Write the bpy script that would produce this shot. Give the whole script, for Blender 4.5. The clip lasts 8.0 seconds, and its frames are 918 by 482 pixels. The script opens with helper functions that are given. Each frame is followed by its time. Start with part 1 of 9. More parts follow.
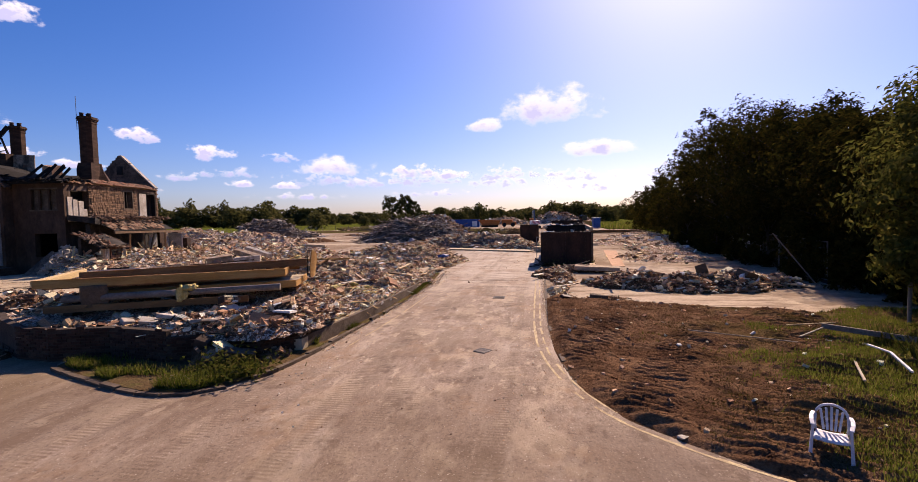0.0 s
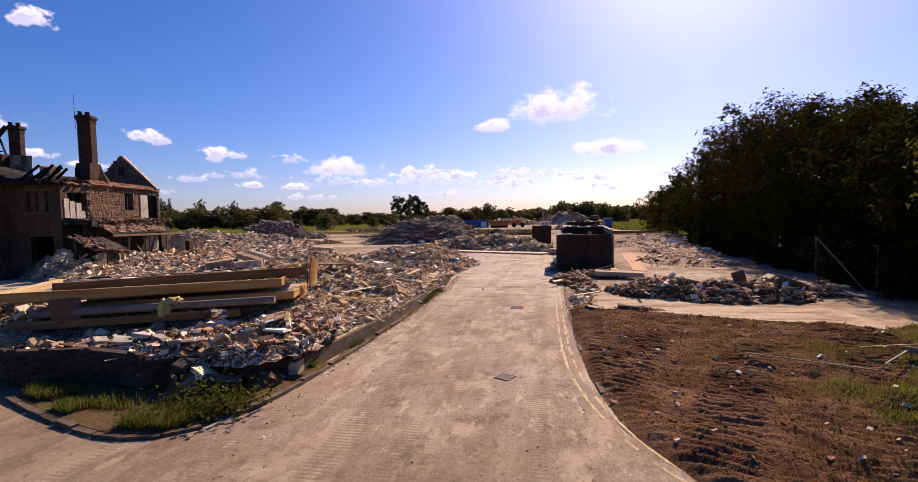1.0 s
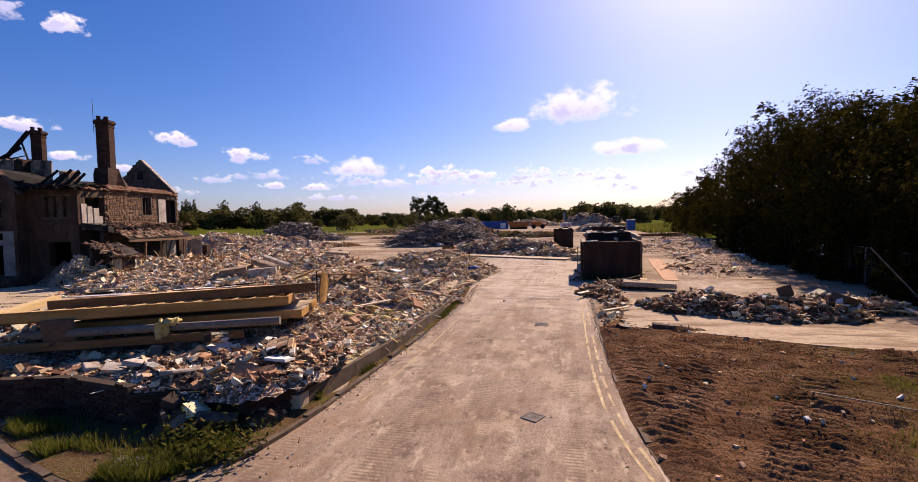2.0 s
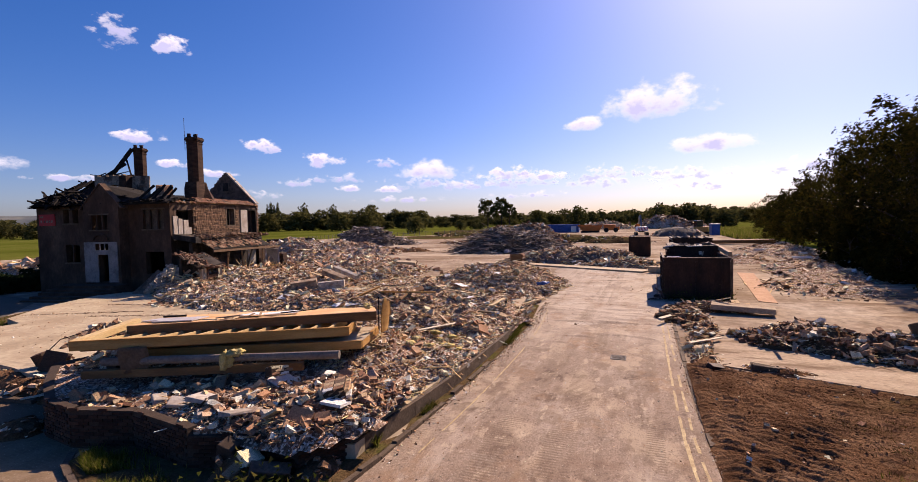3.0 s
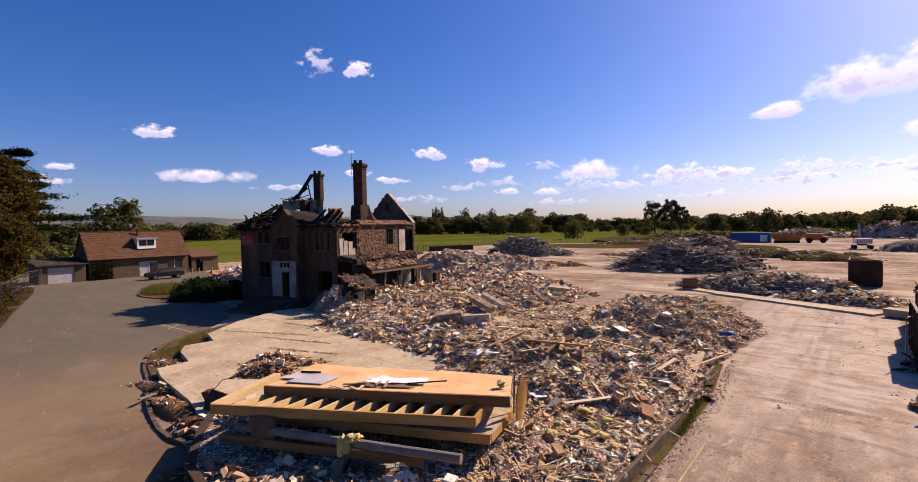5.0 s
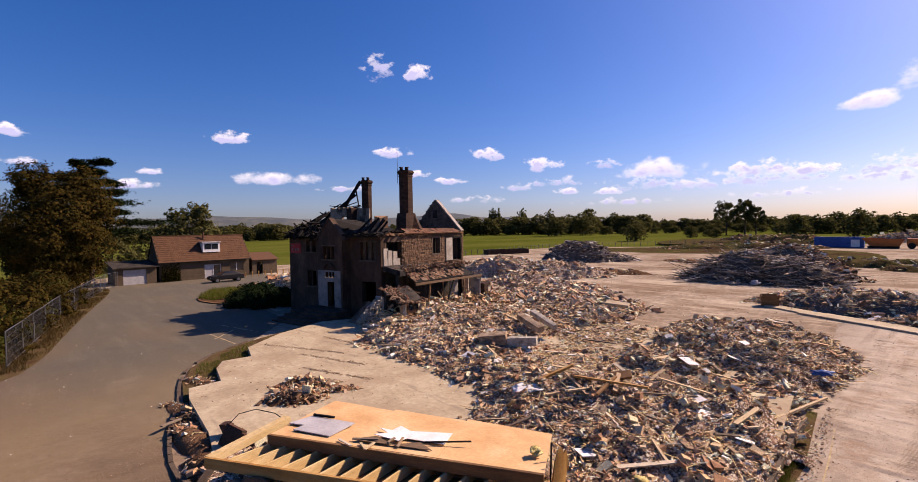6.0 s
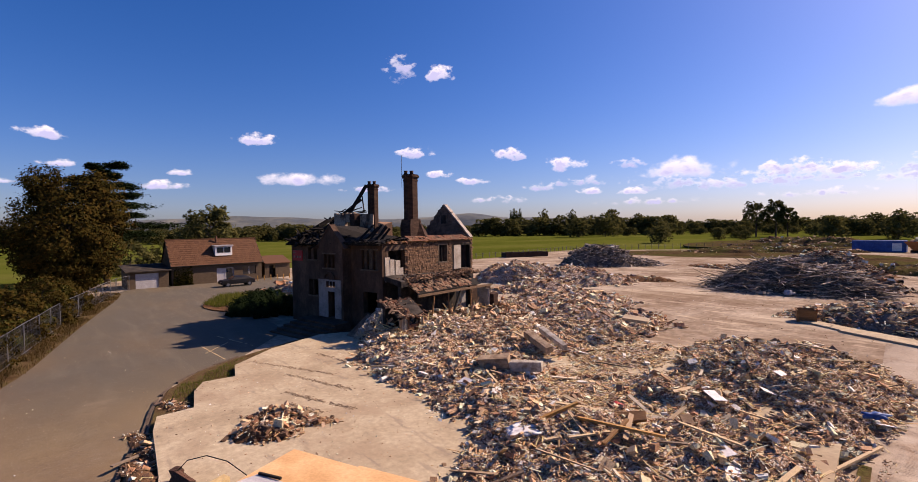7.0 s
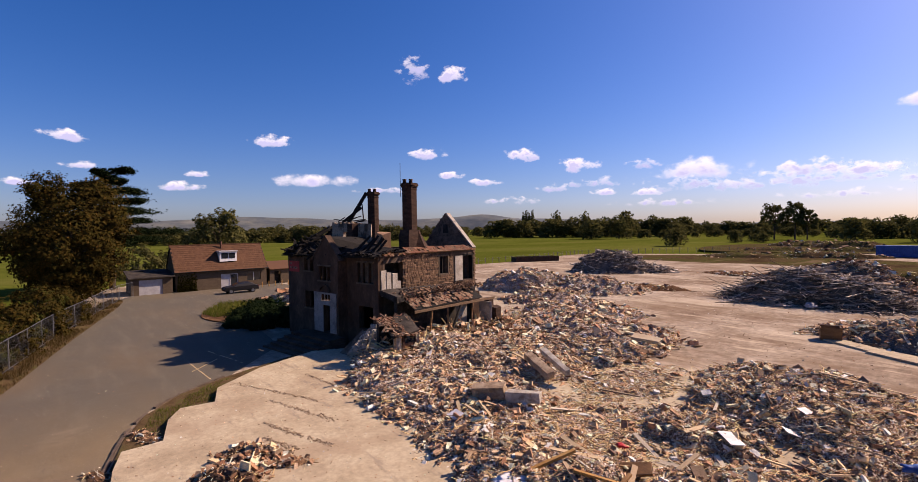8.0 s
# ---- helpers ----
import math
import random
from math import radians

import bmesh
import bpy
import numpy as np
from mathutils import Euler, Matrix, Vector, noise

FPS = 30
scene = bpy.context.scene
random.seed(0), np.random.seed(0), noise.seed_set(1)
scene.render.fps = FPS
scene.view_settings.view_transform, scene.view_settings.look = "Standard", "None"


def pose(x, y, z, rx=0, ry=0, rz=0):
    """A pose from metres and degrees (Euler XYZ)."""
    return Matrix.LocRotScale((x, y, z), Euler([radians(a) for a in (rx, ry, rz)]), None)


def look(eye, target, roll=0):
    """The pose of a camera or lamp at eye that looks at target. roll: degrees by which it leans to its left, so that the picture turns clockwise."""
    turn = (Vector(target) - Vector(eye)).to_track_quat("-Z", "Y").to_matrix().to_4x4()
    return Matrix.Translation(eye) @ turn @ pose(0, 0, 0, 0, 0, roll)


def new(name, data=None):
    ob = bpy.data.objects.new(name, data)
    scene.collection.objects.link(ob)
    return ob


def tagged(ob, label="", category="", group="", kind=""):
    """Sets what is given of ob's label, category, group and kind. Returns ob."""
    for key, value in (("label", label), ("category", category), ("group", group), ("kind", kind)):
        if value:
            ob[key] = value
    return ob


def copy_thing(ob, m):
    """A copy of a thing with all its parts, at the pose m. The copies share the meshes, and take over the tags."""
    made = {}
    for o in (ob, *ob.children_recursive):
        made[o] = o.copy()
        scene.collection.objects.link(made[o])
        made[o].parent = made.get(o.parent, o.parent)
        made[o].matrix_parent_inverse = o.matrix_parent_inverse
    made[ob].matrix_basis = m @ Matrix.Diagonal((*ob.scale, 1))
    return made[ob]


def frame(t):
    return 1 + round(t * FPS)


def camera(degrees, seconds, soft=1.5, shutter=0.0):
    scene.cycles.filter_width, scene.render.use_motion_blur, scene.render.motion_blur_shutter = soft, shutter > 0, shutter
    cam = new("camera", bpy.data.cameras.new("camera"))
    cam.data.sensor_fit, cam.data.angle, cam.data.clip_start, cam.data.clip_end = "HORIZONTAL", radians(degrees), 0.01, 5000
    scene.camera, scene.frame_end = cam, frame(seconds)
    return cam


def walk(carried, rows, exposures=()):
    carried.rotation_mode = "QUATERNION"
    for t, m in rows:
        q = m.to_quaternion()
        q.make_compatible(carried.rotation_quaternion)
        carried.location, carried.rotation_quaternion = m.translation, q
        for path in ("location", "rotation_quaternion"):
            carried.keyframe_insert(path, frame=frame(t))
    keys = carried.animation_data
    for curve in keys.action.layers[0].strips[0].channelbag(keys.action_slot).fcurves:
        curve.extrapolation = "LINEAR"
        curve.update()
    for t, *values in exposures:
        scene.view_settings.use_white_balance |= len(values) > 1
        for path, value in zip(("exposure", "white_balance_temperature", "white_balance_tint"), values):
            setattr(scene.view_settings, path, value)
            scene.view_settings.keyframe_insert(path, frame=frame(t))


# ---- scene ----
cam = camera(88.8, 8.0, soft=0.35)
PATH = [
    (0, (1.993, 1.137, 3.465), (1.649, 3.105, 3.367), -1.2),
    (0.5, (1.705, 2.019, 3.541), (1.358, 3.987, 3.444), -1.3),
    (1, (1.479, 2.768, 3.571), (1.1, 4.729, 3.475), -1.3),
    (2.5, (1.11, 4.435, 4.264), (0.552, 6.353, 4.175), -1.3),
    (3, (1.015, 4.897, 4.65), (0.28, 6.755, 4.568), -1.3),
    (3.5, (0.902, 5.363, 5.005), (-0.045, 7.123, 4.933), -1.2),
    (4, (0.734, 5.865, 5.398), (-0.388, 7.519, 5.331), -1.1),
    (5.5, (-0.107, 8.131, 6.602), (-1.493, 9.573, 6.547), -1.1),
    (6, (-0.552, 9.198, 6.927), (-2.031, 10.544, 6.874), -1.0),
    (6.5, (-0.991, 10.374, 7.172), (-2.504, 11.68, 7.12), -1.0),
    (7, (-1.431, 11.509, 7.463), (-2.97, 12.785, 7.412), -0.9),
    (7.5, (-1.848, 12.496, 7.825), (-3.409, 13.745, 7.777), -0.8),
    (8, (-2.112, 13.241, 8.198), (-3.685, 14.475, 8.152), -0.8),
]
EXPOSURE = [(0.0, 0.71, 6900, 32), (8.0, 0.62, 6900, 32)]
walk(cam, [(t, look(eye, target, roll)) for t, eye, target, roll in PATH], EXPOSURE)

SUN_AZ, SUN_EL = 16.0, 37.0
to_sun = Vector((math.sin(radians(SUN_AZ)) * math.cos(radians(SUN_EL)), math.cos(radians(SUN_AZ)) * math.cos(radians(SUN_EL)), math.sin(radians(SUN_EL))))

# world: clear late-summer sky
world = bpy.data.worlds.new("sky")
scene.world = world
world.use_nodes = True
wn = world.node_tree.nodes
sky = wn.new("ShaderNodeTexSky")
sky.sky_type = "NISHITA"
sky.sun_disc = False
sky.sun_elevation, sky.sun_rotation = radians(SUN_EL), radians(SUN_AZ)
sky.altitude, sky.air_density, sky.dust_density, sky.ozone_density = 100, 1.0, 1.05, 4.5
wn["Background"].inputs["Strength"].default_value = 0.068
rich = wn.new("ShaderNodeHueSaturation")
rich.inputs["Saturation"].default_value = 1.34
world.node_tree.links.new(sky.outputs["Color"], rich.inputs["Color"])
deep = wn.new("ShaderNodeMix")
deep.data_type, deep.blend_type = "RGBA", "MULTIPLY"
deep.inputs[0].default_value = 1.0
deep.inputs[7].default_value = (0.85, 0.905, 1.14, 1)
world.node_tree.links.new(rich.outputs["Color"], deep.inputs[6])
world.node_tree.links.new(deep.outputs[2], wn["Background"].inputs["Color"])

sun = new("sun", bpy.data.lights.new("sun", "SUN"))
sun.data.energy, sun.data.angle, sun.data.color = 5.0, radians(0.6), (1.0, 0.862, 0.635)
sun.matrix_world = look(to_sun * 200, (0, 0, 0))

# ---------------------------------------------------------------- materials
def lin(c):
    return (*c, 1.0) if len(c) == 3 else c


DULL = 0.74  # dust takes the edge off every rough surface


def dulled(c, k=DULL):
    return (c[0] * k, c[1] * k * 1.02, c[2] * k, 1.0)


def surf(name, colors, scale=1.0, rough=0.85, bump=0.3, stretch=(1, 1, 1), fine=9.0, metal=0.0, island="", spread=0.35, interp="LINEAR", bump_size=0.02, dark=0.45, coat=0.0):
    """A weathered surface: a large blotchy noise through the colours, a fine grain over it and relief.
    island: 'object' or 'island' takes the colour of each piece by chance from the same colours."""
    m = bpy.data.materials.new(name)
    m.use_nodes = True
    nt = m.node_tree
    nd, lk = nt.nodes, nt.links.new
    bsdf = nd["Principled BSDF"]
    geo = nd.new("ShaderNodeNewGeometry")
    mapping = nd.new("ShaderNodeMapping")
    mapping.inputs["Scale"].default_value = stretch
    lk(geo.outputs["Position"], mapping.inputs["Vector"])
    big = nd.new("ShaderNodeTexNoise")
    big.inputs["Scale"].default_value, big.inputs["Detail"].default_value, big.inputs["Roughness"].default_value = scale, 5, 0.62
    small = nd.new("ShaderNodeTexNoise")
    small.inputs["Scale"].default_value, small.inputs["Detail"].default_value, small.inputs["Roughness"].default_value = scale * fine, 4, 0.7
    lk(mapping.outputs[0], big.inputs["Vector"])
    lk(mapping.outputs[0], small.inputs["Vector"])
    ramp = nd.new("ShaderNodeValToRGB")
    ramp.color_ramp.interpolation = interp
    el = ramp.color_ramp.elements
    n = len(colors)
    while len(el) < n:
        el.new(0.5)
    for i, c in enumerate(colors):
        el[i].position = (i / n if interp == "CONSTANT" else i / max(1, n - 1)) if island else 0.5 + (i / max(1, n - 1) - 0.5) * spread
        el[i].color = dulled(c) if dark > 0.2 else lin(c)
    if island == "object":
        info = nd.new("ShaderNodeObjectInfo")
        lk(info.outputs["Random"], ramp.inputs["Fac"])
    elif island == "island":
        lk(geo.outputs["Random Per Island"], ramp.inputs["Fac"])
    else:
        lk(big.outputs["Fac"], ramp.inputs["Fac"])
    grain = nd.new("ShaderNodeMapRange")
    grain.inputs["From Min"].default_value, grain.inputs["From Max"].default_value = 0.3, 0.7
    grain.inputs["To Min"].default_value, grain.inputs["To Max"].default_value = 1.0 - dark, 1.0 + dark * 0.45
    lk(small.outputs["Fac"], grain.inputs["Value"])
    mul = nd.new("ShaderNodeMix")
    mul.data_type, mul.blend_type = "RGBA", "MULTIPLY"
    mul.inputs[0].default_value = 1.0
    lk(ramp.outputs["Color"], mul.inputs[6])
    lk(grain.outputs[0], mul.inputs[7])
    lk(mul.outputs[2], bsdf.inputs["Base Color"])
    bsdf.inputs["Roughness"].default_value, bsdf.inputs["Metallic"].default_value = rough, metal
    bsdf.inputs["Specular IOR Level"].default_value = 0.25
    bsdf.inputs["Coat Weight"].default_value = coat
    if bump:
        bp = nd.new("ShaderNodeBump")
        bp.inputs["Strength"].default_value, bp.inputs["Distance"].default_value = bump, bump_size
        lk(small.outputs["Fac"], bp.inputs["Height"])
        lk(bp.outputs[0], bsdf.inputs["Normal"])
    return m


def second_layer(m, color, scale, lo, hi, stretch=(1, 1, 1), amount=1.0, axis=None):
    """Lays a patchy second colour over a surf() material. axis: (which, from, to) fades it along a world axis."""
    nt = m.node_tree
    nd, lk = nt.nodes, nt.links.new
    bsdf = nd["Principled BSDF"]
    before = bsdf.inputs["Base Color"].links[0].from_socket
    geo = nd.new("ShaderNodeNewGeometry")
    mapping = nd.new("ShaderNodeMapping")
    mapping.inputs["Scale"].default_value = stretch
    lk(geo.outputs["Position"], mapping.inputs["Vector"])
    noi = nd.new("ShaderNodeTexNoise")
    noi.inputs["Scale"].default_value, noi.inputs["Detail"].default_value, noi.inputs["Roughness"].default_value = scale, 6, 0.65
    lk(mapping.outputs[0], noi.inputs["Vector"])
    rng = nd.new("ShaderNodeMapRange")
    rng.interpolation_type = "SMOOTHSTEP"
    rng.inputs["From Min"].default_value, rng.inputs["From Max"].default_value = lo, hi
    rng.inputs["To Max"].default_value = amount
    lk(noi.outputs["Fac"], rng.inputs["Value"])
    fac = rng.outputs[0]
    if axis:
        sep = nd.new("ShaderNodeSeparateXYZ")
        lk(geo.outputs["Position"], sep.inputs[0])
        r2 = nd.new("ShaderNodeMapRange")
        r2.inputs["From Min"].default_value, r2.inputs["From Max"].default_value = axis[1], axis[2]
        lk(sep.outputs[axis[0]], r2.inputs["Value"])
        mm = nd.new("ShaderNodeMath")
        mm.operation = "MULTIPLY"
        lk(fac, mm.inputs[0])
        lk(r2.outputs[0], mm.inputs[1])
        fac = mm.outputs[0]
    mix = nd.new("ShaderNodeMix")
    mix.data_type = "RGBA"
    lk(fac, mix.inputs[0])
    lk(before, mix.inputs[6])
    mix.inputs[7].default_value = dulled(color)
    lk(mix.outputs[2], bsdf.inputs["Base Color"])
    return m


def tread(m, color, amount, bars, lanes):
    """Tyre treads: short bars across narrow lanes that run along the road, worn away in patches."""
    nt = m.node_tree
    nd, lk = nt.nodes, nt.links.new
    bsdf = nd["Principled BSDF"]
    before = bsdf.inputs["Base Color"].links[0].from_socket
    geo = nd.new("ShaderNodeNewGeometry")
    fac = None
    for scale, stretch, lo, hi, wave in ((bars, (0.15, 1, 1), 0.42, 0.60, True), (lanes, (1, 0.012, 1), 0.53, 0.58, False), (0.8, (1, 0.35, 1), 0.40, 0.54, False)):
        mp = nd.new("ShaderNodeMapping")
        mp.inputs["Scale"].default_value = stretch
        lk(geo.outputs["Position"], mp.inputs["Vector"])
        tx = nd.new("ShaderNodeTexWave" if wave else "ShaderNodeTexNoise")
        tx.inputs["Scale"].default_value = scale
        tx.inputs["Detail"].default_value = 2
        if wave:
            tx.bands_direction = "Y"
            tx.inputs["Distortion"].default_value = 1.5
        lk(mp.outputs[0], tx.inputs["Vector"])
        r = nd.new("ShaderNodeMapRange")
        r.interpolation_type = "SMOOTHSTEP"
        r.inputs["From Min"].default_value, r.inputs["From Max"].default_value = lo, hi
        lk(tx.outputs["Fac"], r.inputs["Value"])
        if fac is None:
            r.inputs["To Max"].default_value = amount
            fac = r.outputs[0]
        else:
            mm = nd.new("ShaderNodeMath")
            mm.operation = "MULTIPLY"
            lk(fac, mm.inputs[0])
            lk(r.outputs[0], mm.inputs[1])
            fac = mm.outputs[0]
    mix = nd.new("ShaderNodeMix")
    mix.data_type = "RGBA"
    lk(fac, mix.inputs[0])
    lk(before, mix.inputs[6])
    mix.inputs[7].default_value = dulled(color)
    lk(mix.outputs[2], bsdf.inputs["Base Color"])


def masked(m, color, textures, amount=1.0, axes=()):
    """Lays a colour over a material where several stretched noises agree. textures: (scale, stretch, lo, hi); axes: (which, from, to) fades."""
    nt = m.node_tree
    nd, lk = nt.nodes, nt.links.new
    bsdf = nd["Principled BSDF"]
    before = bsdf.inputs["Base Color"].links[0].from_socket
    geo = nd.new("ShaderNodeNewGeometry")
    sep = nd.new("ShaderNodeSeparateXYZ")
    lk(geo.outputs["Position"], sep.inputs[0])
    factors = []
    for scale, stretch, lo, hi in textures:
        mp = nd.new("ShaderNodeMapping")
        mp.inputs["Scale"].default_value = stretch
        lk(geo.outputs["Position"], mp.inputs["Vector"])
        tx = nd.new("ShaderNodeTexNoise")
        tx.inputs["Scale"].default_value, tx.inputs["Detail"].default_value, tx.inputs["Roughness"].default_value = scale, 6, 0.62
        lk(mp.outputs[0], tx.inputs["Vector"])
        r = nd.new("ShaderNodeMapRange")
        r.interpolation_type = "SMOOTHSTEP"
        r.inputs["From Min"].default_value, r.inputs["From Max"].default_value = lo, hi
        lk(tx.outputs["Fac"], r.inputs["Value"])
        factors.append(r.outputs[0])
    for which, a, b in axes:
        r = nd.new("ShaderNodeMapRange")
        r.interpolation_type = "SMOOTHSTEP"
        r.inputs["From Min"].default_value, r.inputs["From Max"].default_value = min(a, b), max(a, b)
        r.inputs["To Min"].default_value, r.inputs["To Max"].default_value = (0.0, 1.0) if b > a else (1.0, 0.0)
        lk(sep.outputs[which], r.inputs["Value"])
        factors.append(r.outputs[0])
    fac = amount
    for f in factors:
        mm = nd.new("ShaderNodeMath")
        mm.operation = "MULTIPLY"
        lk(f, mm.inputs[0])
        if isinstance(fac, float):
            mm.inputs[1].default_value = fac
        else:
            lk(fac, mm.inputs[1])
        fac = mm.outputs[0]
    mix = nd.new("ShaderNodeMix")
    mix.data_type = "RGBA"
    lk(fac, mix.inputs[0])
    lk(before, mix.inputs[6])
    mix.inputs[7].default_value = dulled(color)
    lk(mix.outputs[2], bsdf.inputs["Base Color"])
    return fac


M = {}
# tarmac under dust: gritty pinkish tan, tyre lanes along the road, pale dust swept across it farther on, greyer up the drive
T = M["tarmac"] = surf("dusty_tarmac", [(0.293, 0.208, 0.152), (0.367, 0.270, 0.204), (0.440, 0.342, 0.264)], 0.4, 0.95, 0.7, (1.0, 0.6, 1), 60, dark=0.42, bump_size=0.012)
masked(T, (0.196, 0.138, 0.100), [(1.3, (1.2, 0.16, 1), 0.48, 0.66), (0.35, (1, 0.5, 1), 0.34, 0.56)], 0.75)
masked(T, (0.537, 0.433, 0.347), [(1.4, (1.1, 0.17, 1), 0.50, 0.66), (0.4, (1, 0.4, 1), 0.36, 0.56)], 0.75)
masked(T, (0.139, 0.092, 0.065), [(0.9, (1, 0.8, 1), 0.53, 0.64), (5.0, (1, 0.7, 1), 0.38, 0.56)], 0.85)
masked(T, (0.244, 0.154, 0.104), [(0.28, (1, 1, 1), 0.48, 0.64), (2.2, (1, 0.7, 1), 0.36, 0.62)], 0.6)
masked(T, (0.505, 0.416, 0.338), [(0.6, (1, 0.7, 1), 0.54, 0.66), (3.0, (1, 1, 1), 0.36, 0.62)], 0.6)
masked(T, (0.543, 0.423, 0.303), [(0.75, (1, 0.5, 1), 0.51, 0.60)], 0.6)
masked(T, (0.204, 0.137, 0.093), [(1.3, (1, 0.6, 1), 0.55, 0.63)], 0.55)
masked(T, (0.621, 0.497, 0.363), [(2.4, (1.2, 0.5, 1), 0.58, 0.66)], 0.6)
masked(T, (0.184, 0.121, 0.082), [(4.5, (1, 0.7, 1), 0.60, 0.67)], 0.6)
# churned pale dust in bands across the far stretch
masked(T, (0.587, 0.487, 0.391), [(0.16, (1, 0.7, 1), 0.30, 0.52)], 0.75, [(1, 19, 30), (0, -14, -6)])
masked(T, (0.204, 0.138, 0.100), [(0.8, (0.4, 1.0, 1), 0.50, 0.70), (0.5, (1, 1, 1), 0.36, 0.58)], 0.6, [(1, 21, 27), (0, -14, -6)])
masked(T, (0.693, 0.617, 0.528), [(1.1, (0.4, 1.1, 1), 0.52, 0.70), (0.35, (1, 1, 1), 0.42, 0.6)], 0.6, [(1, 21, 27), (0, -14, -6)])
tread(T, (0.194, 0.134, 0.089), 0.6, 3.2, 1.3)
masked(T, (0.330, 0.195, 0.107), [(0.5, (1, 0.6, 1), 0.50, 0.64), (4.0, (1, 0.8, 1), 0.36, 0.6)], 0.55)
masked(T, (0.150, 0.096, 0.060), [(0.75, (1.2, 0.4, 1), 0.54, 0.66), (7.0, (1, 1, 1), 0.40, 0.6)], 0.6)
# the drive: grey tarmac with brown dust spread from the corner
masked(T, (0.112, 0.100, 0.078), [(0.09, (1, 1, 1), 0.15, 0.42)], 0.95, [(0, -12, -28)])
masked(T, (0.194, 0.135, 0.078), [(0.22, (0.5, 1, 1), 0.40, 0.75)], 0.55, [(0, -9, -16)])
masked(T, (0.209, 0.175, 0.128), [(0.6, (0.25, 1.6, 1), 0.48, 0.75)], 0.5, [(0, -14, -26)])
# brown stain by the corner, darkened further to paint in lens vignette
masked(T, (0.118, 0.070, 0.042), [(0.13, (1, 1, 1), 0.26, 0.56)], 0.8, [(0, -3.0, -9), (0, -24, -15)])
masked(T, (0.165, 0.109, 0.067), [(0.2, (1, 1, 1), 0.30, 0.6)], 0.7, [(1, 13, 6)])
masked(T, (0.145, 0.102, 0.079), [(0.5, (1, 1, 1), 0.30, 0.6)], 0.8, [(1, 10.5, 6), (0, 1.0, 4.5)])
masked(T, (0.281, 0.195, 0.097), [(0.12, (0.6, 1, 1), 0.28, 0.6)], 0.7, [(0, -34, -20), (0, -6, -13)])
# grit
masked(T, (0.089, 0.062, 0.045), [(26.0, (1, 1, 1), 0.55, 0.66)], 0.5)
masked(T, (0.652, 0.566, 0.468), [(30.0, (1, 1, 1), 0.62, 0.70)], 0.7)
masked(T, (0.106, 0.073, 0.052), [(9.0, (1, 1, 1), 0.57, 0.66), (0.8, (1, 1, 1), 0.42, 0.6)], 0.6)
M["dirt"] = surf("trampled_dirt", [(0.290, 0.206, 0.151), (0.450, 0.355, 0.270), (0.600, 0.505, 0.410)], 0.16, 0.95, 0.5, (1, 0.6, 1), 14, dark=0.4, bump_size=0.05)
second_layer(M["dirt"], (0.22, 0.145, 0.098), 0.16, 0.50, 0.66, (0.6, 1, 1), 0.6)
second_layer(M["dirt"], (0.755, 0.619, 0.461), 0.5, 0.52, 0.68, (0.35, 1.5, 1), 0.7)
second_layer(M["dirt"], (0.153, 0.102, 0.070), 6.0, 0.56, 0.72, (1, 1, 1), 0.45)
second_layer(M["dirt"], (0.27, 0.185, 0.125), 0.06, 0.52, 0.62, (1, 1, 1), 0.6)
second_layer(M["dirt"], (0.255, 0.175, 0.12), 1.2, 0.54, 0.66, (0.5, 1.3, 1), 0.55)
M["field"] = surf("meadow_grass", [(0.074, 0.090, 0.014), (0.111, 0.129, 0.021), (0.144, 0.146, 0.035)], 0.02, 0.95, 0.2, (1, 0.4, 1), 30, dark=0.25)
second_layer(M["dirt"], (0.734, 0.618, 0.480), 0.09, 0.50, 0.66, (0.6, 1.4, 1), 0.55)
second_layer(M["dirt"], (0.22, 0.145, 0.095), 0.35, 0.54, 0.68, (0.55, 1.3, 1), 0.6)
second_layer(M["field"], (0.22, 0.20, 0.07), 0.012, 0.55, 0.7, (1, 1, 1), 0.35)
M["buffstone"] = surf("dusty_buff_stone", [(0.36, 0.24, 0.15), (0.50, 0.36, 0.24), (0.58, 0.45, 0.32)], 2.5, 0.92, 0.7, (1, 1, 1), 16, dark=0.5, bump_size=0.03)
second_layer(M["buffstone"], (0.20, 0.13, 0.08), 3.0, 0.48, 0.64, (1, 1, 1), 0.75)
M["palestone"] = surf("dirty_pale_concrete", [(0.42, 0.36, 0.29), (0.60, 0.53, 0.44), (0.70, 0.65, 0.57)], 2.5, 0.9, 0.6, (1, 1, 1), 16, dark=0.45, bump_size=0.02)
second_layer(M["palestone"], (0.22, 0.15, 0.10), 2.6, 0.5, 0.66, (1, 1, 1), 0.75)
M["brickpave"] = surf("orange_paving", [(0.50, 0.27, 0.15), (0.62, 0.36, 0.21)], 1.5, 0.9, 0.3, dark=0.3)
M["soil"] = surf("churned_soil", [(0.123, 0.062, 0.034), (0.215, 0.116, 0.064), (0.323, 0.186, 0.107)], 0.9, 0.97, 1.0, (1, 1, 1), 26, dark=0.6, bump_size=0.05)
second_layer(M["soil"], (0.085, 0.082, 0.02), 0.5, 0.44, 0.60, (1, 1, 1), 0.75, (0, 5.0, 9.5))
second_layer(M["soil"], (0.42, 0.265, 0.165), 2.2, 0.55, 0.70, (1, 1, 1), 0.5)
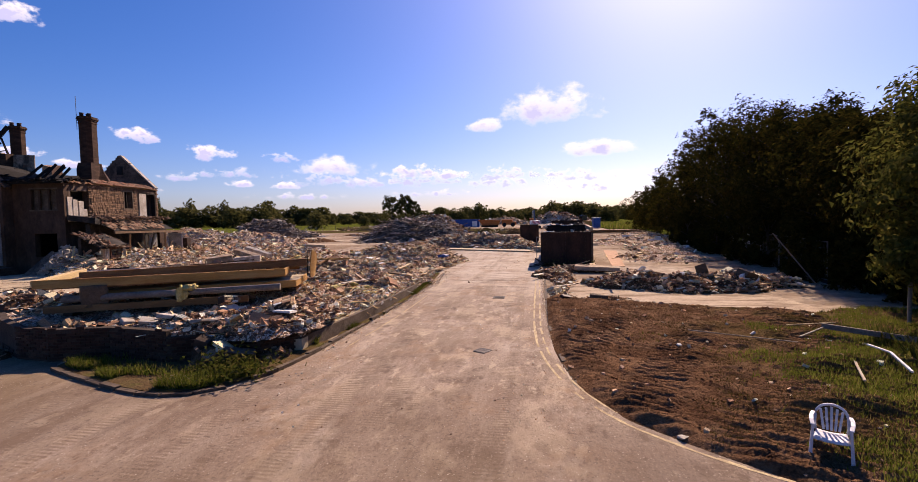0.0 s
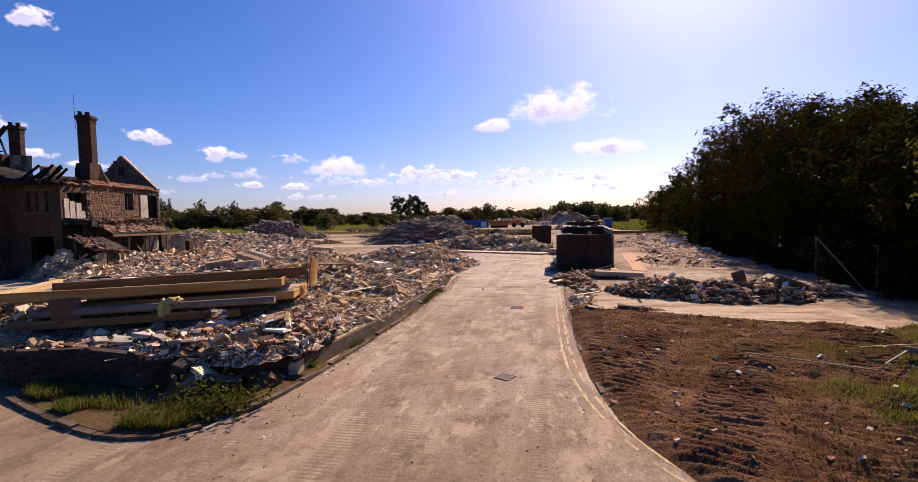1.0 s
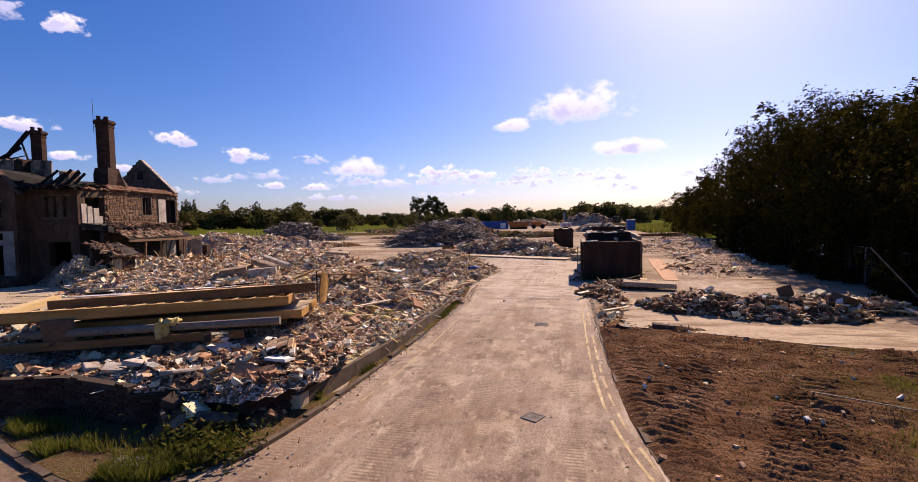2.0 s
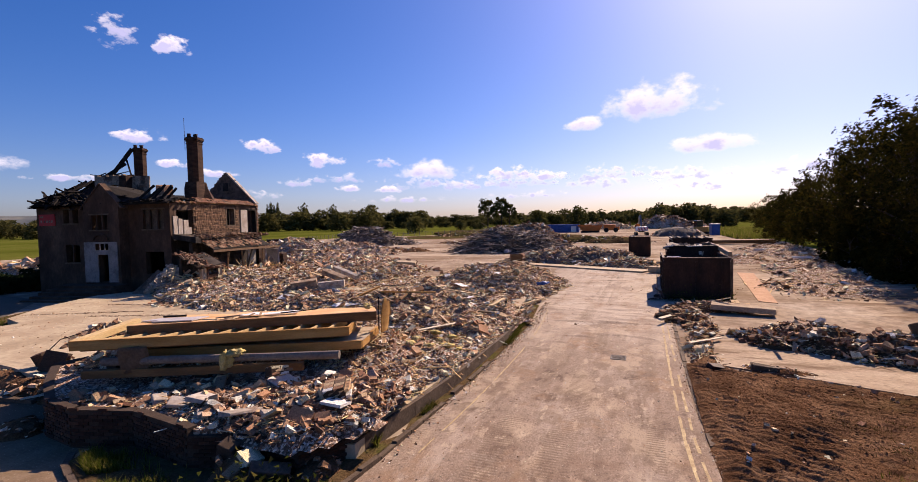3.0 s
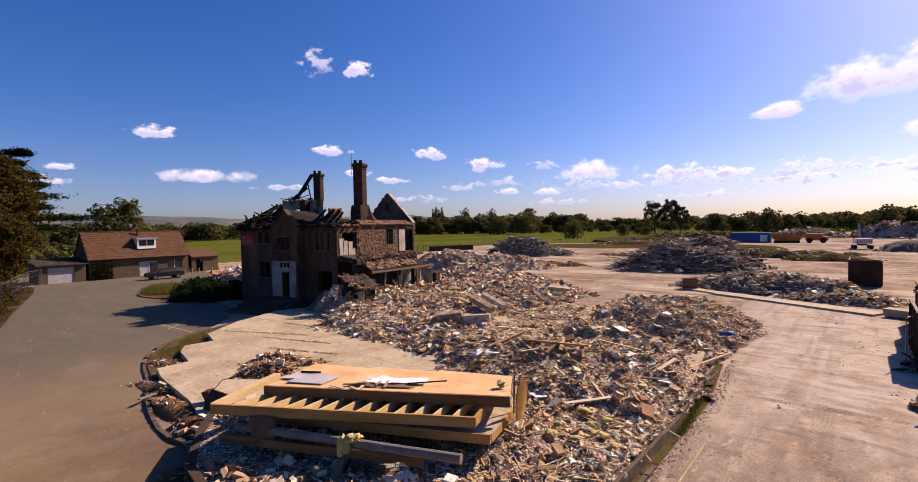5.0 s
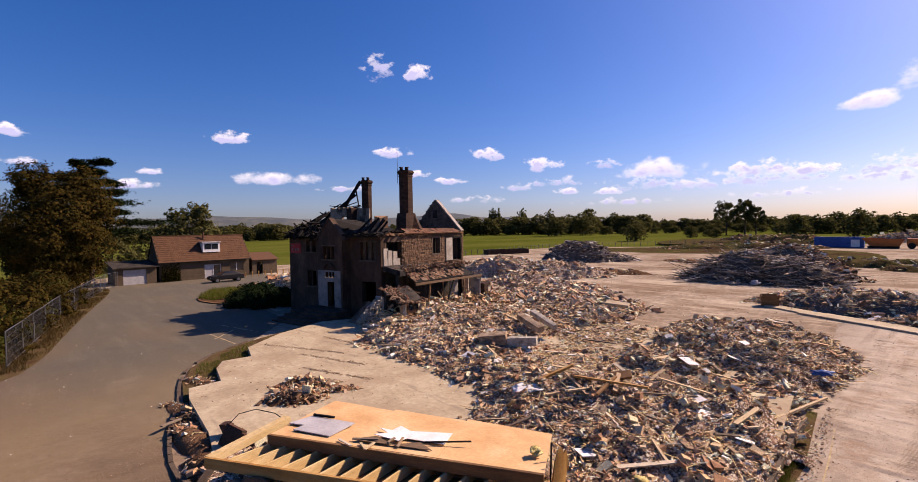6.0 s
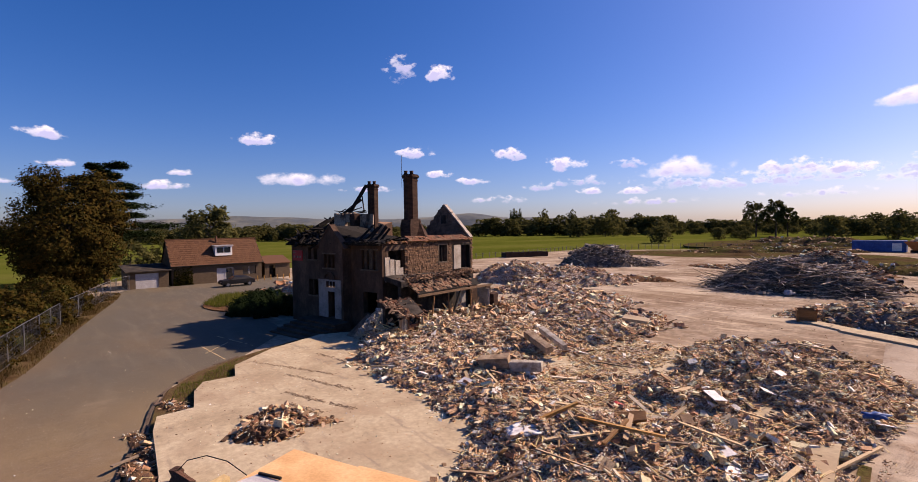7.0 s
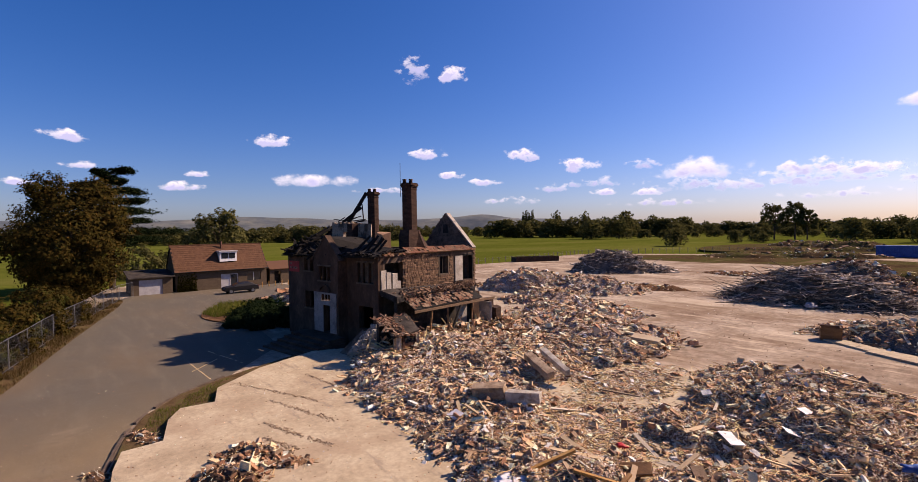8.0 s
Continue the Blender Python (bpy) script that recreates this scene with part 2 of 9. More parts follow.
second_layer(M["soil"], (0.07, 0.04, 0.024), 1.1, 0.5, 0.68, (1, 1, 1), 0.6)
# soil and weeds, with the shadows of uneven ground put into the tones
M["scrub"] = surf("dug_scrub_shadowed", [(0.06, 0.04, 0.022), (0.12, 0.08, 0.045), (0.09, 0.085, 0.028), (0.20, 0.14, 0.085)], 0.12, 0.97, 0.9, (1, 0.5, 1), 14, dark=0.5, bump_size=0.3)
M["verge"] = surf("verge_soil", [(0.094, 0.056, 0.028), (0.158, 0.105, 0.056), (0.115, 0.112, 0.035)], 1.2, 0.97, 0.9, (1, 1, 1), 12, dark=0.5, bump_size=0.04)
M["concrete"] = surf("worn_concrete_floor", [(0.447, 0.346, 0.228), (0.562, 0.450, 0.305), (0.645, 0.534, 0.374)], 0.5, 0.9, 0.25, (1, 1, 1), 10, dark=0.25, bump_size=0.01)
second_layer(M["concrete"], (0.40, 0.29, 0.19), 0.35, 0.5, 0.68, (1, 1, 1), 0.65)
second_layer(M["concrete"], (0.28, 0.22, 0.17), 1.6, 0.55, 0.70, (0.3, 1.5, 1), 0.6)
second_layer(M["concrete"], (0.22, 0.17, 0.13), 14.0, 0.58, 0.72, (1, 1, 1), 0.4)
# brick colour lowered to put the plinth's deep shade into it
M["plinth"] = surf("dark_red_brick_shaded", [(0.038, 0.018, 0.012), (0.070, 0.032, 0.020), (0.105, 0.055, 0.035)], 2.5, 0.9, 0.4, dark=0.4, island="object")
M["plinth_mortar"] = surf("old_mortar", [(0.056, 0.036, 0.025), (0.098, 0.067, 0.048)], 3.0, 0.95, 0.4)
M["kerb"] = surf("kerb_concrete", [(0.096, 0.064, 0.044), (0.192, 0.140, 0.100)], 2.2, 0.9, 0.3)
M["grate"] = surf("dusty_cast_iron", [(0.07, 0.058, 0.055), (0.13, 0.105, 0.095), (0.21, 0.165, 0.135)], 6.0, 0.7, 0.2, dark=0.3)
M["line"] = surf("worn_yellow_paint", [(0.405, 0.281, 0.149), (0.546, 0.404, 0.216), (0.729, 0.572, 0.306)], 4.0, 0.8, 0.1, dark=0.4)
M["rubble"] = surf("rubble_pieces", [(0.746, 0.439, 0.260), (0.970, 0.803, 0.521), (0.970, 0.946, 0.651), (0.865, 0.541, 0.326), (0.537, 0.271, 0.150), (0.970, 0.946, 0.888), (0.970, 0.717, 0.443), (0.417, 0.255, 0.156), (0.657, 0.379, 0.221), (0.970, 0.946, 0.691), (0.923, 0.658, 0.430), (0.359, 0.217, 0.135), (0.267, 0.153, 0.096)], 3.0, 0.92, 0.6, island="island", interp="CONSTANT", dark=0.6, fine=14)
M["hardstand"] = surf("soil_streaked_concrete", [(0.34, 0.24, 0.155), (0.50, 0.375, 0.26), (0.58, 0.46, 0.33)], 0.8, 0.95, 0.5, (0.5, 1.6, 1), 20, dark=0.4, bump_size=0.02)
second_layer(M["hardstand"], (0.16, 0.09, 0.045), 0.55, 0.50, 0.62, (0.4, 1.6, 1), 0.85)
second_layer(M["hardstand"], (0.20, 0.13, 0.08), 3.5, 0.54, 0.68, (1, 1, 1), 0.5)
M["rubble_brown"] = surf("earthy_rubble", [(0.396, 0.214, 0.124), (0.569, 0.359, 0.221), (0.173, 0.096, 0.061), (0.718, 0.501, 0.335), (0.445, 0.257, 0.150), (0.273, 0.125, 0.070), (0.970, 0.946, 0.777), (0.123, 0.074, 0.049), (0.519, 0.274, 0.150)], 3.0, 0.93, 0.4, island="island", interp="CONSTANT", dark=0.6, fine=14)
M["rubble_one"] = surf("rubble_single", [(0.704, 0.428, 0.243), (0.918, 0.658, 0.386), (0.338, 0.222, 0.141), (0.970, 0.857, 0.552), (0.778, 0.525, 0.292), (0.501, 0.268, 0.149), (0.970, 0.946, 0.888), (0.884, 0.644, 0.379)], 3.0, 0.92, 0.4, island="object", interp="CONSTANT", dark=0.6, fine=14)
M["scrapwood"] = surf("scrap_wood", [(0.876, 0.556, 0.271), (0.970, 0.806, 0.404), (0.439, 0.278, 0.160), (0.970, 0.662, 0.304), (0.970, 0.946, 0.742), (0.256, 0.171, 0.119), (0.766, 0.484, 0.244)], 5.0, 0.85, 0.3, (1, 1, 1), island="island", interp="CONSTANT", dark=0.6, fine=14)
M["scrapwood_one"] = surf("scrap_wood_single", [(0.465, 0.323, 0.201), (0.647, 0.478, 0.295), (0.259, 0.194, 0.141), (0.724, 0.543, 0.322), (0.776, 0.647, 0.483)], 5.0, 0.85, 0.3, island="object", interp="CONSTANT", dark=0.35)
M["darkwood"] = surf("grey_scrap", [(0.246, 0.198, 0.171), (0.504, 0.426, 0.361), (0.101, 0.078, 0.067), (0.896, 0.801, 0.694), (0.336, 0.229, 0.157), (0.672, 0.530, 0.408), (0.179, 0.135, 0.109)], 4.0, 0.75, 0.3, island="island", interp="CONSTANT", dark=0.6, fine=14)
# earth core, darkened so the gaps between pieces read as shadow
M["mound"] = surf("gap_shaded_rubble_earth", [(0.112, 0.066, 0.043), (0.215, 0.143, 0.099), (0.347, 0.258, 0.181)], 2.4, 0.97, 1.0, (1, 1, 1), 6, dark=0.6, bump_size=0.09, spread=0.5)
M["mound_grey"] = surf("grey_rubble_earth", [(0.13, 0.11, 0.10), (0.23, 0.19, 0.165), (0.34, 0.29, 0.25)], 1.2, 0.97, 1.0, (1, 1, 1), 6, dark=0.6, bump_size=0.09, spread=0.5)


def chips(m, scale, colors, lo, hi, depth):
    """Fine crushed chips over a material: small cells, each of its own tone, standing proud of one another."""
    nt = m.node_tree
    nd, lk = nt.nodes, nt.links.new
    bsdf = nd["Principled BSDF"]
    before = bsdf.inputs["Base Color"].links[0].from_socket
    geo = nd.new("ShaderNodeNewGeometry")
    wob = nd.new("ShaderNodeTexNoise")
    wob.inputs["Scale"].default_value, wob.inputs["Detail"].default_value = scale * 0.7, 2
    lk(geo.outputs["Position"], wob.inputs["Vector"])
    add = nd.new("ShaderNodeMix")
    add.data_type, add.blend_type = "RGBA", "ADD"
    add.inputs[0].default_value = 0.9 / scale
    lk(geo.outputs["Position"], add.inputs[6])
    lk(wob.outputs["Color"], add.inputs[7])
    vor = nd.new("ShaderNodeTexVoronoi")
    vor.inputs["Scale"].default_value = scale
    lk(add.outputs[2], vor.inputs["Vector"])
    sep = nd.new("ShaderNodeSeparateColor")
    lk(vor.outputs["Color"], sep.inputs[0])
    ramp = nd.new("ShaderNodeValToRGB")
    ramp.color_ramp.interpolation = "CONSTANT"
    el = ramp.color_ramp.elements
    while len(el) < len(colors):
        el.new(0.5)
    for i, c in enumerate(colors):
        el[i].position, el[i].color = i / len(colors), dulled(c)
    lk(sep.outputs[0], ramp.inputs["Fac"])
    r = nd.new("ShaderNodeMapRange")
    r.inputs["From Min"].default_value, r.inputs["From Max"].default_value = lo, hi
    lk(sep.outputs[1], r.inputs["Value"])
    mix = nd.new("ShaderNodeMix")
    mix.data_type = "RGBA"
    lk(r.outputs[0], mix.inputs[0])
    lk(before, mix.inputs[6])
    lk(ramp.outputs["Color"], mix.inputs[7])
    lk(mix.outputs[2], bsdf.inputs["Base Color"])
    bp = nd.new("ShaderNodeBump")
    bp.inputs["Strength"].default_value, bp.inputs["Distance"].default_value = 0.9, depth
    lk(sep.outputs[2], bp.inputs["Height"])
    if bsdf.inputs["Normal"].links:
        lk(bsdf.inputs["Normal"].links[0].from_socket, bp.inputs["Normal"])
    lk(bp.outputs[0], bsdf.inputs["Normal"])


CHIPS = [(0.520, 0.324, 0.232), (0.770, 0.594, 0.464), (0.198, 0.124, 0.093), (0.894, 0.734, 0.580), (0.374, 0.200, 0.133), (0.967, 0.896, 0.812), (0.291, 0.189, 0.139), (0.686, 0.518, 0.406)]
chips(M["mound"], 13.0, CHIPS, 0.35, 0.45, 0.03)
chips(M["mound"], 26.0, CHIPS, 0.45, 0.55, 0.015)
M["gravel"] = surf("dark_gravel", [(0.10, 0.085, 0.08), (0.19, 0.16, 0.145)], 2.0, 0.97, 0.8, dark=0.4, bump_size=0.06)
# one pine in two colours: shade put into the beams, sunlight into the joists
M["pine"] = surf("pine_timber", [(0.437, 0.212, 0.054), (0.542, 0.286, 0.082), (0.629, 0.373, 0.129)], 1.2, 0.7, 0.2, (0.6, 0.6, 4), 14, dark=0.25)
M["pine_sunlit"] = surf("sunlit_pine_joists", [(0.66, 0.44, 0.19), (0.76, 0.54, 0.26), (0.84, 0.64, 0.35)], 1.2, 0.7, 0.2, (0.6, 0.6, 4), 14, dark=0.25)
M["pine_old"] = surf("aged_timber", [(0.170, 0.080, 0.032), (0.264, 0.132, 0.051), (0.348, 0.188, 0.075)], 1.2, 0.75, 0.25, (0.6, 0.6, 4), 14, dark=0.3)
M["palewood"] = surf("dusty_pale_boarding", [(0.40, 0.30, 0.20), (0.54, 0.43, 0.31), (0.62, 0.52, 0.40)], 1.2, 0.85, 0.2, (0.6, 3, 1), 14, dark=0.35)
M["ply"] = surf("orange_plywood", [(0.52, 0.30, 0.13), (0.60, 0.37, 0.175), (0.66, 0.44, 0.235)], 0.9, 0.8, 0.1, (1, 1, 1), 16, dark=0.15)
M["pole"] = surf("grey_weathered_pole", [(0.19, 0.155, 0.13), (0.30, 0.25, 0.205)], 2.0, 0.8, 0.3, dark=0.4)
M["foam"] = surf("yellow_insulation", [(0.56, 0.40, 0.10), (0.80, 0.64, 0.24), (0.88, 0.78, 0.42)], 3.5, 0.95, 0.9, dark=0.4, bump_size=0.05)
M["sheet"] = surf("white_sheet", [(0.62, 0.61, 0.59), (0.80, 0.79, 0.77)], 2.0, 0.6, 0.2, dark=0.2)
M["greysheet"] = surf("grey_board", [(0.34, 0.33, 0.34), (0.46, 0.45, 0.46)], 2.0, 0.6, 0.1, dark=0.2)
M["cloth"] = surf("brown_cloth", [(0.16, 0.10, 0.06), (0.25, 0.16, 0.10)], 2.0, 0.95, 0.5, dark=0.3)
# darker than real render: part of the front's shade is in the colour
M["render"] = surf("shaded_brown_render", [(0.059, 0.032, 0.019), (0.101, 0.057, 0.036), (0.163, 0.096, 0.063)], 0.7, 0.92, 0.3, (1, 1, 0.5), 10, dark=0.35)
M["stone"] = surf("limestone_blocks", [(0.162, 0.090, 0.052), (0.270, 0.155, 0.090), (0.081, 0.049, 0.034), (0.351, 0.207, 0.125), (0.203, 0.118, 0.072)], 3.0, 0.92, 0.4, island="island", dark=0.4)
M["stonewall"] = surf("stone_wall_bed", [(0.077, 0.050, 0.037), (0.154, 0.103, 0.074)], 2.0, 0.95, 0.6, dark=0.5)
M["soot"] = surf("sooted_wall", [(0.018, 0.015, 0.014), (0.05, 0.04, 0.034), (0.10, 0.08, 0.066)], 1.2, 0.95, 0.4, dark=0.5)
M["char"] = surf("charred_wood", [(0.012, 0.010, 0.009), (0.028, 0.023, 0.020)], 4.0, 0.95, 0.6, dark=0.5)
M["plaster"] = surf("old_plaster", [(0.32, 0.27, 0.225), (0.50, 0.43, 0.365), (0.62, 0.56, 0.50)], 1.3, 0.9, 0.3, dark=0.3)
M["whitewall"] = surf("white_painted_surround", [(0.22, 0.195, 0.175), (0.33, 0.30, 0.275), (0.38, 0.355, 0.33)], 1.5, 0.8, 0.2, dark=0.3)
M["stonetrim"] = surf("buff_stone_trim", [(0.085, 0.057, 0.038), (0.14, 0.10, 0.068), (0.19, 0.14, 0.098)], 2.0, 0.9, 0.3, dark=0.4)
M["scorched"] = surf("scorched_plaster", [(0.250, 0.185, 0.136), (0.406, 0.311, 0.231), (0.515, 0.422, 0.336)], 1.1, 0.92, 0.5, dark=0.5)
second_layer(M["scorched"], (0.06, 0.042, 0.033), 1.3, 0.48, 0.60, (1, 1, 0.5), 0.9)
second_layer(M["scorched"], (0.22, 0.105, 0.06), 2.6, 0.54, 0.62, (1, 1, 1), 0.7)
M["gable"] = surf("bare_gable_stone", [(0.10, 0.068, 0.05), (0.19, 0.135, 0.10), (0.26, 0.19, 0.145)], 2.2, 0.95, 0.6, (1, 1, 1.6), 9, dark=0.5)
second_layer(M["gable"], (0.045, 0.032, 0.026), 0.8, 0.5, 0.66, (1, 1, 0.6), 0.7)
M["chimney"] = surf("chimney_brick", [(0.036, 0.017, 0.011), (0.066, 0.033, 0.021), (0.106, 0.056, 0.035)], 1.6, 0.92, 0.5, (1, 1, 3), 8, dark=0.4)
M["tile"] = surf("red_clay_tile", [(0.180, 0.072, 0.040), (0.243, 0.106, 0.058), (0.099, 0.049, 0.034), (0.270, 0.162, 0.096)], 4.0, 0.9, 0.3, island="island", dark=0.35)
M["lean_tile"] = surf("brown_broken_tile", [(0.20, 0.115, 0.07), (0.30, 0.185, 0.12), (0.13, 0.08, 0.055), (0.36, 0.24, 0.16), (0.24, 0.11, 0.065)], 4.0, 0.92, 0.4, island="island", interp="CONSTANT", dark=0.45)
M["cottile"] = surf("brown_roof_tile", [(0.132, 0.060, 0.030), (0.160, 0.076, 0.040), (0.112, 0.051, 0.027)], 3.0, 0.9, 0.3, island="island", dark=0.3)
M["cotwall"] = surf("buff_brick_wall", [(0.112, 0.076, 0.049), (0.158, 0.112, 0.073)], 2.0, 0.92, 0.3, (1, 1, 3), 9, dark=0.3)
M["signred"] = surf("red_sign", [(0.36, 0.018, 0.02), (0.43, 0.03, 0.03)], 2.0, 0.5, 0.0, dark=0.1)
M["white"] = surf("white_paint", [(0.72, 0.72, 0.71), (0.80, 0.80, 0.79)], 3.0, 0.5, 0.05, dark=0.1)
# bluish grey: the partial shade on the chair is put into the white
M["plastic"] = surf("white_plastic_shaded", [(0.50, 0.50, 0.53), (0.58, 0.58, 0.61)], 3.0, 0.4, 0.03, dark=0.08)
M["rust"] = surf("rusty_steel", [(0.025, 0.015, 0.013), (0.050, 0.026, 0.019), (0.083, 0.041, 0.026)], 1.5, 0.7, 0.3, (1, 1, 0.5), 10, metal=0.3, dark=0.4)
M["steel"] = surf("galvanised_steel", [(0.150, 0.155, 0.166), (0.210, 0.215, 0.229)], 5.0, 0.45, 0.05, metal=0.8, dark=0.2)
M["blue"] = surf("blue_paint", [(0.015, 0.06, 0.22), (0.03, 0.10, 0.32)], 1.5, 0.5, 0.1, dark=0.2)
M["orange"] = surf("orange_paint", [(0.55, 0.13, 0.02), (0.66, 0.20, 0.04)], 1.5, 0.5, 0.1, dark=0.3)
M["black"] = surf("black_rubber", [(0.012, 0.012, 0.012), (0.025, 0.024, 0.023)], 5.0, 0.8, 0.2, dark=0.3)
M["carpaint"] = surf("black_car_paint", [(0.006, 0.006, 0.008), (0.010, 0.010, 0.012)], 3.0, 0.5, 0.0, coat=0.0, dark=0.1)
M["glass"] = surf("dark_window_glass", [(0.012, 0.015, 0.02), (0.02, 0.025, 0.03)], 1.0, 0.06, 0.0, dark=0.0)
M["glass"].node_tree.nodes["Principled BSDF"].inputs["Specular IOR Level"].default_value = 0.6
M["bark"] = surf("tree_bark", [(0.05, 0.038, 0.028), (0.10, 0.075, 0.055)], 3.0, 0.95, 0.7, (1, 1, 0.25), 6, dark=0.4, bump_size=0.04)


def leaf(name, colors, glow=0.06):
    m = surf(name, colors, 0.5, 0.6, 0.0, island="island", dark=0.25, fine=4)
    nt = m.node_tree
    b = nt.nodes["Principled BSDF"]
    tr = nt.nodes.new("ShaderNodeBsdfTranslucent")
    col = b.inputs["Base Color"].links[0].from_socket
    nt.links.new(col, tr.inputs["Color"])
    mix = nt.nodes.new("ShaderNodeMixShader")
    mix.inputs[0].default_value = glow
    b.inputs["Specular IOR Level"].default_value = 0.0
    b.inputs["Roughness"].default_value = 0.9
    nt.links.new(b.outputs[0], mix.inputs[1])
    nt.links.new(tr.outputs[0], mix.inputs[2])
    nt.links.new(mix.outputs[0], nt.nodes["Material Output"].inputs["Surface"])
    return m


# backlit shade is put into this leaf colour
M["leaf"] = leaf("darkened_broad_leaves", [(0.023, 0.024, 0.006), (0.041, 0.039, 0.008), (0.078, 0.058, 0.013), (0.027, 0.029, 0.007)], 0.42)
M["leaf_autumn"] = leaf("turning_leaves", [(0.044, 0.037, 0.009), (0.075, 0.050, 0.012), (0.034, 0.032, 0.008), (0.105, 0.061, 0.015)])
# sunlight on the overhanging tree is put into this brighter leaf colour
M["leaf_sunny"] = leaf("sunlit_bright_leaves", [(0.100, 0.108, 0.022), (0.150, 0.150, 0.033), (0.056, 0.066, 0.015), (0.225, 0.192, 0.050)], 0.4)
M["needle"] = leaf("pine_needles", [(0.014, 0.026, 0.011), (0.024, 0.036, 0.014)])
M["leaf_far"] = leaf("far_foliage", [(0.079, 0.084, 0.030), (0.120, 0.119, 0.041), (0.177, 0.158, 0.057), (0.103, 0.098, 0.035)], 0.35)
M["grass"] = leaf("grass_blades", [(0.086, 0.115, 0.015), (0.138, 0.167, 0.024), (0.184, 0.196, 0.035), (0.299, 0.230, 0.080)], 0.45)
M["straw"] = leaf("dry_grass_blades", [(0.154, 0.098, 0.038), (0.091, 0.052, 0.020), (0.210, 0.147, 0.070), (0.070, 0.059, 0.014)], 0.35)
M["weed"] = leaf("weed_leaves", [(0.045, 0.058, 0.012), (0.085, 0.098, 0.02), (0.17, 0.135, 0.04)], 0.4)


def cloud_mat(name, scale, amp, wisp):
    """Cloud on a far glowing sheet: ragged edge, sunlit top and greyer shaded base painted in."""
    m = bpy.data.materials.new(name)
    m.use_nodes = True
    nt = m.node_tree
    nd, lk = nt.nodes, nt.links.new
    nd.remove(nd["Principled BSDF"])
    tc = nd.new("ShaderNodeTexCoord")
    sep = nd.new("ShaderNodeSeparateXYZ")
    lk(tc.outputs["UV"], sep.inputs[0])

    def math_(op, a, b=None, c=None):
        n = nd.new("ShaderNodeMath")
        n.operation = op
        for i, v in enumerate((a, b, c)):
            if v is None:
                continue
            if isinstance(v, (int, float)):
                n.inputs[i].default_value = v
            else:
                lk(v, n.inputs[i])
        return n.outputs[0]

    x = math_("MULTIPLY_ADD", sep.outputs[0], 2.0, -1.0)
    y = math_("MULTIPLY_ADD", sep.outputs[1], 2.0, -1.0)
    info = nd.new("ShaderNodeObjectInfo")
    comb = nd.new("ShaderNodeCombineXYZ")
    sepo = nd.new("ShaderNodeSeparateXYZ")
    lk(tc.outputs["Object"], sepo.inputs[0])
    lk(math_("MULTIPLY", sepo.outputs[0], 0.0042), comb.inputs[0])
    lk(math_("MULTIPLY", sepo.outputs[1], 0.0062), comb.inputs[1])
    lk(math_("MULTIPLY", info.outputs["Random"], 40.0), comb.inputs[2])
    n1 = nd.new("ShaderNodeTexNoise")
    n1.inputs["Scale"].default_value, n1.inputs["Detail"].default_value, n1.inputs["Roughness"].default_value = scale, 8, 0.56
    lk(comb.outputs[0], n1.inputs["Vector"])
    # a flatter base than top
    yy = math_("MULTIPLY", y, math_("ADD", 1.0, math_("MULTIPLY", math_("LESS_THAN", y, 0.0), 0.5)))
    r2 = math_("ADD", math_("MULTIPLY", x, x), math_("MULTIPLY", yy, yy))
    dens = math_("ADD", math_("MULTIPLY_ADD", n1.outputs["Fac"], amp, 0.66 - 0.5 * amp - wisp), math_("MULTIPLY", r2, -1.0))
    alpha = nd.new("ShaderNodeMapRange")
    alpha.interpolation_type = "SMOOTHSTEP"
    alpha.inputs["From Min"].default_value, alpha.inputs["From Max"].default_value = 0.0, 0.75 + 2.5 * wisp
    lk(dens, alpha.inputs["Value"])
    shade = nd.new("ShaderNodeMapRange")
    shade.inputs["From Min"].default_value, shade.inputs["From Max"].default_value = 0.24, 0.72
    lk(math_("SUBTRACT", math_("ADD", math_("MULTIPLY", dens, 0.9), math_("MULTIPLY", y, -0.5)), 0.0), shade.inputs["Value"])
    mixc = nd.new("ShaderNodeMix")
    mixc.data_type = "RGBA"
    lk(math_("MULTIPLY", shade.outputs[0], 0.95), mixc.inputs[0])
    mixc.inputs[6].default_value = (0.97, 1.0, 1.0, 1)
    mixc.inputs[7].default_value = (0.50, 0.55, 0.80, 1)
    em = nd.new("ShaderNodeEmission")
    lk(mixc.outputs[2], em.inputs["Color"])
    em.inputs["Strength"].default_value = CLOUD_GLOW
    tr = nd.new("ShaderNodeBsdfTransparent")
    ms = nd.new("ShaderNodeMixShader")
    lk(math_("MULTIPLY", alpha.outputs[0], 1.0 - wisp), ms.inputs[0])
    lk(tr.outputs[0], ms.inputs[1])
    lk(em.outputs[0], ms.inputs[2])
    lk(ms.outputs[0], nd["Material Output"].inputs["Surface"])
    return m


CLOUD_GLOW = 0.76
M["cloud"] = cloud_mat("cloud", 1.8, 3.6, 0.0)
M["cloud_big"] = cloud_mat("broad_cloud", 0.95, 2.6, 0.0)
M["cloud_thin"] = cloud_mat("thin_cloud", 2.1, 4.2, 0.12)
for k in ("field", "scrub", "soil", "verge", "dirt", "mound", "mound_grey"):
    M[k].node_tree.nodes["Principled BSDF"].inputs["Specular IOR Level"].default_value = 0.0


from mathutils.geometry import tessellate_polygon

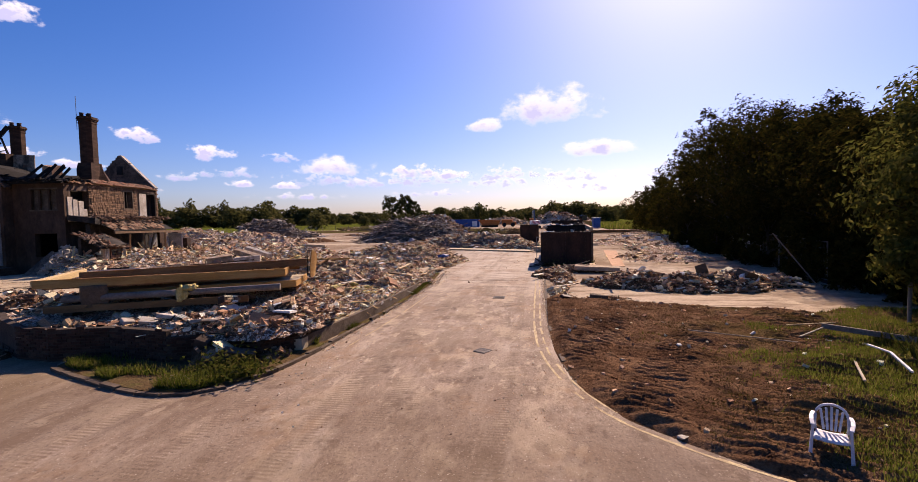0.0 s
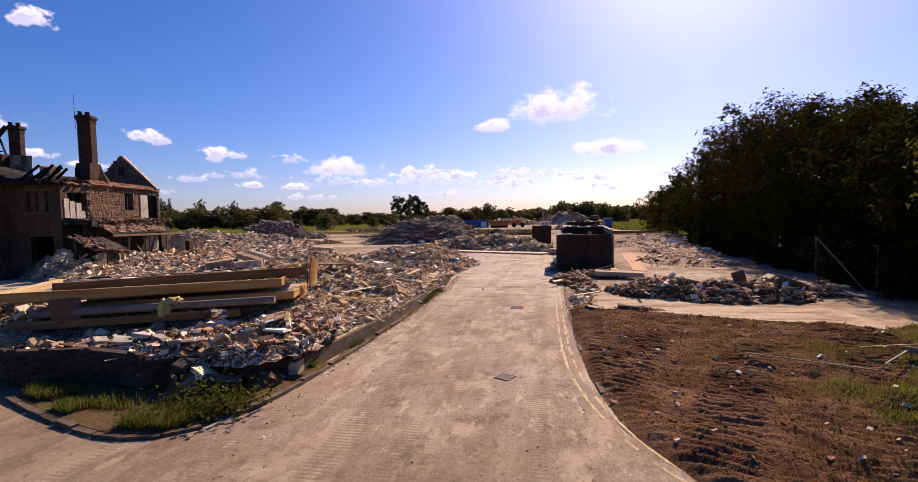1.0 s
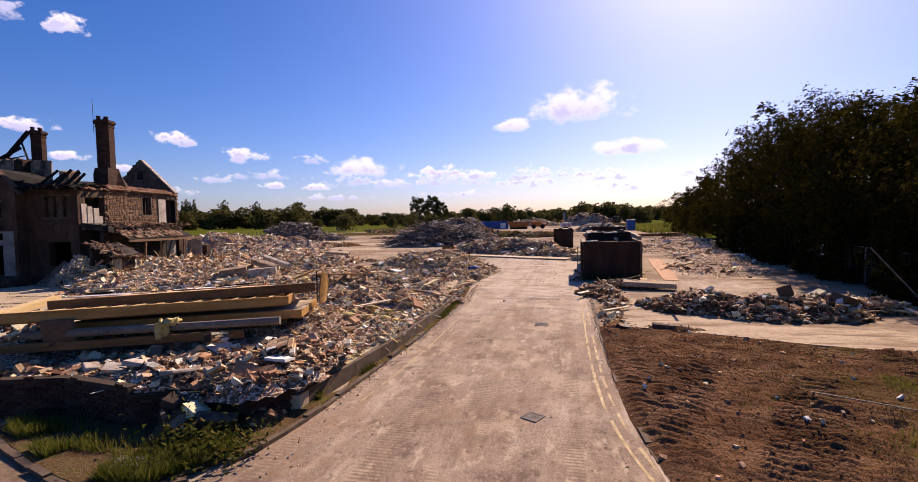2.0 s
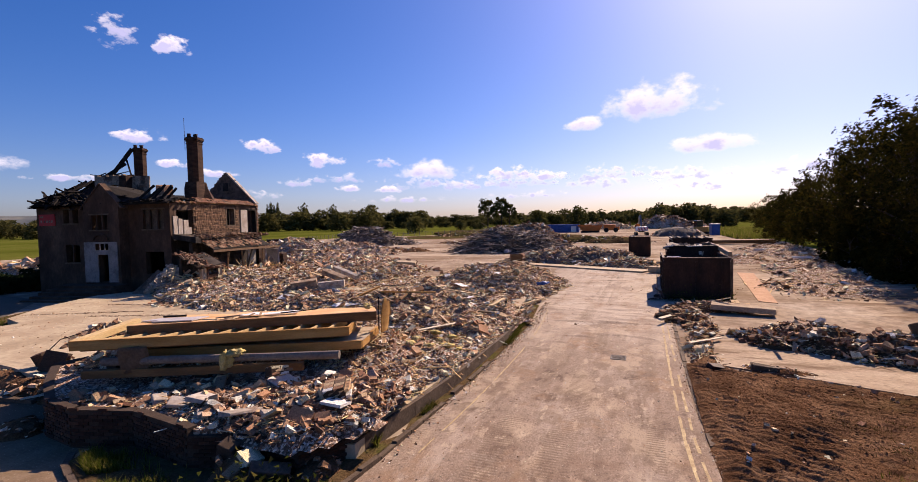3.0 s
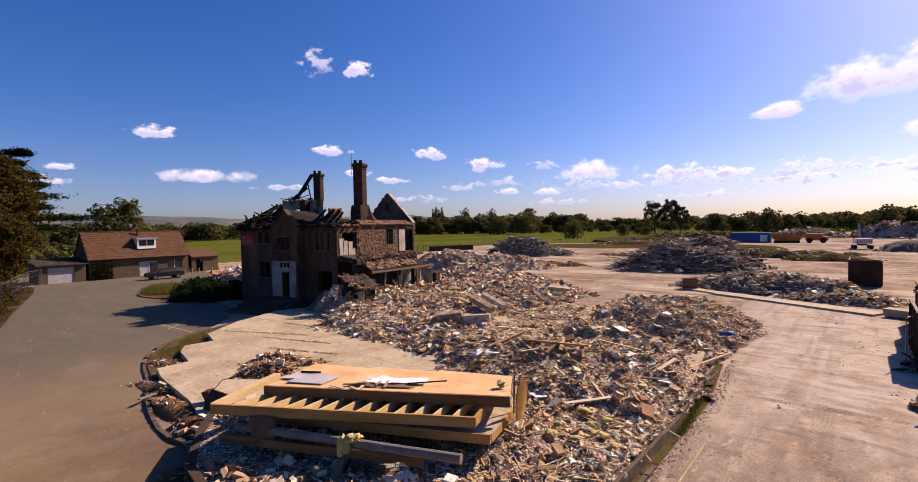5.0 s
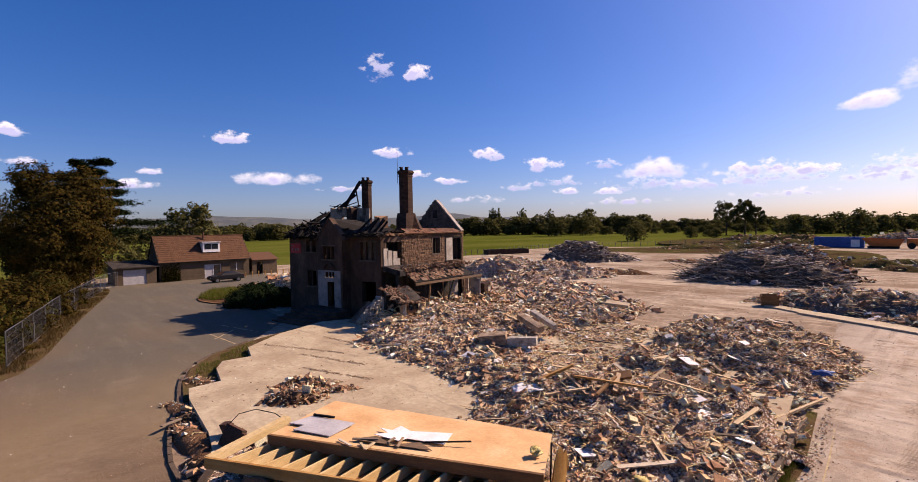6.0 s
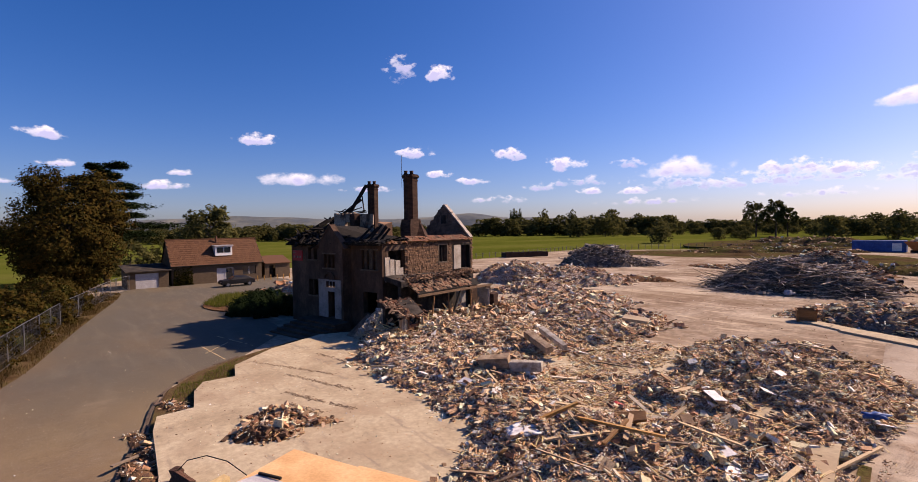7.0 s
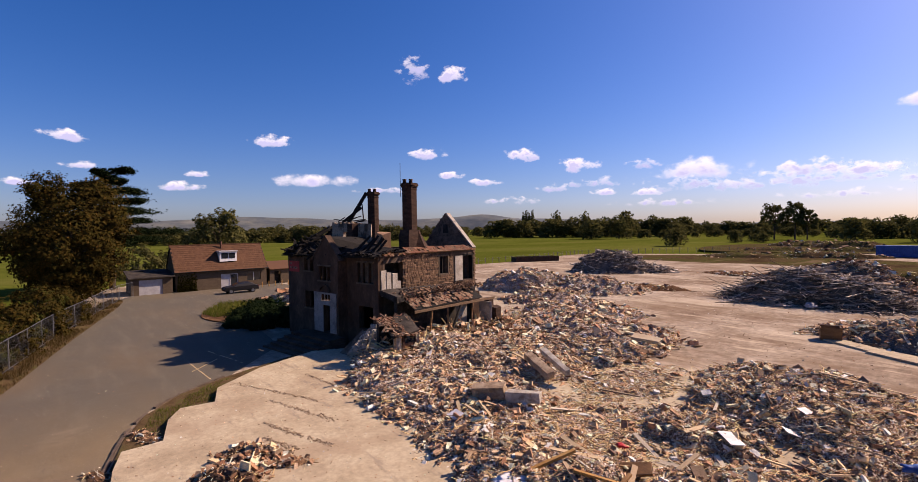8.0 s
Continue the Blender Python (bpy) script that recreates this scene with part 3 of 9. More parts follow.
# ---------------------------------------------------------------- building helpers
class Build:
    """Collects boxes, prisms and tubes into one mesh."""

    def __init__(self):
        self.v, self.f, self.uv = [], [], False

    def add(self, verts, faces):
        n = len(self.v)
        self.v += [tuple(p) for p in verts]
        self.f += [tuple(i + n for i in f) for f in faces]
        return self

    def box(self, x0, y0, z0, x1, y1, z1, m=None, jit=0.0, rnd=None):
        c = [Vector((x, y, z)) for x in (x0, x1) for y in (y0, y1) for z in (z0, z1)]
        if jit:
            c = [p + Vector([(rnd or random).uniform(-jit, jit) for _ in range(3)]) for p in c]
        if m is not None:
            c = [m @ p for p in c]
        return self.add(c, [(0, 1, 3, 2), (4, 6, 7, 5), (0, 4, 5, 1), (2, 3, 7, 6), (0, 2, 6, 4), (1, 5, 7, 3)])

    def beam(self, a, b, w, h, up=(0, 0, 1)):
        """A bar of section w x h from a to b."""
        a, b = Vector(a), Vector(b)
        d = (b - a).normalized()
        side = d.cross(Vector(up))
        side = side.normalized() if side.length > 1e-4 else Vector((1, 0, 0))
        top = side.cross(d).normalized()
        c = [p + side * i * w / 2 + top * j * h / 2 for p in (a, b) for i in (-1, 1) for j in (-1, 1)]
        return self.add(c, [(0, 1, 3, 2), (4, 6, 7, 5), (0, 4, 5, 1), (2, 3, 7, 6), (0, 2, 6, 4), (1, 5, 7, 3)])

    def prism(self, outline, z0, z1, m=None):
        """An upright prism over a convex or simple outline, its caps as one face each."""
        n = len(outline)
        c = [Vector((x, y, z0)) for x, y in outline] + [Vector((x, y, z1)) for x, y in outline]
        if m is not None:
            c = [m @ p for p in c]
        return self.add(c, [tuple(reversed(range(n))), tuple(range(n, 2 * n))] + [(i, (i + 1) % n, n + (i + 1) % n, n + i) for i in range(n)])

    def tube(self, points, radii, sides=8, cap=True):
        rings = []
        pts = [Vector(p) for p in points]
        for i, p in enumerate(pts):
            d = (pts[min(i + 1, len(pts) - 1)] - pts[max(i - 1, 0)]).normalized()
            ref = Vector((0, 0, 1)) if abs(d.z) < 0.9 else Vector((1, 0, 0))
            u = d.cross(ref).normalized()
            w = d.cross(u)
            r = radii[i] if isinstance(radii, (list, tuple)) else radii
            rings.append([p + (u * math.cos(a) + w * math.sin(a)) * r for a in (2 * math.pi * k / sides for k in range(sides))])
        verts = [q for ring in rings for q in ring]
        faces = [(i * sides + k, i * sides + (k + 1) % sides, (i + 1) * sides + (k + 1) % sides, (i + 1) * sides + k) for i in range(len(pts) - 1) for k in range(sides)]
        if cap:
            faces += [tuple(reversed(range(sides))), tuple(range((len(pts) - 1) * sides, len(pts) * sides))]
        return self.add(verts, faces)

    def mesh(self, name, mat, smooth=False):
        me = bpy.data.meshes.new(name)
        me.from_pydata(self.v, [], self.f)
        me.materials.append(mat)
        if smooth:
            me.shade_smooth()
        me.update()
        return me


def thing(name, label, category, at=(0, 0, 0), turn=0.0, group="", kind=""):
    ob = new(name)
    ob.empty_display_size = 0.3
    ob.matrix_world = pose(*at, 0, 0, turn)
    return tagged(ob, label, category, group, kind)


def part(name, build, mat, parent, label="", smooth=False, bevel=0.0):
    me = build.mesh(name, mat, smooth) if isinstance(build, Build) else build
    ob = new(name, me)
    ob.parent = parent
    if label:
        ob["label"] = label
    if bevel:
        bv = ob.modifiers.new("edge", "BEVEL")
        bv.width, bv.segments, bv.limit_method = bevel, 2, "ANGLE"
    return ob


def solid(name, build, mat, label, category, kind="", group="", smooth=False, bevel=0.0):
    """A top-level thing of one mesh."""
    ob = new(name, build.mesh(name, mat, smooth) if isinstance(build, Build) else build)
    if bevel:
        bv = ob.modifiers.new("edge", "BEVEL")
        bv.width, bv.segments, bv.limit_method = bevel, 2, "ANGLE"
    return tagged(ob, label, category, group, kind)


def quick_mesh(name, verts, quads, mat, smooth=False, tri=False):
    """A mesh from numpy arrays of corners and faces of one size."""
    me = bpy.data.meshes.new(name)
    verts = np.asarray(verts, np.float32).reshape(-1, 3)
    quads = np.asarray(quads, np.int32)
    k = quads.shape[1]
    me.vertices.add(len(verts))
    me.vertices.foreach_set("co", verts.ravel())
    me.loops.add(quads.size)
    me.loops.foreach_set("vertex_index", quads.ravel())
    me.polygons.add(len(quads))
    me.polygons.foreach_set("loop_start", np.arange(0, quads.size, k, dtype=np.int32))
    me.polygons.foreach_set("use_smooth", np.full(len(quads), smooth))
    me.update(calc_edges=True)
    me.materials.append(mat)
    return me


CORNERS = np.array([[x, y, z] for x in (-0.5, 0.5) for y in (-0.5, 0.5) for z in (-0.5, 0.5)])
BOXQUADS = np.array([(0, 1, 3, 2), (4, 6, 7, 5), (0, 4, 5, 1), (2, 3, 7, 6), (0, 2, 6, 4), (1, 5, 7, 3)])


def turns(rx, ry, rz):
    """Stacks of rotation matrices from arrays of radians."""
    n = len(rx)
    cx, sx, cy, sy, cz, sz = np.cos(rx), np.sin(rx), np.cos(ry), np.sin(ry), np.cos(rz), np.sin(rz)
    o, l = np.zeros(n), np.ones(n)
    X = np.stack([l, o, o, o, cx, -sx, o, sx, cx], 1).reshape(-1, 3, 3)
    Y = np.stack([cy, o, sy, o, l, o, -sy, o, cy], 1).reshape(-1, 3, 3)
    Z = np.stack([cz, -sz, o, sz, cz, o, o, o, l], 1).reshape(-1, 3, 3)
    return Z @ Y @ X


def many_boxes(name, at, size, rot, mat, jit=0.12, rng=None):
    """One mesh of many rough blocks."""
    n = len(at)
    c = CORNERS[None] * (1 + (rng.uniform(-jit, jit, (n, 8, 3)) if jit else 0)) * size[:, None]
    v = np.einsum("nij,nkj->nki", rot, c) + at[:, None]
    seen = BOXQUADS if n < 400 else BOXQUADS[CORNERS[BOXQUADS][:, :, 2].max(1) > 0]  # buried undersides left off
    q = seen[None] + 8 * np.arange(n)[:, None, None]
    return quick_mesh(name, v, q.reshape(-1, 4), mat)


def leaf_quads(name, at, size, mat, rng, lie=0.6, narrow=0.55, face=None):
    """Many pointed leaves as small four-cornered blades."""
    n = len(at)
    s = size * rng.uniform(0.6, 1.25, n)
    base = np.array([[-0.45, -narrow * 0.55, 0], [0.55, 0, 0.04], [-0.15, narrow * 0.6, 0.06]])
    rot = turns(rng.normal(0, lie, n), rng.normal(0, lie, n), rng.uniform(0, 6.3, n))
    if face is not None:
        f = face + rng.normal(0, 0.42, (n, 3)) + (0, 0, 0.25)
        f /= np.linalg.norm(f, axis=1)[:, None]
        u = np.cross(f, rng.normal(0, 1, (n, 3)))
        u /= np.linalg.norm(u, axis=1)[:, None]
        rot = np.stack([u, np.cross(f, u), f], 2)
    v = np.einsum("nij,kj->nki", rot, base) * s[:, None, None] + at[:, None]
    return quick_mesh(name, v, np.arange(3 * n).reshape(-1, 3), mat)


def smooth01(t):
    t = np.clip(t, 0, 1)
    return t * t * (3 - 2 * t)


GRAINS = np.random.default_rng(5).uniform(-1, 1, (64, 64))


def wavy(x, y, size):
    """Smooth value noise on the plan, -1 to 1, with lumps of the given size."""
    x, y = np.asarray(x, float) / size, np.asarray(y, float) / size
    i, j = np.floor(x).astype(int), np.floor(y).astype(int)
    u, w = smooth01(x - i), smooth01(y - j)
    g = lambda a, b: GRAINS[a % 64, b % 64]  # noqa: E731
    return (g(i, j) * (1 - u) + g(i + 1, j) * u) * (1 - w) + (g(i, j + 1) * (1 - u) + g(i + 1, j + 1) * u) * w


def inside(x, y, outline):
    """Which of the points lie in a closed outline."""
    x, y = np.asarray(x), np.asarray(y)
    hit = np.zeros(np.broadcast(x, y).shape, bool)
    for (x0, y0), (x1, y1) in zip(outline, outline[1:] + outline[:1]):
        if y0 != y1:
            hit ^= ((y0 > y) != (y1 > y)) & (x < (x1 - x0) * (y - y0) / (y1 - y0) + x0)
    return hit


def rounded(outline, times=2, closed=True):
    """Cuts the corners of an outline to soften it."""
    for _ in range(times):
        out = []
        pairs = zip(outline, outline[1:] + outline[:1]) if closed else zip(outline, outline[1:])
        for (x0, y0), (x1, y1) in pairs:
            out += [(x0 * 0.75 + x1 * 0.25, y0 * 0.75 + y1 * 0.25), (x0 * 0.25 + x1 * 0.75, y0 * 0.25 + y1 * 0.75)]
        outline = out if closed else [outline[0]] + out + [outline[-1]]
    return outline


def along(line, step):
    """Points at even steps along a line, with the heading there."""
    out, left = [], 0.0
    for (x0, y0), (x1, y1) in zip(line, line[1:]):
        d = math.hypot(x1 - x0, y1 - y0)
        while left < d:
            f = left / d
            out.append((x0 + (x1 - x0) * f, y0 + (y1 - y0) * f, math.degrees(math.atan2(y1 - y0, x1 - x0))))
            left += step
        left -= d
    return out


def sheet(name, outline, z, mat, thick=0.0):
    """A flat piece of ground over an outline, with a rim where it has thickness."""
    n = len(outline)
    tris = [tuple(t) for t in tessellate_polygon([[Vector((x, y, 0)) for x, y in outline]])]
    fixed = []
    for a, b, c in tris:
        (ax, ay), (bx, by), (cx, cy) = outline[a], outline[b], outline[c]
        fixed.append((a, b, c) if (bx - ax) * (cy - ay) - (by - ay) * (cx - ax) > 0 else (a, c, b))
    vs = [(x, y, z) for x, y in outline]
    if thick:
        vs += [(x, y, z - thick) for x, y in outline]
        turn = sum(p[0] * q[1] - q[0] * p[1] for p, q in zip(outline, outline[1:] + outline[:1])) > 0
        for k in range(n):
            m = (k + 1) % n
            fixed.append((k, n + k, n + m, m) if turn else (m, n + m, n + k, k))
    me = bpy.data.meshes.new(name)
    me.from_pydata(vs, [], fixed)
    me.materials.append(mat)
    me.update()
    return me


def slotted(x0, x1, top, thick, holes):
    """One connected wall with openings cut through it: corners and faces over a grid of columns and rows."""
    xs = sorted({x0, x1, *[h[0] for h in holes], *[h[1] for h in holes]})
    zs = sorted({0.0, top, *[h[2] for h in holes], *[h[3] for h in holes]})
    open_ = lambda i_, k_: not (0 <= i_ < len(xs) - 1 and 0 <= k_ < len(zs) - 1) or any(h[0] <= xs[i_] < h[1] and h[2] <= zs[k_] < h[3] for h in holes)  # noqa: E731
    vid = lambda i_, k_, s_: (i_ * len(zs) + k_) * 2 + s_  # noqa: E731
    vs_ = [(x, s_ * thick, z) for x in xs for z in zs for s_ in (0, 1)]
    fs_ = []
    for i_ in range(len(xs) - 1):
        for k_ in range(len(zs) - 1):
            if open_(i_, k_):
                continue
            fs_ += [(vid(i_, k_, 0), vid(i_ + 1, k_, 0), vid(i_ + 1, k_ + 1, 0), vid(i_, k_ + 1, 0)), (vid(i_, k_ + 1, 1), vid(i_ + 1, k_ + 1, 1), vid(i_ + 1, k_, 1), vid(i_, k_, 1))]
            for di, dk, a_, c_ in ((-1, 0, (i_, k_), (i_, k_ + 1)), (1, 0, (i_ + 1, k_ + 1), (i_ + 1, k_)), (0, -1, (i_ + 1, k_), (i_, k_)), (0, 1, (i_, k_ + 1), (i_ + 1, k_ + 1))):
                if open_(i_ + di, k_ + dk):
                    fs_.append((vid(*a_, 0), vid(*c_, 0), vid(*c_, 1), vid(*a_, 1)))
    return vs_, fs_


# ---------------------------------------------------------------- ground
def land(x, y):
    """Height of the open country: level round the site, a shallow dip, then a slow rise."""
    d = np.hypot(x, y)
    return -0.08 - 1.2 * smooth01((d - 130) / 140) + 5.0 * smooth01((d - 700) / 700) + 8 * smooth01((d - 1400) / 2500)


rings = np.concatenate([np.linspace(0, 60, 13), np.linspace(75, 300, 16), np.linspace(340, 1000, 18), np.linspace(1200, 4800, 12)])
spokes = np.linspace(0, 2 * math.pi, 97)[:-1]
R, A = np.meshgrid(rings, spokes, indexing="ij")
gx, gy = R * np.cos(A), R * np.sin(A)
gz = land(gx, gy)
i, j = np.meshgrid(np.arange(len(rings) - 1), np.arange(96), indexing="ij")
q = np.stack([i * 96 + j, (i + 1) * 96 + j, (i + 1) * 96 + (j + 1) % 96, i * 96 + (j + 1) % 96], -1).reshape(-1, 4)
solid("ground", quick_mesh("ground", np.stack([gx, gy, gz], -1), q, M["field"], True), None, "open green meadow running out to the horizon", "ground", "structure")

SITE = [(40, -30), (24, -6), (16.5, 12), (21, 60), (24, 110), (30, 180), (32, 320), (-6, 330), (-16, 205), (-46, 172), (-78, 152), (-98, 138), (-91, 110), (-86, 90), (-92, 66), (-100, 40), (-96, 14), (-60, 4), (-40, -30)]
solid("ground", sheet("site_ground", rounded(SITE, 2), 0.0, M["dirt"]), None, "bare pale dirt of the cleared demolition site", "ground", "structure")

ROAD = [(2.0, 52), (2.1, 17.6), (2.3, 13.3), (2.6, 10.8), (3.2, 9.6), (4.0, 8.65), (5.1, 7.8), (9, 5.6), (22, 2.5), (36, -2), (36, -24), (-20, -24), (-16, -4), (-26, 5.5), (-39.6, 9.0), (-54, 11.0), (-66, 13.6), (-79, 17.2), (-81.5, 37), (-70, 38),
        (-62, 33), (-53, 26), (-46, 24.5), (-37, 23.8), (-31.5, 19.4), (-29.6, 16.4), (-27.4, 14.75), (-25, 13.9), (-22, 13.3), (-19.6, 12.5), (-15.9, 11.95), (-14.4, 12.6), (-13.2, 12.2), (-11.6, 11.4), (-10.2, 11.2), (-9.75, 10.4), (-8.0, 9.75), (-6.6, 9.3), (-5.9, 9.15), (-5.05, 9.25), (-4.45, 9.8), (-4.05, 10.65), (-3.87, 11.9), (-3.8, 13.5), (-3.65, 17.4), (-3.7, 25), (-4.5, 30), (-5.4, 38), (-6.8, 50)]
solid("road", sheet("road", ROAD, 0.012, M["tarmac"]), None, "dust-covered tarmac road curving into a wide drive", "road", "structure")

# loose dust pushed into low ridges across the far stretch of road
xs_, ys_ = np.meshgrid(np.linspace(-4.6, 1.9, 60), np.linspace(19.5, 47.5, 330), indexing="ij")
fade = smooth01((ys_ - 20.5 - 1.5 * wavy(xs_, ys_, 1.7)) / 4) * smooth01((47.2 - ys_) / 1.5) * smooth01((1.8 - xs_) / 0.5) * smooth01((xs_ + np.interp(ys_, [19, 25, 30, 38, 48], [3.6, 3.6, 4.2, 4.6, 4.6])) / 0.5)
ridge = wavy(xs_ * 0.28, ys_ + 0.5 * wavy(xs_, ys_, 2.1), 0.55) + 0.6 * wavy(xs_ * 0.3 + 9, ys_, 0.27) + 0.5 * wavy(xs_ + 4, ys_, 1.6) + 0.3 * wavy(xs_, ys_, 0.2)
zs_ = -0.012 + fade * (0.03 + 0.042 * ridge)
i, j = np.meshgrid(np.arange(59), np.arange(329), indexing="ij")
q = np.stack([i * 330 + j, (i + 1) * 330 + j, (i + 1) * 330 + j + 1, i * 330 + j + 1], -1).reshape(-1, 4)
solid("ground", quick_mesh("dust_ridges", np.stack([xs_, ys_, zs_], -1), q, M["tarmac"], True), None, "loose pale dust pushed into low ridges on the road", "dust", "structure")

# worn double yellow lines along the road's edges
def stripe(line, off, width, gaps, name):
    b = Build()
    rnd = random.Random(name)
    pts = along(rounded(line, 3, False), 0.35)
    for (x0, y0, a0), (x1, y1, a1) in zip(pts, pts[1:]):
        if rnd.random() < gaps:
            continue
        n0, n1 = (-math.sin(radians(a0)), math.cos(radians(a0))), (-math.sin(radians(a1)), math.cos(radians(a1)))
        w = width * rnd.uniform(0.6, 1.0)
        b.add([(x0 + n0[0] * off, y0 + n0[1] * off, 0.017), (x1 + n1[0] * off, y1 + n1[1] * off, 0.017), (x1 + n1[0] * (off + w), y1 + n1[1] * (off + w), 0.017), (x0 + n0[0] * (off + w), y0 + n0[1] * (off + w), 0.017)], [(0, 1, 2, 3)])
    solid("road_marking", b, M["line"], "worn pale yellow line painted along the road edge", "road marking", "structure")


RIGHT_EDGE = [(2.0, 30), (2.0, 17), (2.15, 13.5), (2.6, 11.2), (3.25, 9.6), (4.05, 8.7), (5.15, 7.85), (9, 5.8)]
LEFT_EDGE = [(-4.0, 31), (-3.2, 24), (-3.15, 17), (-3.4, 12.5)]
stripe(RIGHT_EDGE, -0.32, 0.08, 0.12, "a")
stripe(RIGHT_EDGE, -0.12, 0.07, 0.3, "b")
stripe(LEFT_EDGE, 0.1, 0.05, 0.3, "c")
stripe([(-35.9, 17.9), (-31.3, 18.3)], 0, 0.1, 0.15, "d")
stripe([(-35.9, 19.5), (-33.6, 17.6)], 0, 0.1, 0.2, "e")
stripe([(-38.5, 19.4), (-33.5, 20.6)], 0, 0.1, 0.3, "f")

# concrete floor of the demolished building, with broken steps in its outline
SLAB = [(-21.4, 13.6), (-22.9, 13.9), (-23.0, 15.2), (-25.2, 15.6), (-26.4, 16.2), (-26.3, 17.6), (-28.4, 18.1), (-30.7, 20.8), (-32.4, 24.6), (-31.0, 28.2), (-28, 31), (-24, 38), (-9, 38), (-5.2, 31), (-4.35, 25), (-4.2, 17), (-4.25, 12.45), (-6, 11.9), (-9.6, 12.0), (-13.5, 12.6), (-17.5, 13.3)]
slab = solid("floor", sheet("slab", SLAB, 0.36, M["concrete"], 0.5), None, "broken concrete floor slab of the demolished building", "floor slab", "structure")
# rough cross strips of concrete farther off
b = Build()
for x0, y0, x1, y1, w in ((-9.2, 52.6, 1.2, 47.6, 1.6), (-12, 54.5, -8, 52, 1.2)):
    m = pose((x0 + x1) / 2, (y0 + y1) / 2, 0.05, 0, 0, math.degrees(math.atan2(y1 - y0, x1 - x0)))
    n = math.hypot(x1 - x0, y1 - y0)
    b.box(-n / 2, -w / 2, -0.1, n / 2, w / 2, 0.09 if n > 8 else 0.07, m)
solid("floor", b, M["concrete"], "long strip of old concrete footing across the dirt", "footing", "structure")
b = Build()
b.prism([(3.6, 26.2), (3.0, 21.2), (5.6, 20.4), (8, 19.5), (9.6, 19.1), (11.0, 18.3), (11.6, 19.2), (11.2, 23.5), (9.5, 27)], -0.1, 0.04)
solid("floor", b, M["hardstand"], "dusty concrete hardstanding streaked with soil beside the rubble", "floor slab", "structure")
b = Build()
b.prism([(6.7, 34), (7.5, 33.6), (9.1, 48), (8.0, 48.5)], -0.1, 0.03)
solid("floor", b, M["brickpave"], "reddish strip of broken paving beside the skips", "paving", "structure")

SCRUB = [(-90, 120), (-66, 125), (-52, 122), (-41, 128), (-26, 118), (-16, 105), (-9, 108), (-14, 148), (-30, 157), (-52, 162), (-76, 149)]
solid("ground", sheet("scrub", rounded(SCRUB, 2), 0.02, M["scrub"]), None, "dug soil with weeds beyond the cleared dirt, darkened for relief shadow", "soil", "structure")
SCRUB_FAR = [(-78, 174), (-56, 178), (-40, 184), (-24, 190), (-28, 226), (-58, 262), (-82, 270), (-96, 222)]
solid("ground", sheet("scrub", rounded(SCRUB_FAR, 2), 0.09, M["scrub"], 0.4), None, "weedy strip of dug earth at the meadow edge, darkened for relief shadow", "soil", "structure")
# churned soil with track ridges, a real relief
nx, ny = 290, 400
X, Y = np.meshgrid(np.linspace(2.2, 17.5, nx), np.linspace(4.5, 22.5, ny), indexing="ij")
right_of = np.interp(Y, [4.5, 5.4, 7.3, 8.3, 9.2, 10.4, 12.8, 17, 23], [12, 9.6, 5.7, 4.5, 3.6, 3.0, 2.55, 2.3, 2.3])
far_edge = np.interp(X, [2, 3.0, 8, 11.4, 18], [21.3, 21.1, 19.75, 18.55, 17.7])
edge = np.clip((X - right_of + 0.25) / 0.4, 0, 1) * np.clip((far_edge - Y + 0.4 * wavy(X, Y, 0.9)) / 0.7, 0, 1)
lane = smooth01((wavy(0.8 * (0.91 * X - 0.42 * Y) + 3, 0.12 * (0.42 * X + 0.91 * Y), 0.8) + 0.35) / 0.5)
tracks = np.sin((X * 0.42 + Y * 0.91) * 30 + 1.3 * wavy(X, Y, 1.3)) * (0.4 + 0.6 * lane)
lumps = np.abs(wavy(X + 1, Y, 0.22)) ** 1.5
Z = 0.13 + 0.05 * wavy(X, Y, 2.6) + 0.045 * wavy(X, Y, 0.8) + 0.04 * wavy(X + 3, Y, 0.35) + 0.022 * wavy(X, Y + 4, 0.15) + 0.03 * lumps + 0.038 * tracks * (X < 10.5) + 0.25 * smooth01((X - 8) / 8)
Z += 0.22 * np.exp(-(((X - 8.6) / 1.4) ** 2 + ((Y - 12.2) / 0.4) ** 2)) + 0.2 * np.exp(-(((X - 7.2) / 1.0) ** 2 + ((Y - 9.9) / 0.3) ** 2))
Z = np.where(edge > 0, np.maximum(Z, 0.02) * smooth01(edge) + 0.02 * edge, -0.05)


def soil_z(x, y):
    a = np.clip(((np.asarray(x) - 2.2) / 15.3 * (nx - 1)).astype(int), 0, nx - 1)
    c = np.clip(((np.asarray(y) - 4.5) / 18.0 * (ny - 1)).astype(int), 0, ny - 1)
    return Z[a, c]


i, j = np.meshgrid(np.arange(nx - 1), np.arange(ny - 1), indexing="ij")
q = np.stack([i * ny + j, (i + 1) * ny + j, (i + 1) * ny + j + 1, i * ny + j + 1], -1).reshape(-1, 4)
solid("ground", quick_mesh("soil", np.stack([X, Y, Z], -1), q, M["soil"], True), None, "churned brown soil with digger track ridges", "soil", "structure")

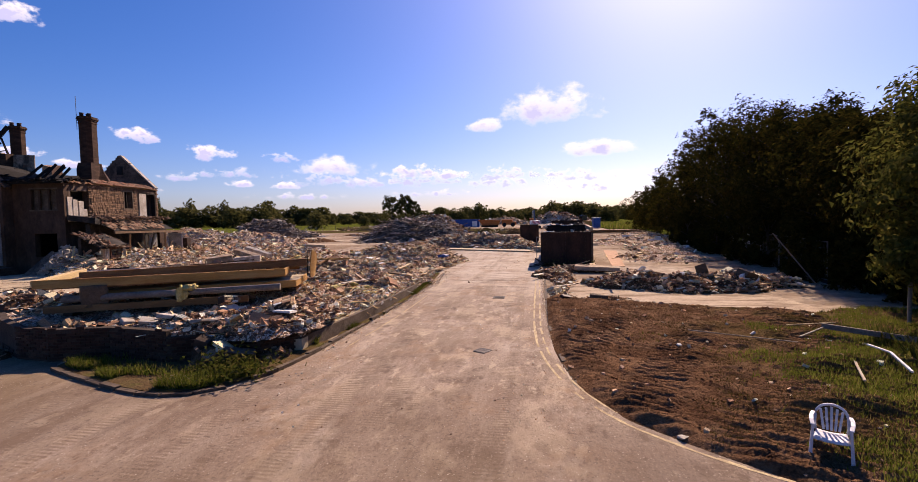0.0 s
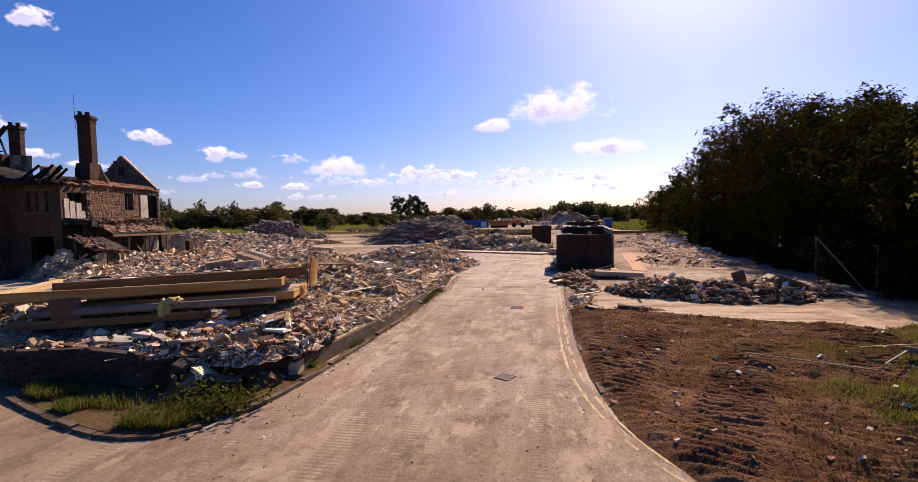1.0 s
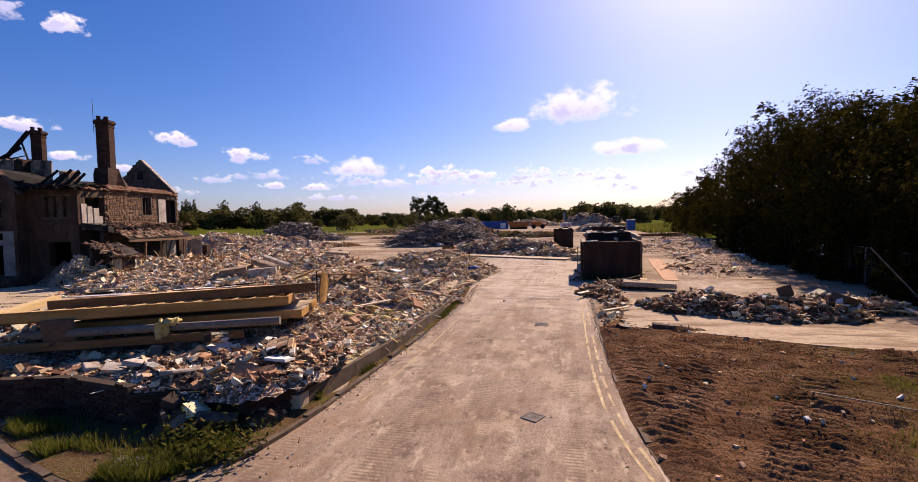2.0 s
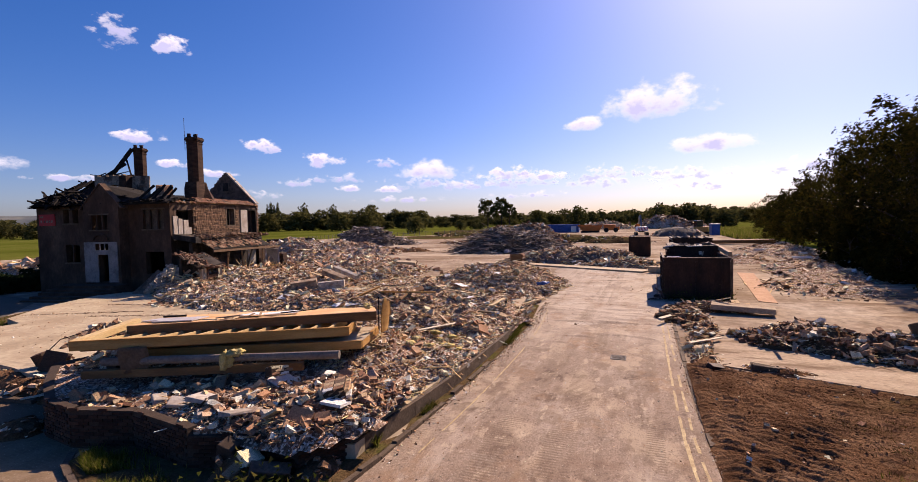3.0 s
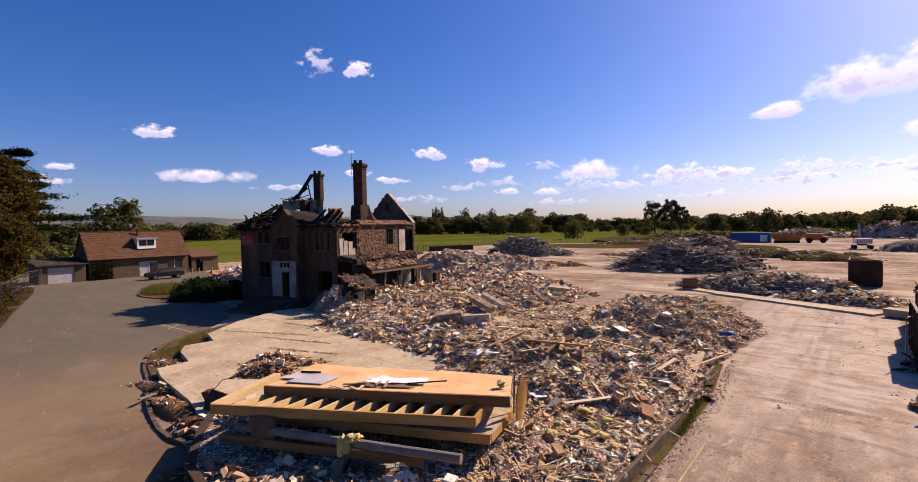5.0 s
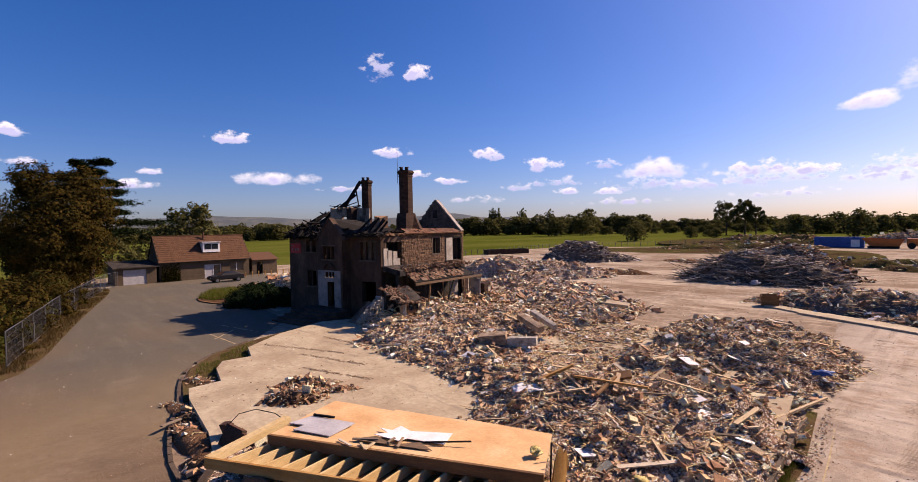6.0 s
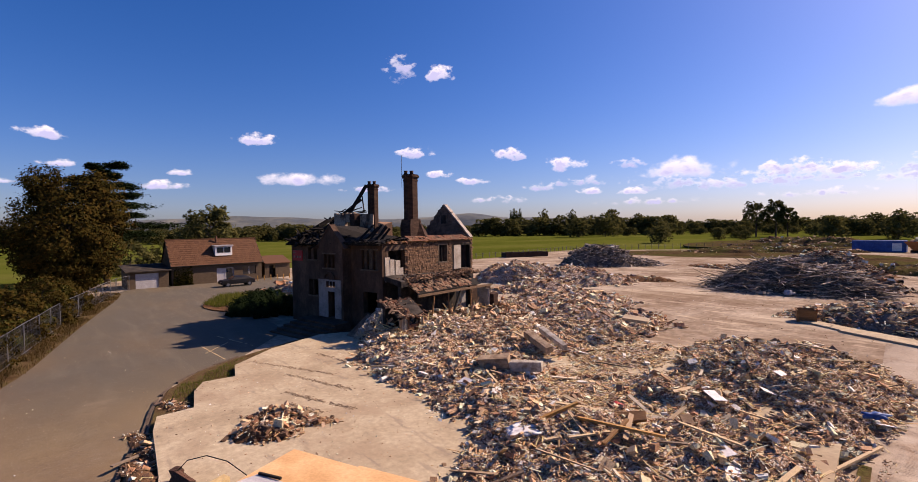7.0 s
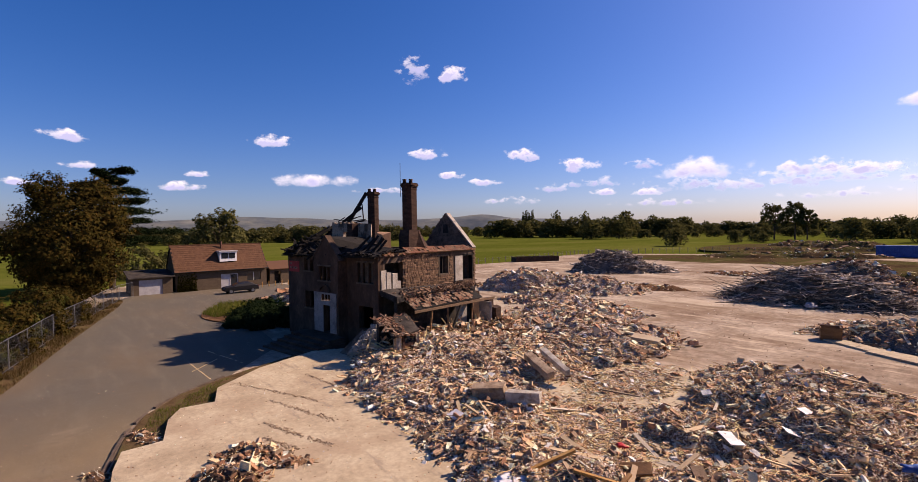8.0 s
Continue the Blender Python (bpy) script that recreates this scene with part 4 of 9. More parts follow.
# verge inside the left kerb
VERGE = [(-3.9, 13.7), (-3.98, 11.9), (-4.16, 10.75), (-4.56, 9.92), (-5.12, 9.38), (-5.9, 9.28), (-6.6, 9.43), (-8.0, 9.88), (-9.62, 10.46), (-9.9, 11.3), (-9.6, 12.4), (-6, 12.3), (-4.4, 12.8)]
solid("ground", sheet("verge", VERGE, 0.075, M["verge"]), None, "narrow verge of soil and rough grass inside the kerb", "verge", "structure")
VERGE = [(-22, 13.5), (-25, 14.1), (-27.3, 14.95), (-29.4, 16.55), (-31.2, 19.2), (-33.0, 23), (-33.6, 25.2), (-30, 24), (-26, 19), (-22.5, 16.5)]
solid("ground", sheet("verge", VERGE, 0.075, M["verge"]), None, "verge of soil and thin grass below the broken slab", "verge", "structure")


VERGE = [(-3.82, 13.4), (-3.68, 19), (-3.7, 25), (-4.3, 30), (-4.6, 30), (-4.3, 27), (-3.9, 22), (-3.9, 17.5), (-4.1, 14.5)]
solid("ground", sheet("verge", VERGE, 0.045, M["verge"]), None, "thin strip of soil and weeds below the low wall", "verge", "structure")


def kerb_run(line, step, label, mat, w=0.13, h=0.11, sink=0.05):
    """A kerb of single stones."""
    k = thing("kerb", label, "kerb", kind="structure")
    me = Build().box(-step / 2 + 0.008, -w / 2, -sink, step / 2 - 0.008, w / 2, h).mesh("kerb_stone", mat)
    rnd = random.Random(len(line))
    for x, y, a in along(rounded(line, 2, False), step):
        if rnd.random() < 0.06:
            continue
        ob = part("kerb_stone", me, mat, k)
        ob.matrix_basis = pose(x, y, rnd.uniform(-0.03, 0.015), rnd.uniform(-4, 4), rnd.uniform(-1.5, 1.5), a + rnd.uniform(-2, 2))
    return k


kerb_run([(-3.72, 19), (-3.84, 13.5), (-3.92, 11.9), (-4.1, 10.7), (-4.5, 9.85), (-5.1, 9.3), (-5.9, 9.2), (-6.6, 9.35), (-8.0, 9.8), (-9.7, 10.4), (-10.0, 10.9)], 0.6, "weathered concrete kerb stones round the grass verge", M["kerb"], 0.12, 0.09)
kerb_run([(-14.6, 12.2), (-16.2, 11.95), (-19.6, 12.55), (-22, 13.35), (-25, 13.95), (-27.4, 14.8), (-29.5, 16.4), (-31.2, 18.9)], 0.6, "weathered concrete kerb stones round the grass verge", M["kerb"])
kerb_run([(2.2, 30), (2.18, 17.6), (2.38, 13.3), (2.7, 10.8), (3.3, 9.7), (4.1, 8.75), (5.2, 7.85)], 0.6, "sunken kerb stones half buried in soil", M["kerb"], 0.12, 0.035)

# drain gratings in the road
def drain(x, y, turn, size):
    d = thing("drain_grate", "dusty worn cast-iron drain grate set in the road", "drain", (x, y, 0.012), turn, "drain grates")
    s = size / 2
    f = Build()
    for a in ((-s, -s, s, -s + 0.04), (-s, s - 0.04, s, s), (-s, -s + 0.04, -s + 0.04, s - 0.04), (s - 0.04, -s + 0.04, s, s - 0.04)):
        f.box(a[0], a[1], -0.03, a[2], a[3], 0.018)
    part("frame", f, M["grate"], d)
    part("sump", Build().box(-s + 0.03, -s + 0.03, -0.06, s - 0.03, s - 0.03, 0.003), M["black"], d, "dark sump under the bars")
    bar = Build().box(-s + 0.04, -0.017, -0.03, s - 0.04, 0.017, 0.014).mesh("bar", M["grate"])
    for k in range(6):
        ob = part("bar", bar, M["grate"], d)
        ob.location = (0, -s + 0.07 + k * (2 * s - 0.14) / 5, 0)


drain(0.47, 13.05, 62, 0.36)
drain(0.19, 21.15, 0, 0.5)

# clods and grit
def scatter(name, label, x, y, z, lo, hi, mat, rng):
    n = len(x)
    s_ = np.exp(rng.uniform(math.log(lo), math.log(hi), n))[:, None] * rng.uniform(0.6, 1.4, (n, 3))
    s_[:, 2] *= 0.6
    me = many_boxes(name, np.stack([x, y, z + 0.2 * s_[:, 2]], 1), s_, turns(rng.normal(0, 0.4, n), rng.normal(0, 0.4, n), rng.uniform(0, 6, n)), M[mat], 0.3, rng)
    tagged(new(name, me), label, "stones", "", "stuff")


rng = np.random.default_rng(31)
x, y = rng.uniform(2.4, 12, 9000), rng.uniform(6.5, 20.5, 9000)
z = soil_z(x, y)
ok = z > 0.03
scatter("soil_clods", "dark crumbled clods on the churned soil", x[ok], y[ok], z[ok] - 0.006, 0.014, 0.045, "soil", rng)
ok = (z > 0.03) & (rng.uniform(0, 1, 9000) < 0.03)
scatter("stone_chips", "pale brick and stone chips on the soil", x[ok], y[ok], z[ok] + 0.01, 0.02, 0.10, "rubble", rng)
x, y = rng.uniform(-3.6, 2.1, 2600), rng.uniform(8, 48, 2600)
ok = (np.abs(x + 0.7) > 1.6 + rng.normal(0, 0.8, 2600))
scatter("road_grit", "loose grit and chips on the dusty road", x[ok], y[ok], np.full(ok.sum(), 0.014), 0.008, 0.028, "rubble", rng)
# fringe of dirt and chips along both road edges, and clods dropped on the road
y = rng.uniform(12.6, 31, 1500)
x = np.interp(y, [12, 18, 25, 31], [-4.12, -3.85, -3.75, -4.2]) + np.abs(rng.normal(0, 0.22, 1500))
scatter("kerb_debris", "soil crumbs and chips along the road edge", x, y, np.full(1500, 0.015), 0.008, 0.045, "rubble", rng)
y = rng.uniform(9.5, 31, 1500)
x = np.interp(y, [9.5, 11, 14, 18, 31], [3.35, 2.75, 2.35, 2.1, 2.0]) - 0.1 + np.abs(rng.normal(0, 0.3, 1500))
scatter("kerb_debris", "soil crumbs and chips along the road edge", x, y, np.full(1500, 0.02), 0.004, 0.03, "rubble_brown", rng)
for cx_, cy_, n_, sp in ((0.9, 29.5, 50, 0.3), (-1.6, 26.2, 26, 0.25), (0.2, 33.5, 50, 0.5), (1.2, 37, 60, 0.6)):
    scatter("dropped_clods", "dark clods of earth dropped on the road", rng.normal(cx_, sp, n_), rng.normal(cy_, sp, n_), np.full(n_, 0.014), 0.01, 0.05, "soil", rng)
x, y = rng.uniform(-45, -10, 300), rng.uniform(3, 14, 300)
scatter("road_grit", "loose grit and chips on the drive", x, y, np.full(300, 0.014), 0.012, 0.04, "rubble", rng)
x, y = rng.uniform(-32, -14, 1500), rng.uniform(14, 26, 1500)
ok = inside(x, y, SLAB)
scatter("slab_grit", "small chips strewn on the concrete floor", x[ok], y[ok], np.full(ok.sum(), 0.361), 0.01, 0.045, "rubble", rng)
x, y = rng.uniform(-60, 14, 5500), rng.uniform(38, 110, 5500)
scatter("site_grit", "small debris trodden into the dirt", x, y, np.full(5500, 0.004), 0.018, 0.08, "rubble", rng)
# broken lines of screed left on the slab
for x0, y0, x1, y1 in ((-24.8, 19.6, -20.6, 21.0), (-22.4, 18.6, -18.4, 20.0), (-28.6, 18.9, -23.2, 21.4), (-27.6, 22.4, -23.6, 23.0), (-20.8, 18.2, -18.9, 18.9)):
    f = rng.uniform(0, 1, 260) ** 0.8
    x, y = x0 + (x1 - x0) * f + rng.normal(0, 0.06, 260), y0 + (y1 - y0) * f + rng.normal(0, 0.07 + 0.06 * wavy(f * 9, f, 1.0) ** 2, 260)
    scatter("screed_line", "broken line of screed crumbs on the slab", x, y, np.full(260, 0.36), 0.015, 0.07, "buffstone", rng)


# ---------------------------------------------------------------- rubble
def piece_meshes(mat, kind, rnd):
    """A few shared shapes for loose pieces."""
    out = []
    for k in range(5):
        if kind == "brick":
            s = (0.215 * rnd.choice((1, 1, 0.6)), 0.105, 0.07)
        elif kind == "stone":
            s = (rnd.uniform(0.18, 0.34), rnd.uniform(0.14, 0.24), rnd.uniform(0.1, 0.17))
        elif kind == "slab_piece":
            s = (rnd.uniform(0.3, 0.55), rnd.uniform(0.2, 0.38), rnd.uniform(0.04, 0.08))
        elif kind == "plank":
            s = (rnd.uniform(0.9, 2.4), rnd.uniform(0.08, 0.16), rnd.uniform(0.03, 0.06))
        else:
            s = (rnd.uniform(0.4, 0.9), rnd.uniform(0.3, 0.6), 0.02)
        out.append(Build().box(-s[0] / 2, -s[1] / 2, -s[2] / 2, s[0] / 2, s[1] / 2, s[2] / 2, jit=min(s) * (0.10 if kind in ("brick", "plank") else 0.2), rnd=rnd).mesh(kind, mat))
    return out


PIECES = {k: piece_meshes(M[m], k, random.Random(k)) for k, m in (("brick", "rubble_one"), ("stone", "rubble_one"), ("slab_piece", "rubble_one"), ("plank", "scrapwood_one"), ("board", "sheet"))}


def heap_height(mounds, x, y, base):
    h = np.zeros(np.broadcast(x, y).shape)
    for mx, my, rx, ry, turn, top in mounds:
        c, s = math.cos(radians(turn)), math.sin(radians(turn))
        u, w = ((x - mx) * c + (y - my) * s) / rx, (-(x - mx) * s + (y - my) * c) / ry
        r = np.sqrt(u * u + w * w) * (1 + 0.16 * wavy(x + mx, y, max(rx, ry) * 0.35) + 0.1 * wavy(x, y, max(rx, ry) * 0.13))
        h = np.maximum(h, top * np.clip(1 - r * r, 0, 1) ** 0.75)
    return h


def heap(label, mounds, base, seed, count, wood=0.25, size=1.0, singles=0, ground_mat="mound", stuff_mat="rubble", wood_mat="scrapwood", cell=0.22, spread=0.25, rough=0.25, longest=2.2, edge=1.0, category="rubble heap", loose=(6, 5, 2, 3.0, 0.45), reach=1.0):
    """A heap: an uneven earth core, loose pieces joined, and the nearest pieces single."""
    rng, rnd = np.random.default_rng(seed), random.Random(seed)
    t = thing("rubble_heap", label, category, group="rubble heaps on the site")
    x0 = min(m[0] - max(m[2], m[3]) for m in mounds) - 1
    x1 = max(m[0] + max(m[2], m[3]) for m in mounds) + 1
    y0 = min(m[1] - max(m[2], m[3]) for m in mounds) - 1
    y1 = max(m[1] + max(m[2], m[3]) for m in mounds) + 1
    n, k = int((x1 - x0) / cell), int((y1 - y0) / cell)
    X, Y = np.meshgrid(np.linspace(x0, x1, n), np.linspace(y0, y1, k), indexing="ij")

    def top(x, y):
        h = heap_height(mounds, x, y, base)
        lump = rough * (0.7 * wavy(x + 3, y + seed, 2.3) + 0.6 * wavy(x, y, 1.3 * size) + 0.5 * wavy(x + 7, y, 0.5 * size))
        return np.where(h > 0.02, h + lump * np.clip(h / 0.4, 0, 1), h - 0.12)

    H = top(X, Y)
    i, j = np.meshgrid(np.arange(n - 1), np.arange(k - 1), indexing="ij")
    q = np.stack([i * k + j, (i + 1) * k + j, (i + 1) * k + j + 1, i * k + j + 1], -1).reshape(-1, 4)
    flat = H.ravel()
    q = q[(flat[q] > -0.1).any(1)]
    used, inv = np.unique(q, return_inverse=True)
    co = np.stack([X, Y, base + H], -1).reshape(-1, 3)[used]
    part("mound", quick_mesh("mound", co, inv.reshape(-1, 4), M[ground_mat], True), None, t, "dusty broken core of the heap")["kind"] = "stuff"

    def places(m):
        x, y = rng.uniform(x0, x1, m * 6), rng.uniform(y0, y1, m * 6)
        h = heap_height(mounds, x, y, base)
        near = heap_height([(a, b, c * (1 + spread), d * (1 + spread), e, 1.0) for a, b, c, d, e, _ in mounds], x, y, base)
        bare = 0.3 + 0.7 * smooth01((wavy(x + seed, y, 1.9 * size ** 0.5) + 0.6 * wavy(x, y + seed, 0.7 * size ** 0.5) + 0.75) / 0.9)
        keep = rng.uniform(0, 1, m * 6) < np.where(h > 0.02, 0.9 * bare, 0.3 * edge * (near > 0))
        x, y = x[keep][:m], y[keep][:m]
        return x, y, base + np.maximum(top(x, y), 0)

    # joined pieces
    x, y, z = places(count)
    m = len(x)
    wooden = rng.uniform(0, 1, m) < wood
    s = np.empty((m, 3))
    big = (rng.pareto(1.75, m).clip(0, 6.0) * 0.058 + 0.036) * size
    s[:] = np.stack([big * rng.uniform(1.2, 2.6, m), big * rng.uniform(0.8, 1.5, m), big * rng.uniform(0.25, 0.85, m)], 1)
    length = rng.gamma(1.6, 0.34, m).clip(0.15, longest) * size ** 0.5 * reach
    s[wooden] = np.stack([length, rng.uniform(0.025, 0.11, m) * size, rng.uniform(0.02, 0.06, m) * size], 1)[wooden]
    tilt = np.where(wooden, 0.2, 0.4)
    rot = turns(rng.normal(0, 1, m) * tilt, rng.normal(0, 1, m) * tilt, rng.uniform(0, 6.3, m))
    at = np.stack([x, y, z + s[:, 2] * 0.3 + np.where(wooden, 0.05, 0.02) * size], 1)
    ob = part("debris", many_boxes("debris", at[~wooden], s[~wooden], rot[~wooden], M[stuff_mat], 0.36, rng), None, t, "broken brick, stone and plaster")
    ob["kind"] = "stuff"
    if wooden.any():
        ob = part("splintered_wood", many_boxes("splintered_wood", at[wooden], s[wooden], rot[wooden], M[wood_mat], 0.1, rng), None, t, "splintered boards and laths")
        ob["kind"] = "stuff"
    # single pieces
    if singles:
        x, y, z = places(singles)
        for a, c, d in zip(x, y, z):
            kind = rnd.choices(("brick", "stone", "slab_piece", "plank", "board"), loose)[0]
            ob = part(kind, rnd.choice(PIECES[kind]), None, t)
            tl = 12 if kind in ("plank", "board") else 28
            ob.matrix_basis = pose(a, c, d + 0.09, rnd.gauss(0, tl), rnd.gauss(0, tl), rnd.uniform(0, 360))
    return t


HEAP_A = [(-6.9, 12.35, 2.3, 1.0, 4, 0.24), (-10.2, 11.8, 1.6, 0.5, 8, 0.10), (-8.2, 13.2, 3.4, 1.0, 28, 0.06), (-5.3, 13.6, 1.1, 2.0, 0, 0.38), (-10.0, 15.3, 3.9, 0.95, 32, 0.62), (-12.9, 13.6, 1.3, 0.8, 20, 0.42)]
HEAP_B = [(-6.6, 17.5, 2.3, 3.6, 4, 0.66), (-8.6, 21.5, 4.0, 3.6, 10, 0.72), (-10.6, 24.2, 4.2, 2.6, 0, 0.95), (-7.2, 26.0, 2.7, 3.6, 10, 0.75), (-6.4, 22.0, 2.0, 5.0, 0, 0.4), (-4.85, 14.8, 0.55, 2.0, -4, 0.24), (-4.62, 18.2, 0.55, 2.4, -3, 0.26), (-4.6, 22.2, 0.5, 2.6, 0, 0.24)]
HEAP_C = [(-27.0, 26.4, 1.6, 1.2, 12, 0.7), (-25.6, 26.0, 2.0, 1.6, 0, 0.8), (-18.6, 27.0, 4.2, 3.4, -20, 0.72), (-23.0, 26.4, 3.4, 2.9, 10, 0.8), (-20.0, 24.6, 4.4, 1.8, 5, 0.6), (-15.6, 24.6, 2.3, 2.4, 0, 0.6), (-25.8, 31.0, 3.2, 4.5, 12, 1.05), (-22.0, 33.0, 4.4, 4.2, 0, 0.75), (-21.0, 37.5, 3.6, 3.2, 20, 0.65)]
HEAP_D = [(-9.3, 37.3, 4.2, 5.6, 10, 1.3), (-10.2, 31.4, 2.4, 2.6, 0, 0.8), (-7.2, 36.0, 2.3, 4.8, 10, 1.05), (-11.6, 39.5, 2.4, 3.2, 0, 0.9), (-6.2, 30.9, 1.5, 2.2, 0, 0.34)]
HEAP_C2 = [(-22.5, 44.0, 4.2, 5.2, 35, 0.9), (-28, 44.5, 5, 4.5, 30, 1.1), (-30.5, 50, 5.5, 4.5, 30, 0.9), (-38, 54, 5, 4, 30, 1.3), (-40.5, 64.5, 7, 5, 35, 1.9), (-47.5, 61, 6, 5, 30, 2.7)]
# brown rubble here; its darker palette also stands in for deep shadow
heap("low heap of broken brick and plaster under fallen timbers", HEAP_A, 0.7, 11, 12000, 0.1, 0.32, 70, stuff_mat="rubble_brown", spread=0.04, rough=0.16, longest=1.2, loose=(9, 5, 2, 0.3, 0.5))
heap("long heap of splintered wood and brick beside the road", HEAP_B, 0.28, 12, 29000, 0.30, 0.31, 230, spread=0.1, rough=0.27)
heap("tall heap of stone and brick rubble before the ruined house", HEAP_C, 0.33, 13, 27000, 0.28, 0.41, 300, spread=0.1, rough=0.32)
heap("broad mound of splintered boards and brick rubble", HEAP_D, 0.1, 14, 28000, 0.34, 0.35, 220, spread=0.2, rough=0.32)
heap("spread of stone rubble behind the ruined house", HEAP_C2, 0.0, 15, 11000, 0.25, 0.8, 120, spread=0.15, rough=0.3)
# same darker palette, standing in for shade at the plinth foot as well
heap("spill of broken slabs and brick at the plinth foot", [(-5.75, 11.2, 0.7, 0.5, 0, 0.34), (-4.7, 11.9, 0.4, 0.5, 0, 0.24), (-12.6, 11.1, 0.8, 0.4, -25, 0.16)], 0.06, 41, 700, 0.06, 0.36, 12, "soil", "rubble_brown", spread=0.06, rough=0.12, cell=0.12, loose=(6, 3, 1.5, 0.2, 0.2), category="debris")
heap("strip of broken brick and soil below the slab edge", [(-20.5, 13.4, 2.0, 0.4, 8, 0.16), (-17.5, 13.05, 2.0, 0.5, 8, 0.3), (-15.4, 12.9, 1.3, 0.6, 10, 0.42), (-13.6, 12.9, 1.0, 0.6, 10, 0.5), (-24.4, 14.75, 1.5, 0.4, 20, 0.12)], 0.06, 42, 2400, 0.12, 0.32, 16, "soil", "rubble_brown", spread=0.1, rough=0.1, cell=0.2, loose=(8, 4, 1, 0.6, 0.3), category="debris")
heap("thin litter of chips and laths on the dirt", [(-13.2, 28.5, 3.0, 5, 0, 0.10), (-8.8, 29.4, 2.7, 1.5, 0, 0.12), (-15.5, 34.5, 3, 4, 0, 0.08)], 0.3, 16, 9000, 0.7, 0.38, 60, rough=0.05, longest=0.9, category="debris")
heap("big heap of dark twisted scrap, boards and pipes", [(-19.6, 73.8, 6.0, 4.2, 10, 3.0), (-14.6, 74.0, 4.4, 3.8, 0, 2.2)], 0, 17, 6000, 0.5, 1.05, 40, "mound_grey", "darkwood", "darkwood", 0.5, rough=0.6, longest=2.6, reach=3.4)
heap("heap of grey-brown earth and rubble behind a footing", [(-5.2, 56.5, 7.2, 3.6, -14, 1.5), (-1.8, 53.8, 4, 2.6, -20, 0.8), (-10, 58, 3.4, 2.8, 0, 1.1)], 0, 18, 6000, 0.35, 0.7, 60, "mound_grey", rough=0.3, cell=0.4)
heap("mound of grey-brown earth and brick behind the scrap", [(-16.5, 80.5, 6.4, 4.4, 0, 3.9), (-12.2, 79.6, 3.2, 2.8, 0, 1.7)], 0, 47, 5200, 0.2, 0.8, 0, "mound_grey", "rubble_brown", cell=0.5, rough=0.4)
heap("heap of pale broken boards by the field fence", [(-54, 91, 6.0, 5.0, 40, 4.0), (-49, 95, 4.0, 3.0, 40, 1.6)], 0, 19, 3200, 0.7, 1.5, 30, "mound_grey", "darkwood", "darkwood", 0.8, rough=0.6, longest=2.2, reach=1.7)
heap("low bank of dug earth round a shallow pit", [(-37, 71.5, 6, 2.0, 15, 0.7), (-43, 70, 3, 2, 0, 0.6), (-34, 100, 8, 3, 5, 0.4), (-20, 97, 8, 3, 0, 0.35)], 0, 20, 2500, 0.3, 0.9, 0, "soil", cell=0.5, rough=0.3, category="earth bank")
heap("heap of lumpy stone and brick on the hardstanding", [(6.3, 24.8, 2.0, 1.5, 0, 0.5), (8.2, 23.8, 2.2, 1.4, -5, 0.72), (10.2, 24.0, 1.7, 1.3, 0, 0.6), (12.2, 25.4, 1.6, 1.2, 0, 0.35)], 0.02, 21, 9000, 0.14, 0.38, 110, "soil", "rubble_brown", rough=0.26, spread=0.06, loose=(6, 7, 3, 1, 0.3))
heap("strip of broken brick lying by sunken kerb stones", [(2.7, 28.6, 1.1, 1.5, 0, 0.42), (3.2, 26.2, 0.6, 1.6, 0, 0.2), (4.4, 31.0, 2.2, 0.8, 0, 0.3), (2.8, 22.4, 0.45, 3.0, 0, 0.1), (4.6, 21.0, 0.9, 0.35, -10, 0.12)], 0.02, 22, 4200, 0.25, 0.3, 40, "soil", "rubble_brown", rough=0.1, spread=0.12, cell=0.15)
heap("small heap of bricks lying on the concrete floor", [(-18.4, 16.5, 1.0, 0.6, 50, 0.45), (-19.5, 17.4, 1.1, 0.55, 55, 0.4), (-18.2, 18.2, 0.8, 0.35, 60, 0.12)], 0.36, 23, 2200, 0.16, 0.34, 36, "soil", "rubble_brown", rough=0.12, spread=0.25, longest=1.0, loose=(8, 4, 1, 0.8, 0.1))
heap("heap of white rubble beside the house", [(-57, 33.5, 5.0, 3.2, 20, 1.6), (-51, 33, 3.5, 2.6, 0, 1.3)], 0, 24, 1500, 0.15, 1.4, 0, rough=0.3, cell=0.5)
heap("brown mound of demolition rubble by an excavator", [(9, 218, 11, 8, 0, 5.2), (16, 214, 9, 6, 0, 3)], 0, 25, 3200, 0.3, 2.0, 0, "mound", "rubble_brown", rough=0.7, cell=1.2, longest=2.0)
heap("low heap of pale grey rubble in the open site", [(-14, 220, 12, 8, 0, 3.0)], 0, 26, 1800, 0.3, 1.8, 0, "mound_grey", rough=0.6, cell=1.2)
heap("scattered scrap on the cleared dirt", [(-13, 104, 7, 3.5, 0, 1.1), (-4, 99, 6, 3, 0, 0.9), (-8, 114, 8, 3, 0, 0.8), (-40, 160, 13, 5, 10, 1.4), (-54, 150, 10, 5, 20, 1.2)], 0, 27, 1600, 0.35, 1.4, 0, "scrub", rough=0.35, cell=0.7)
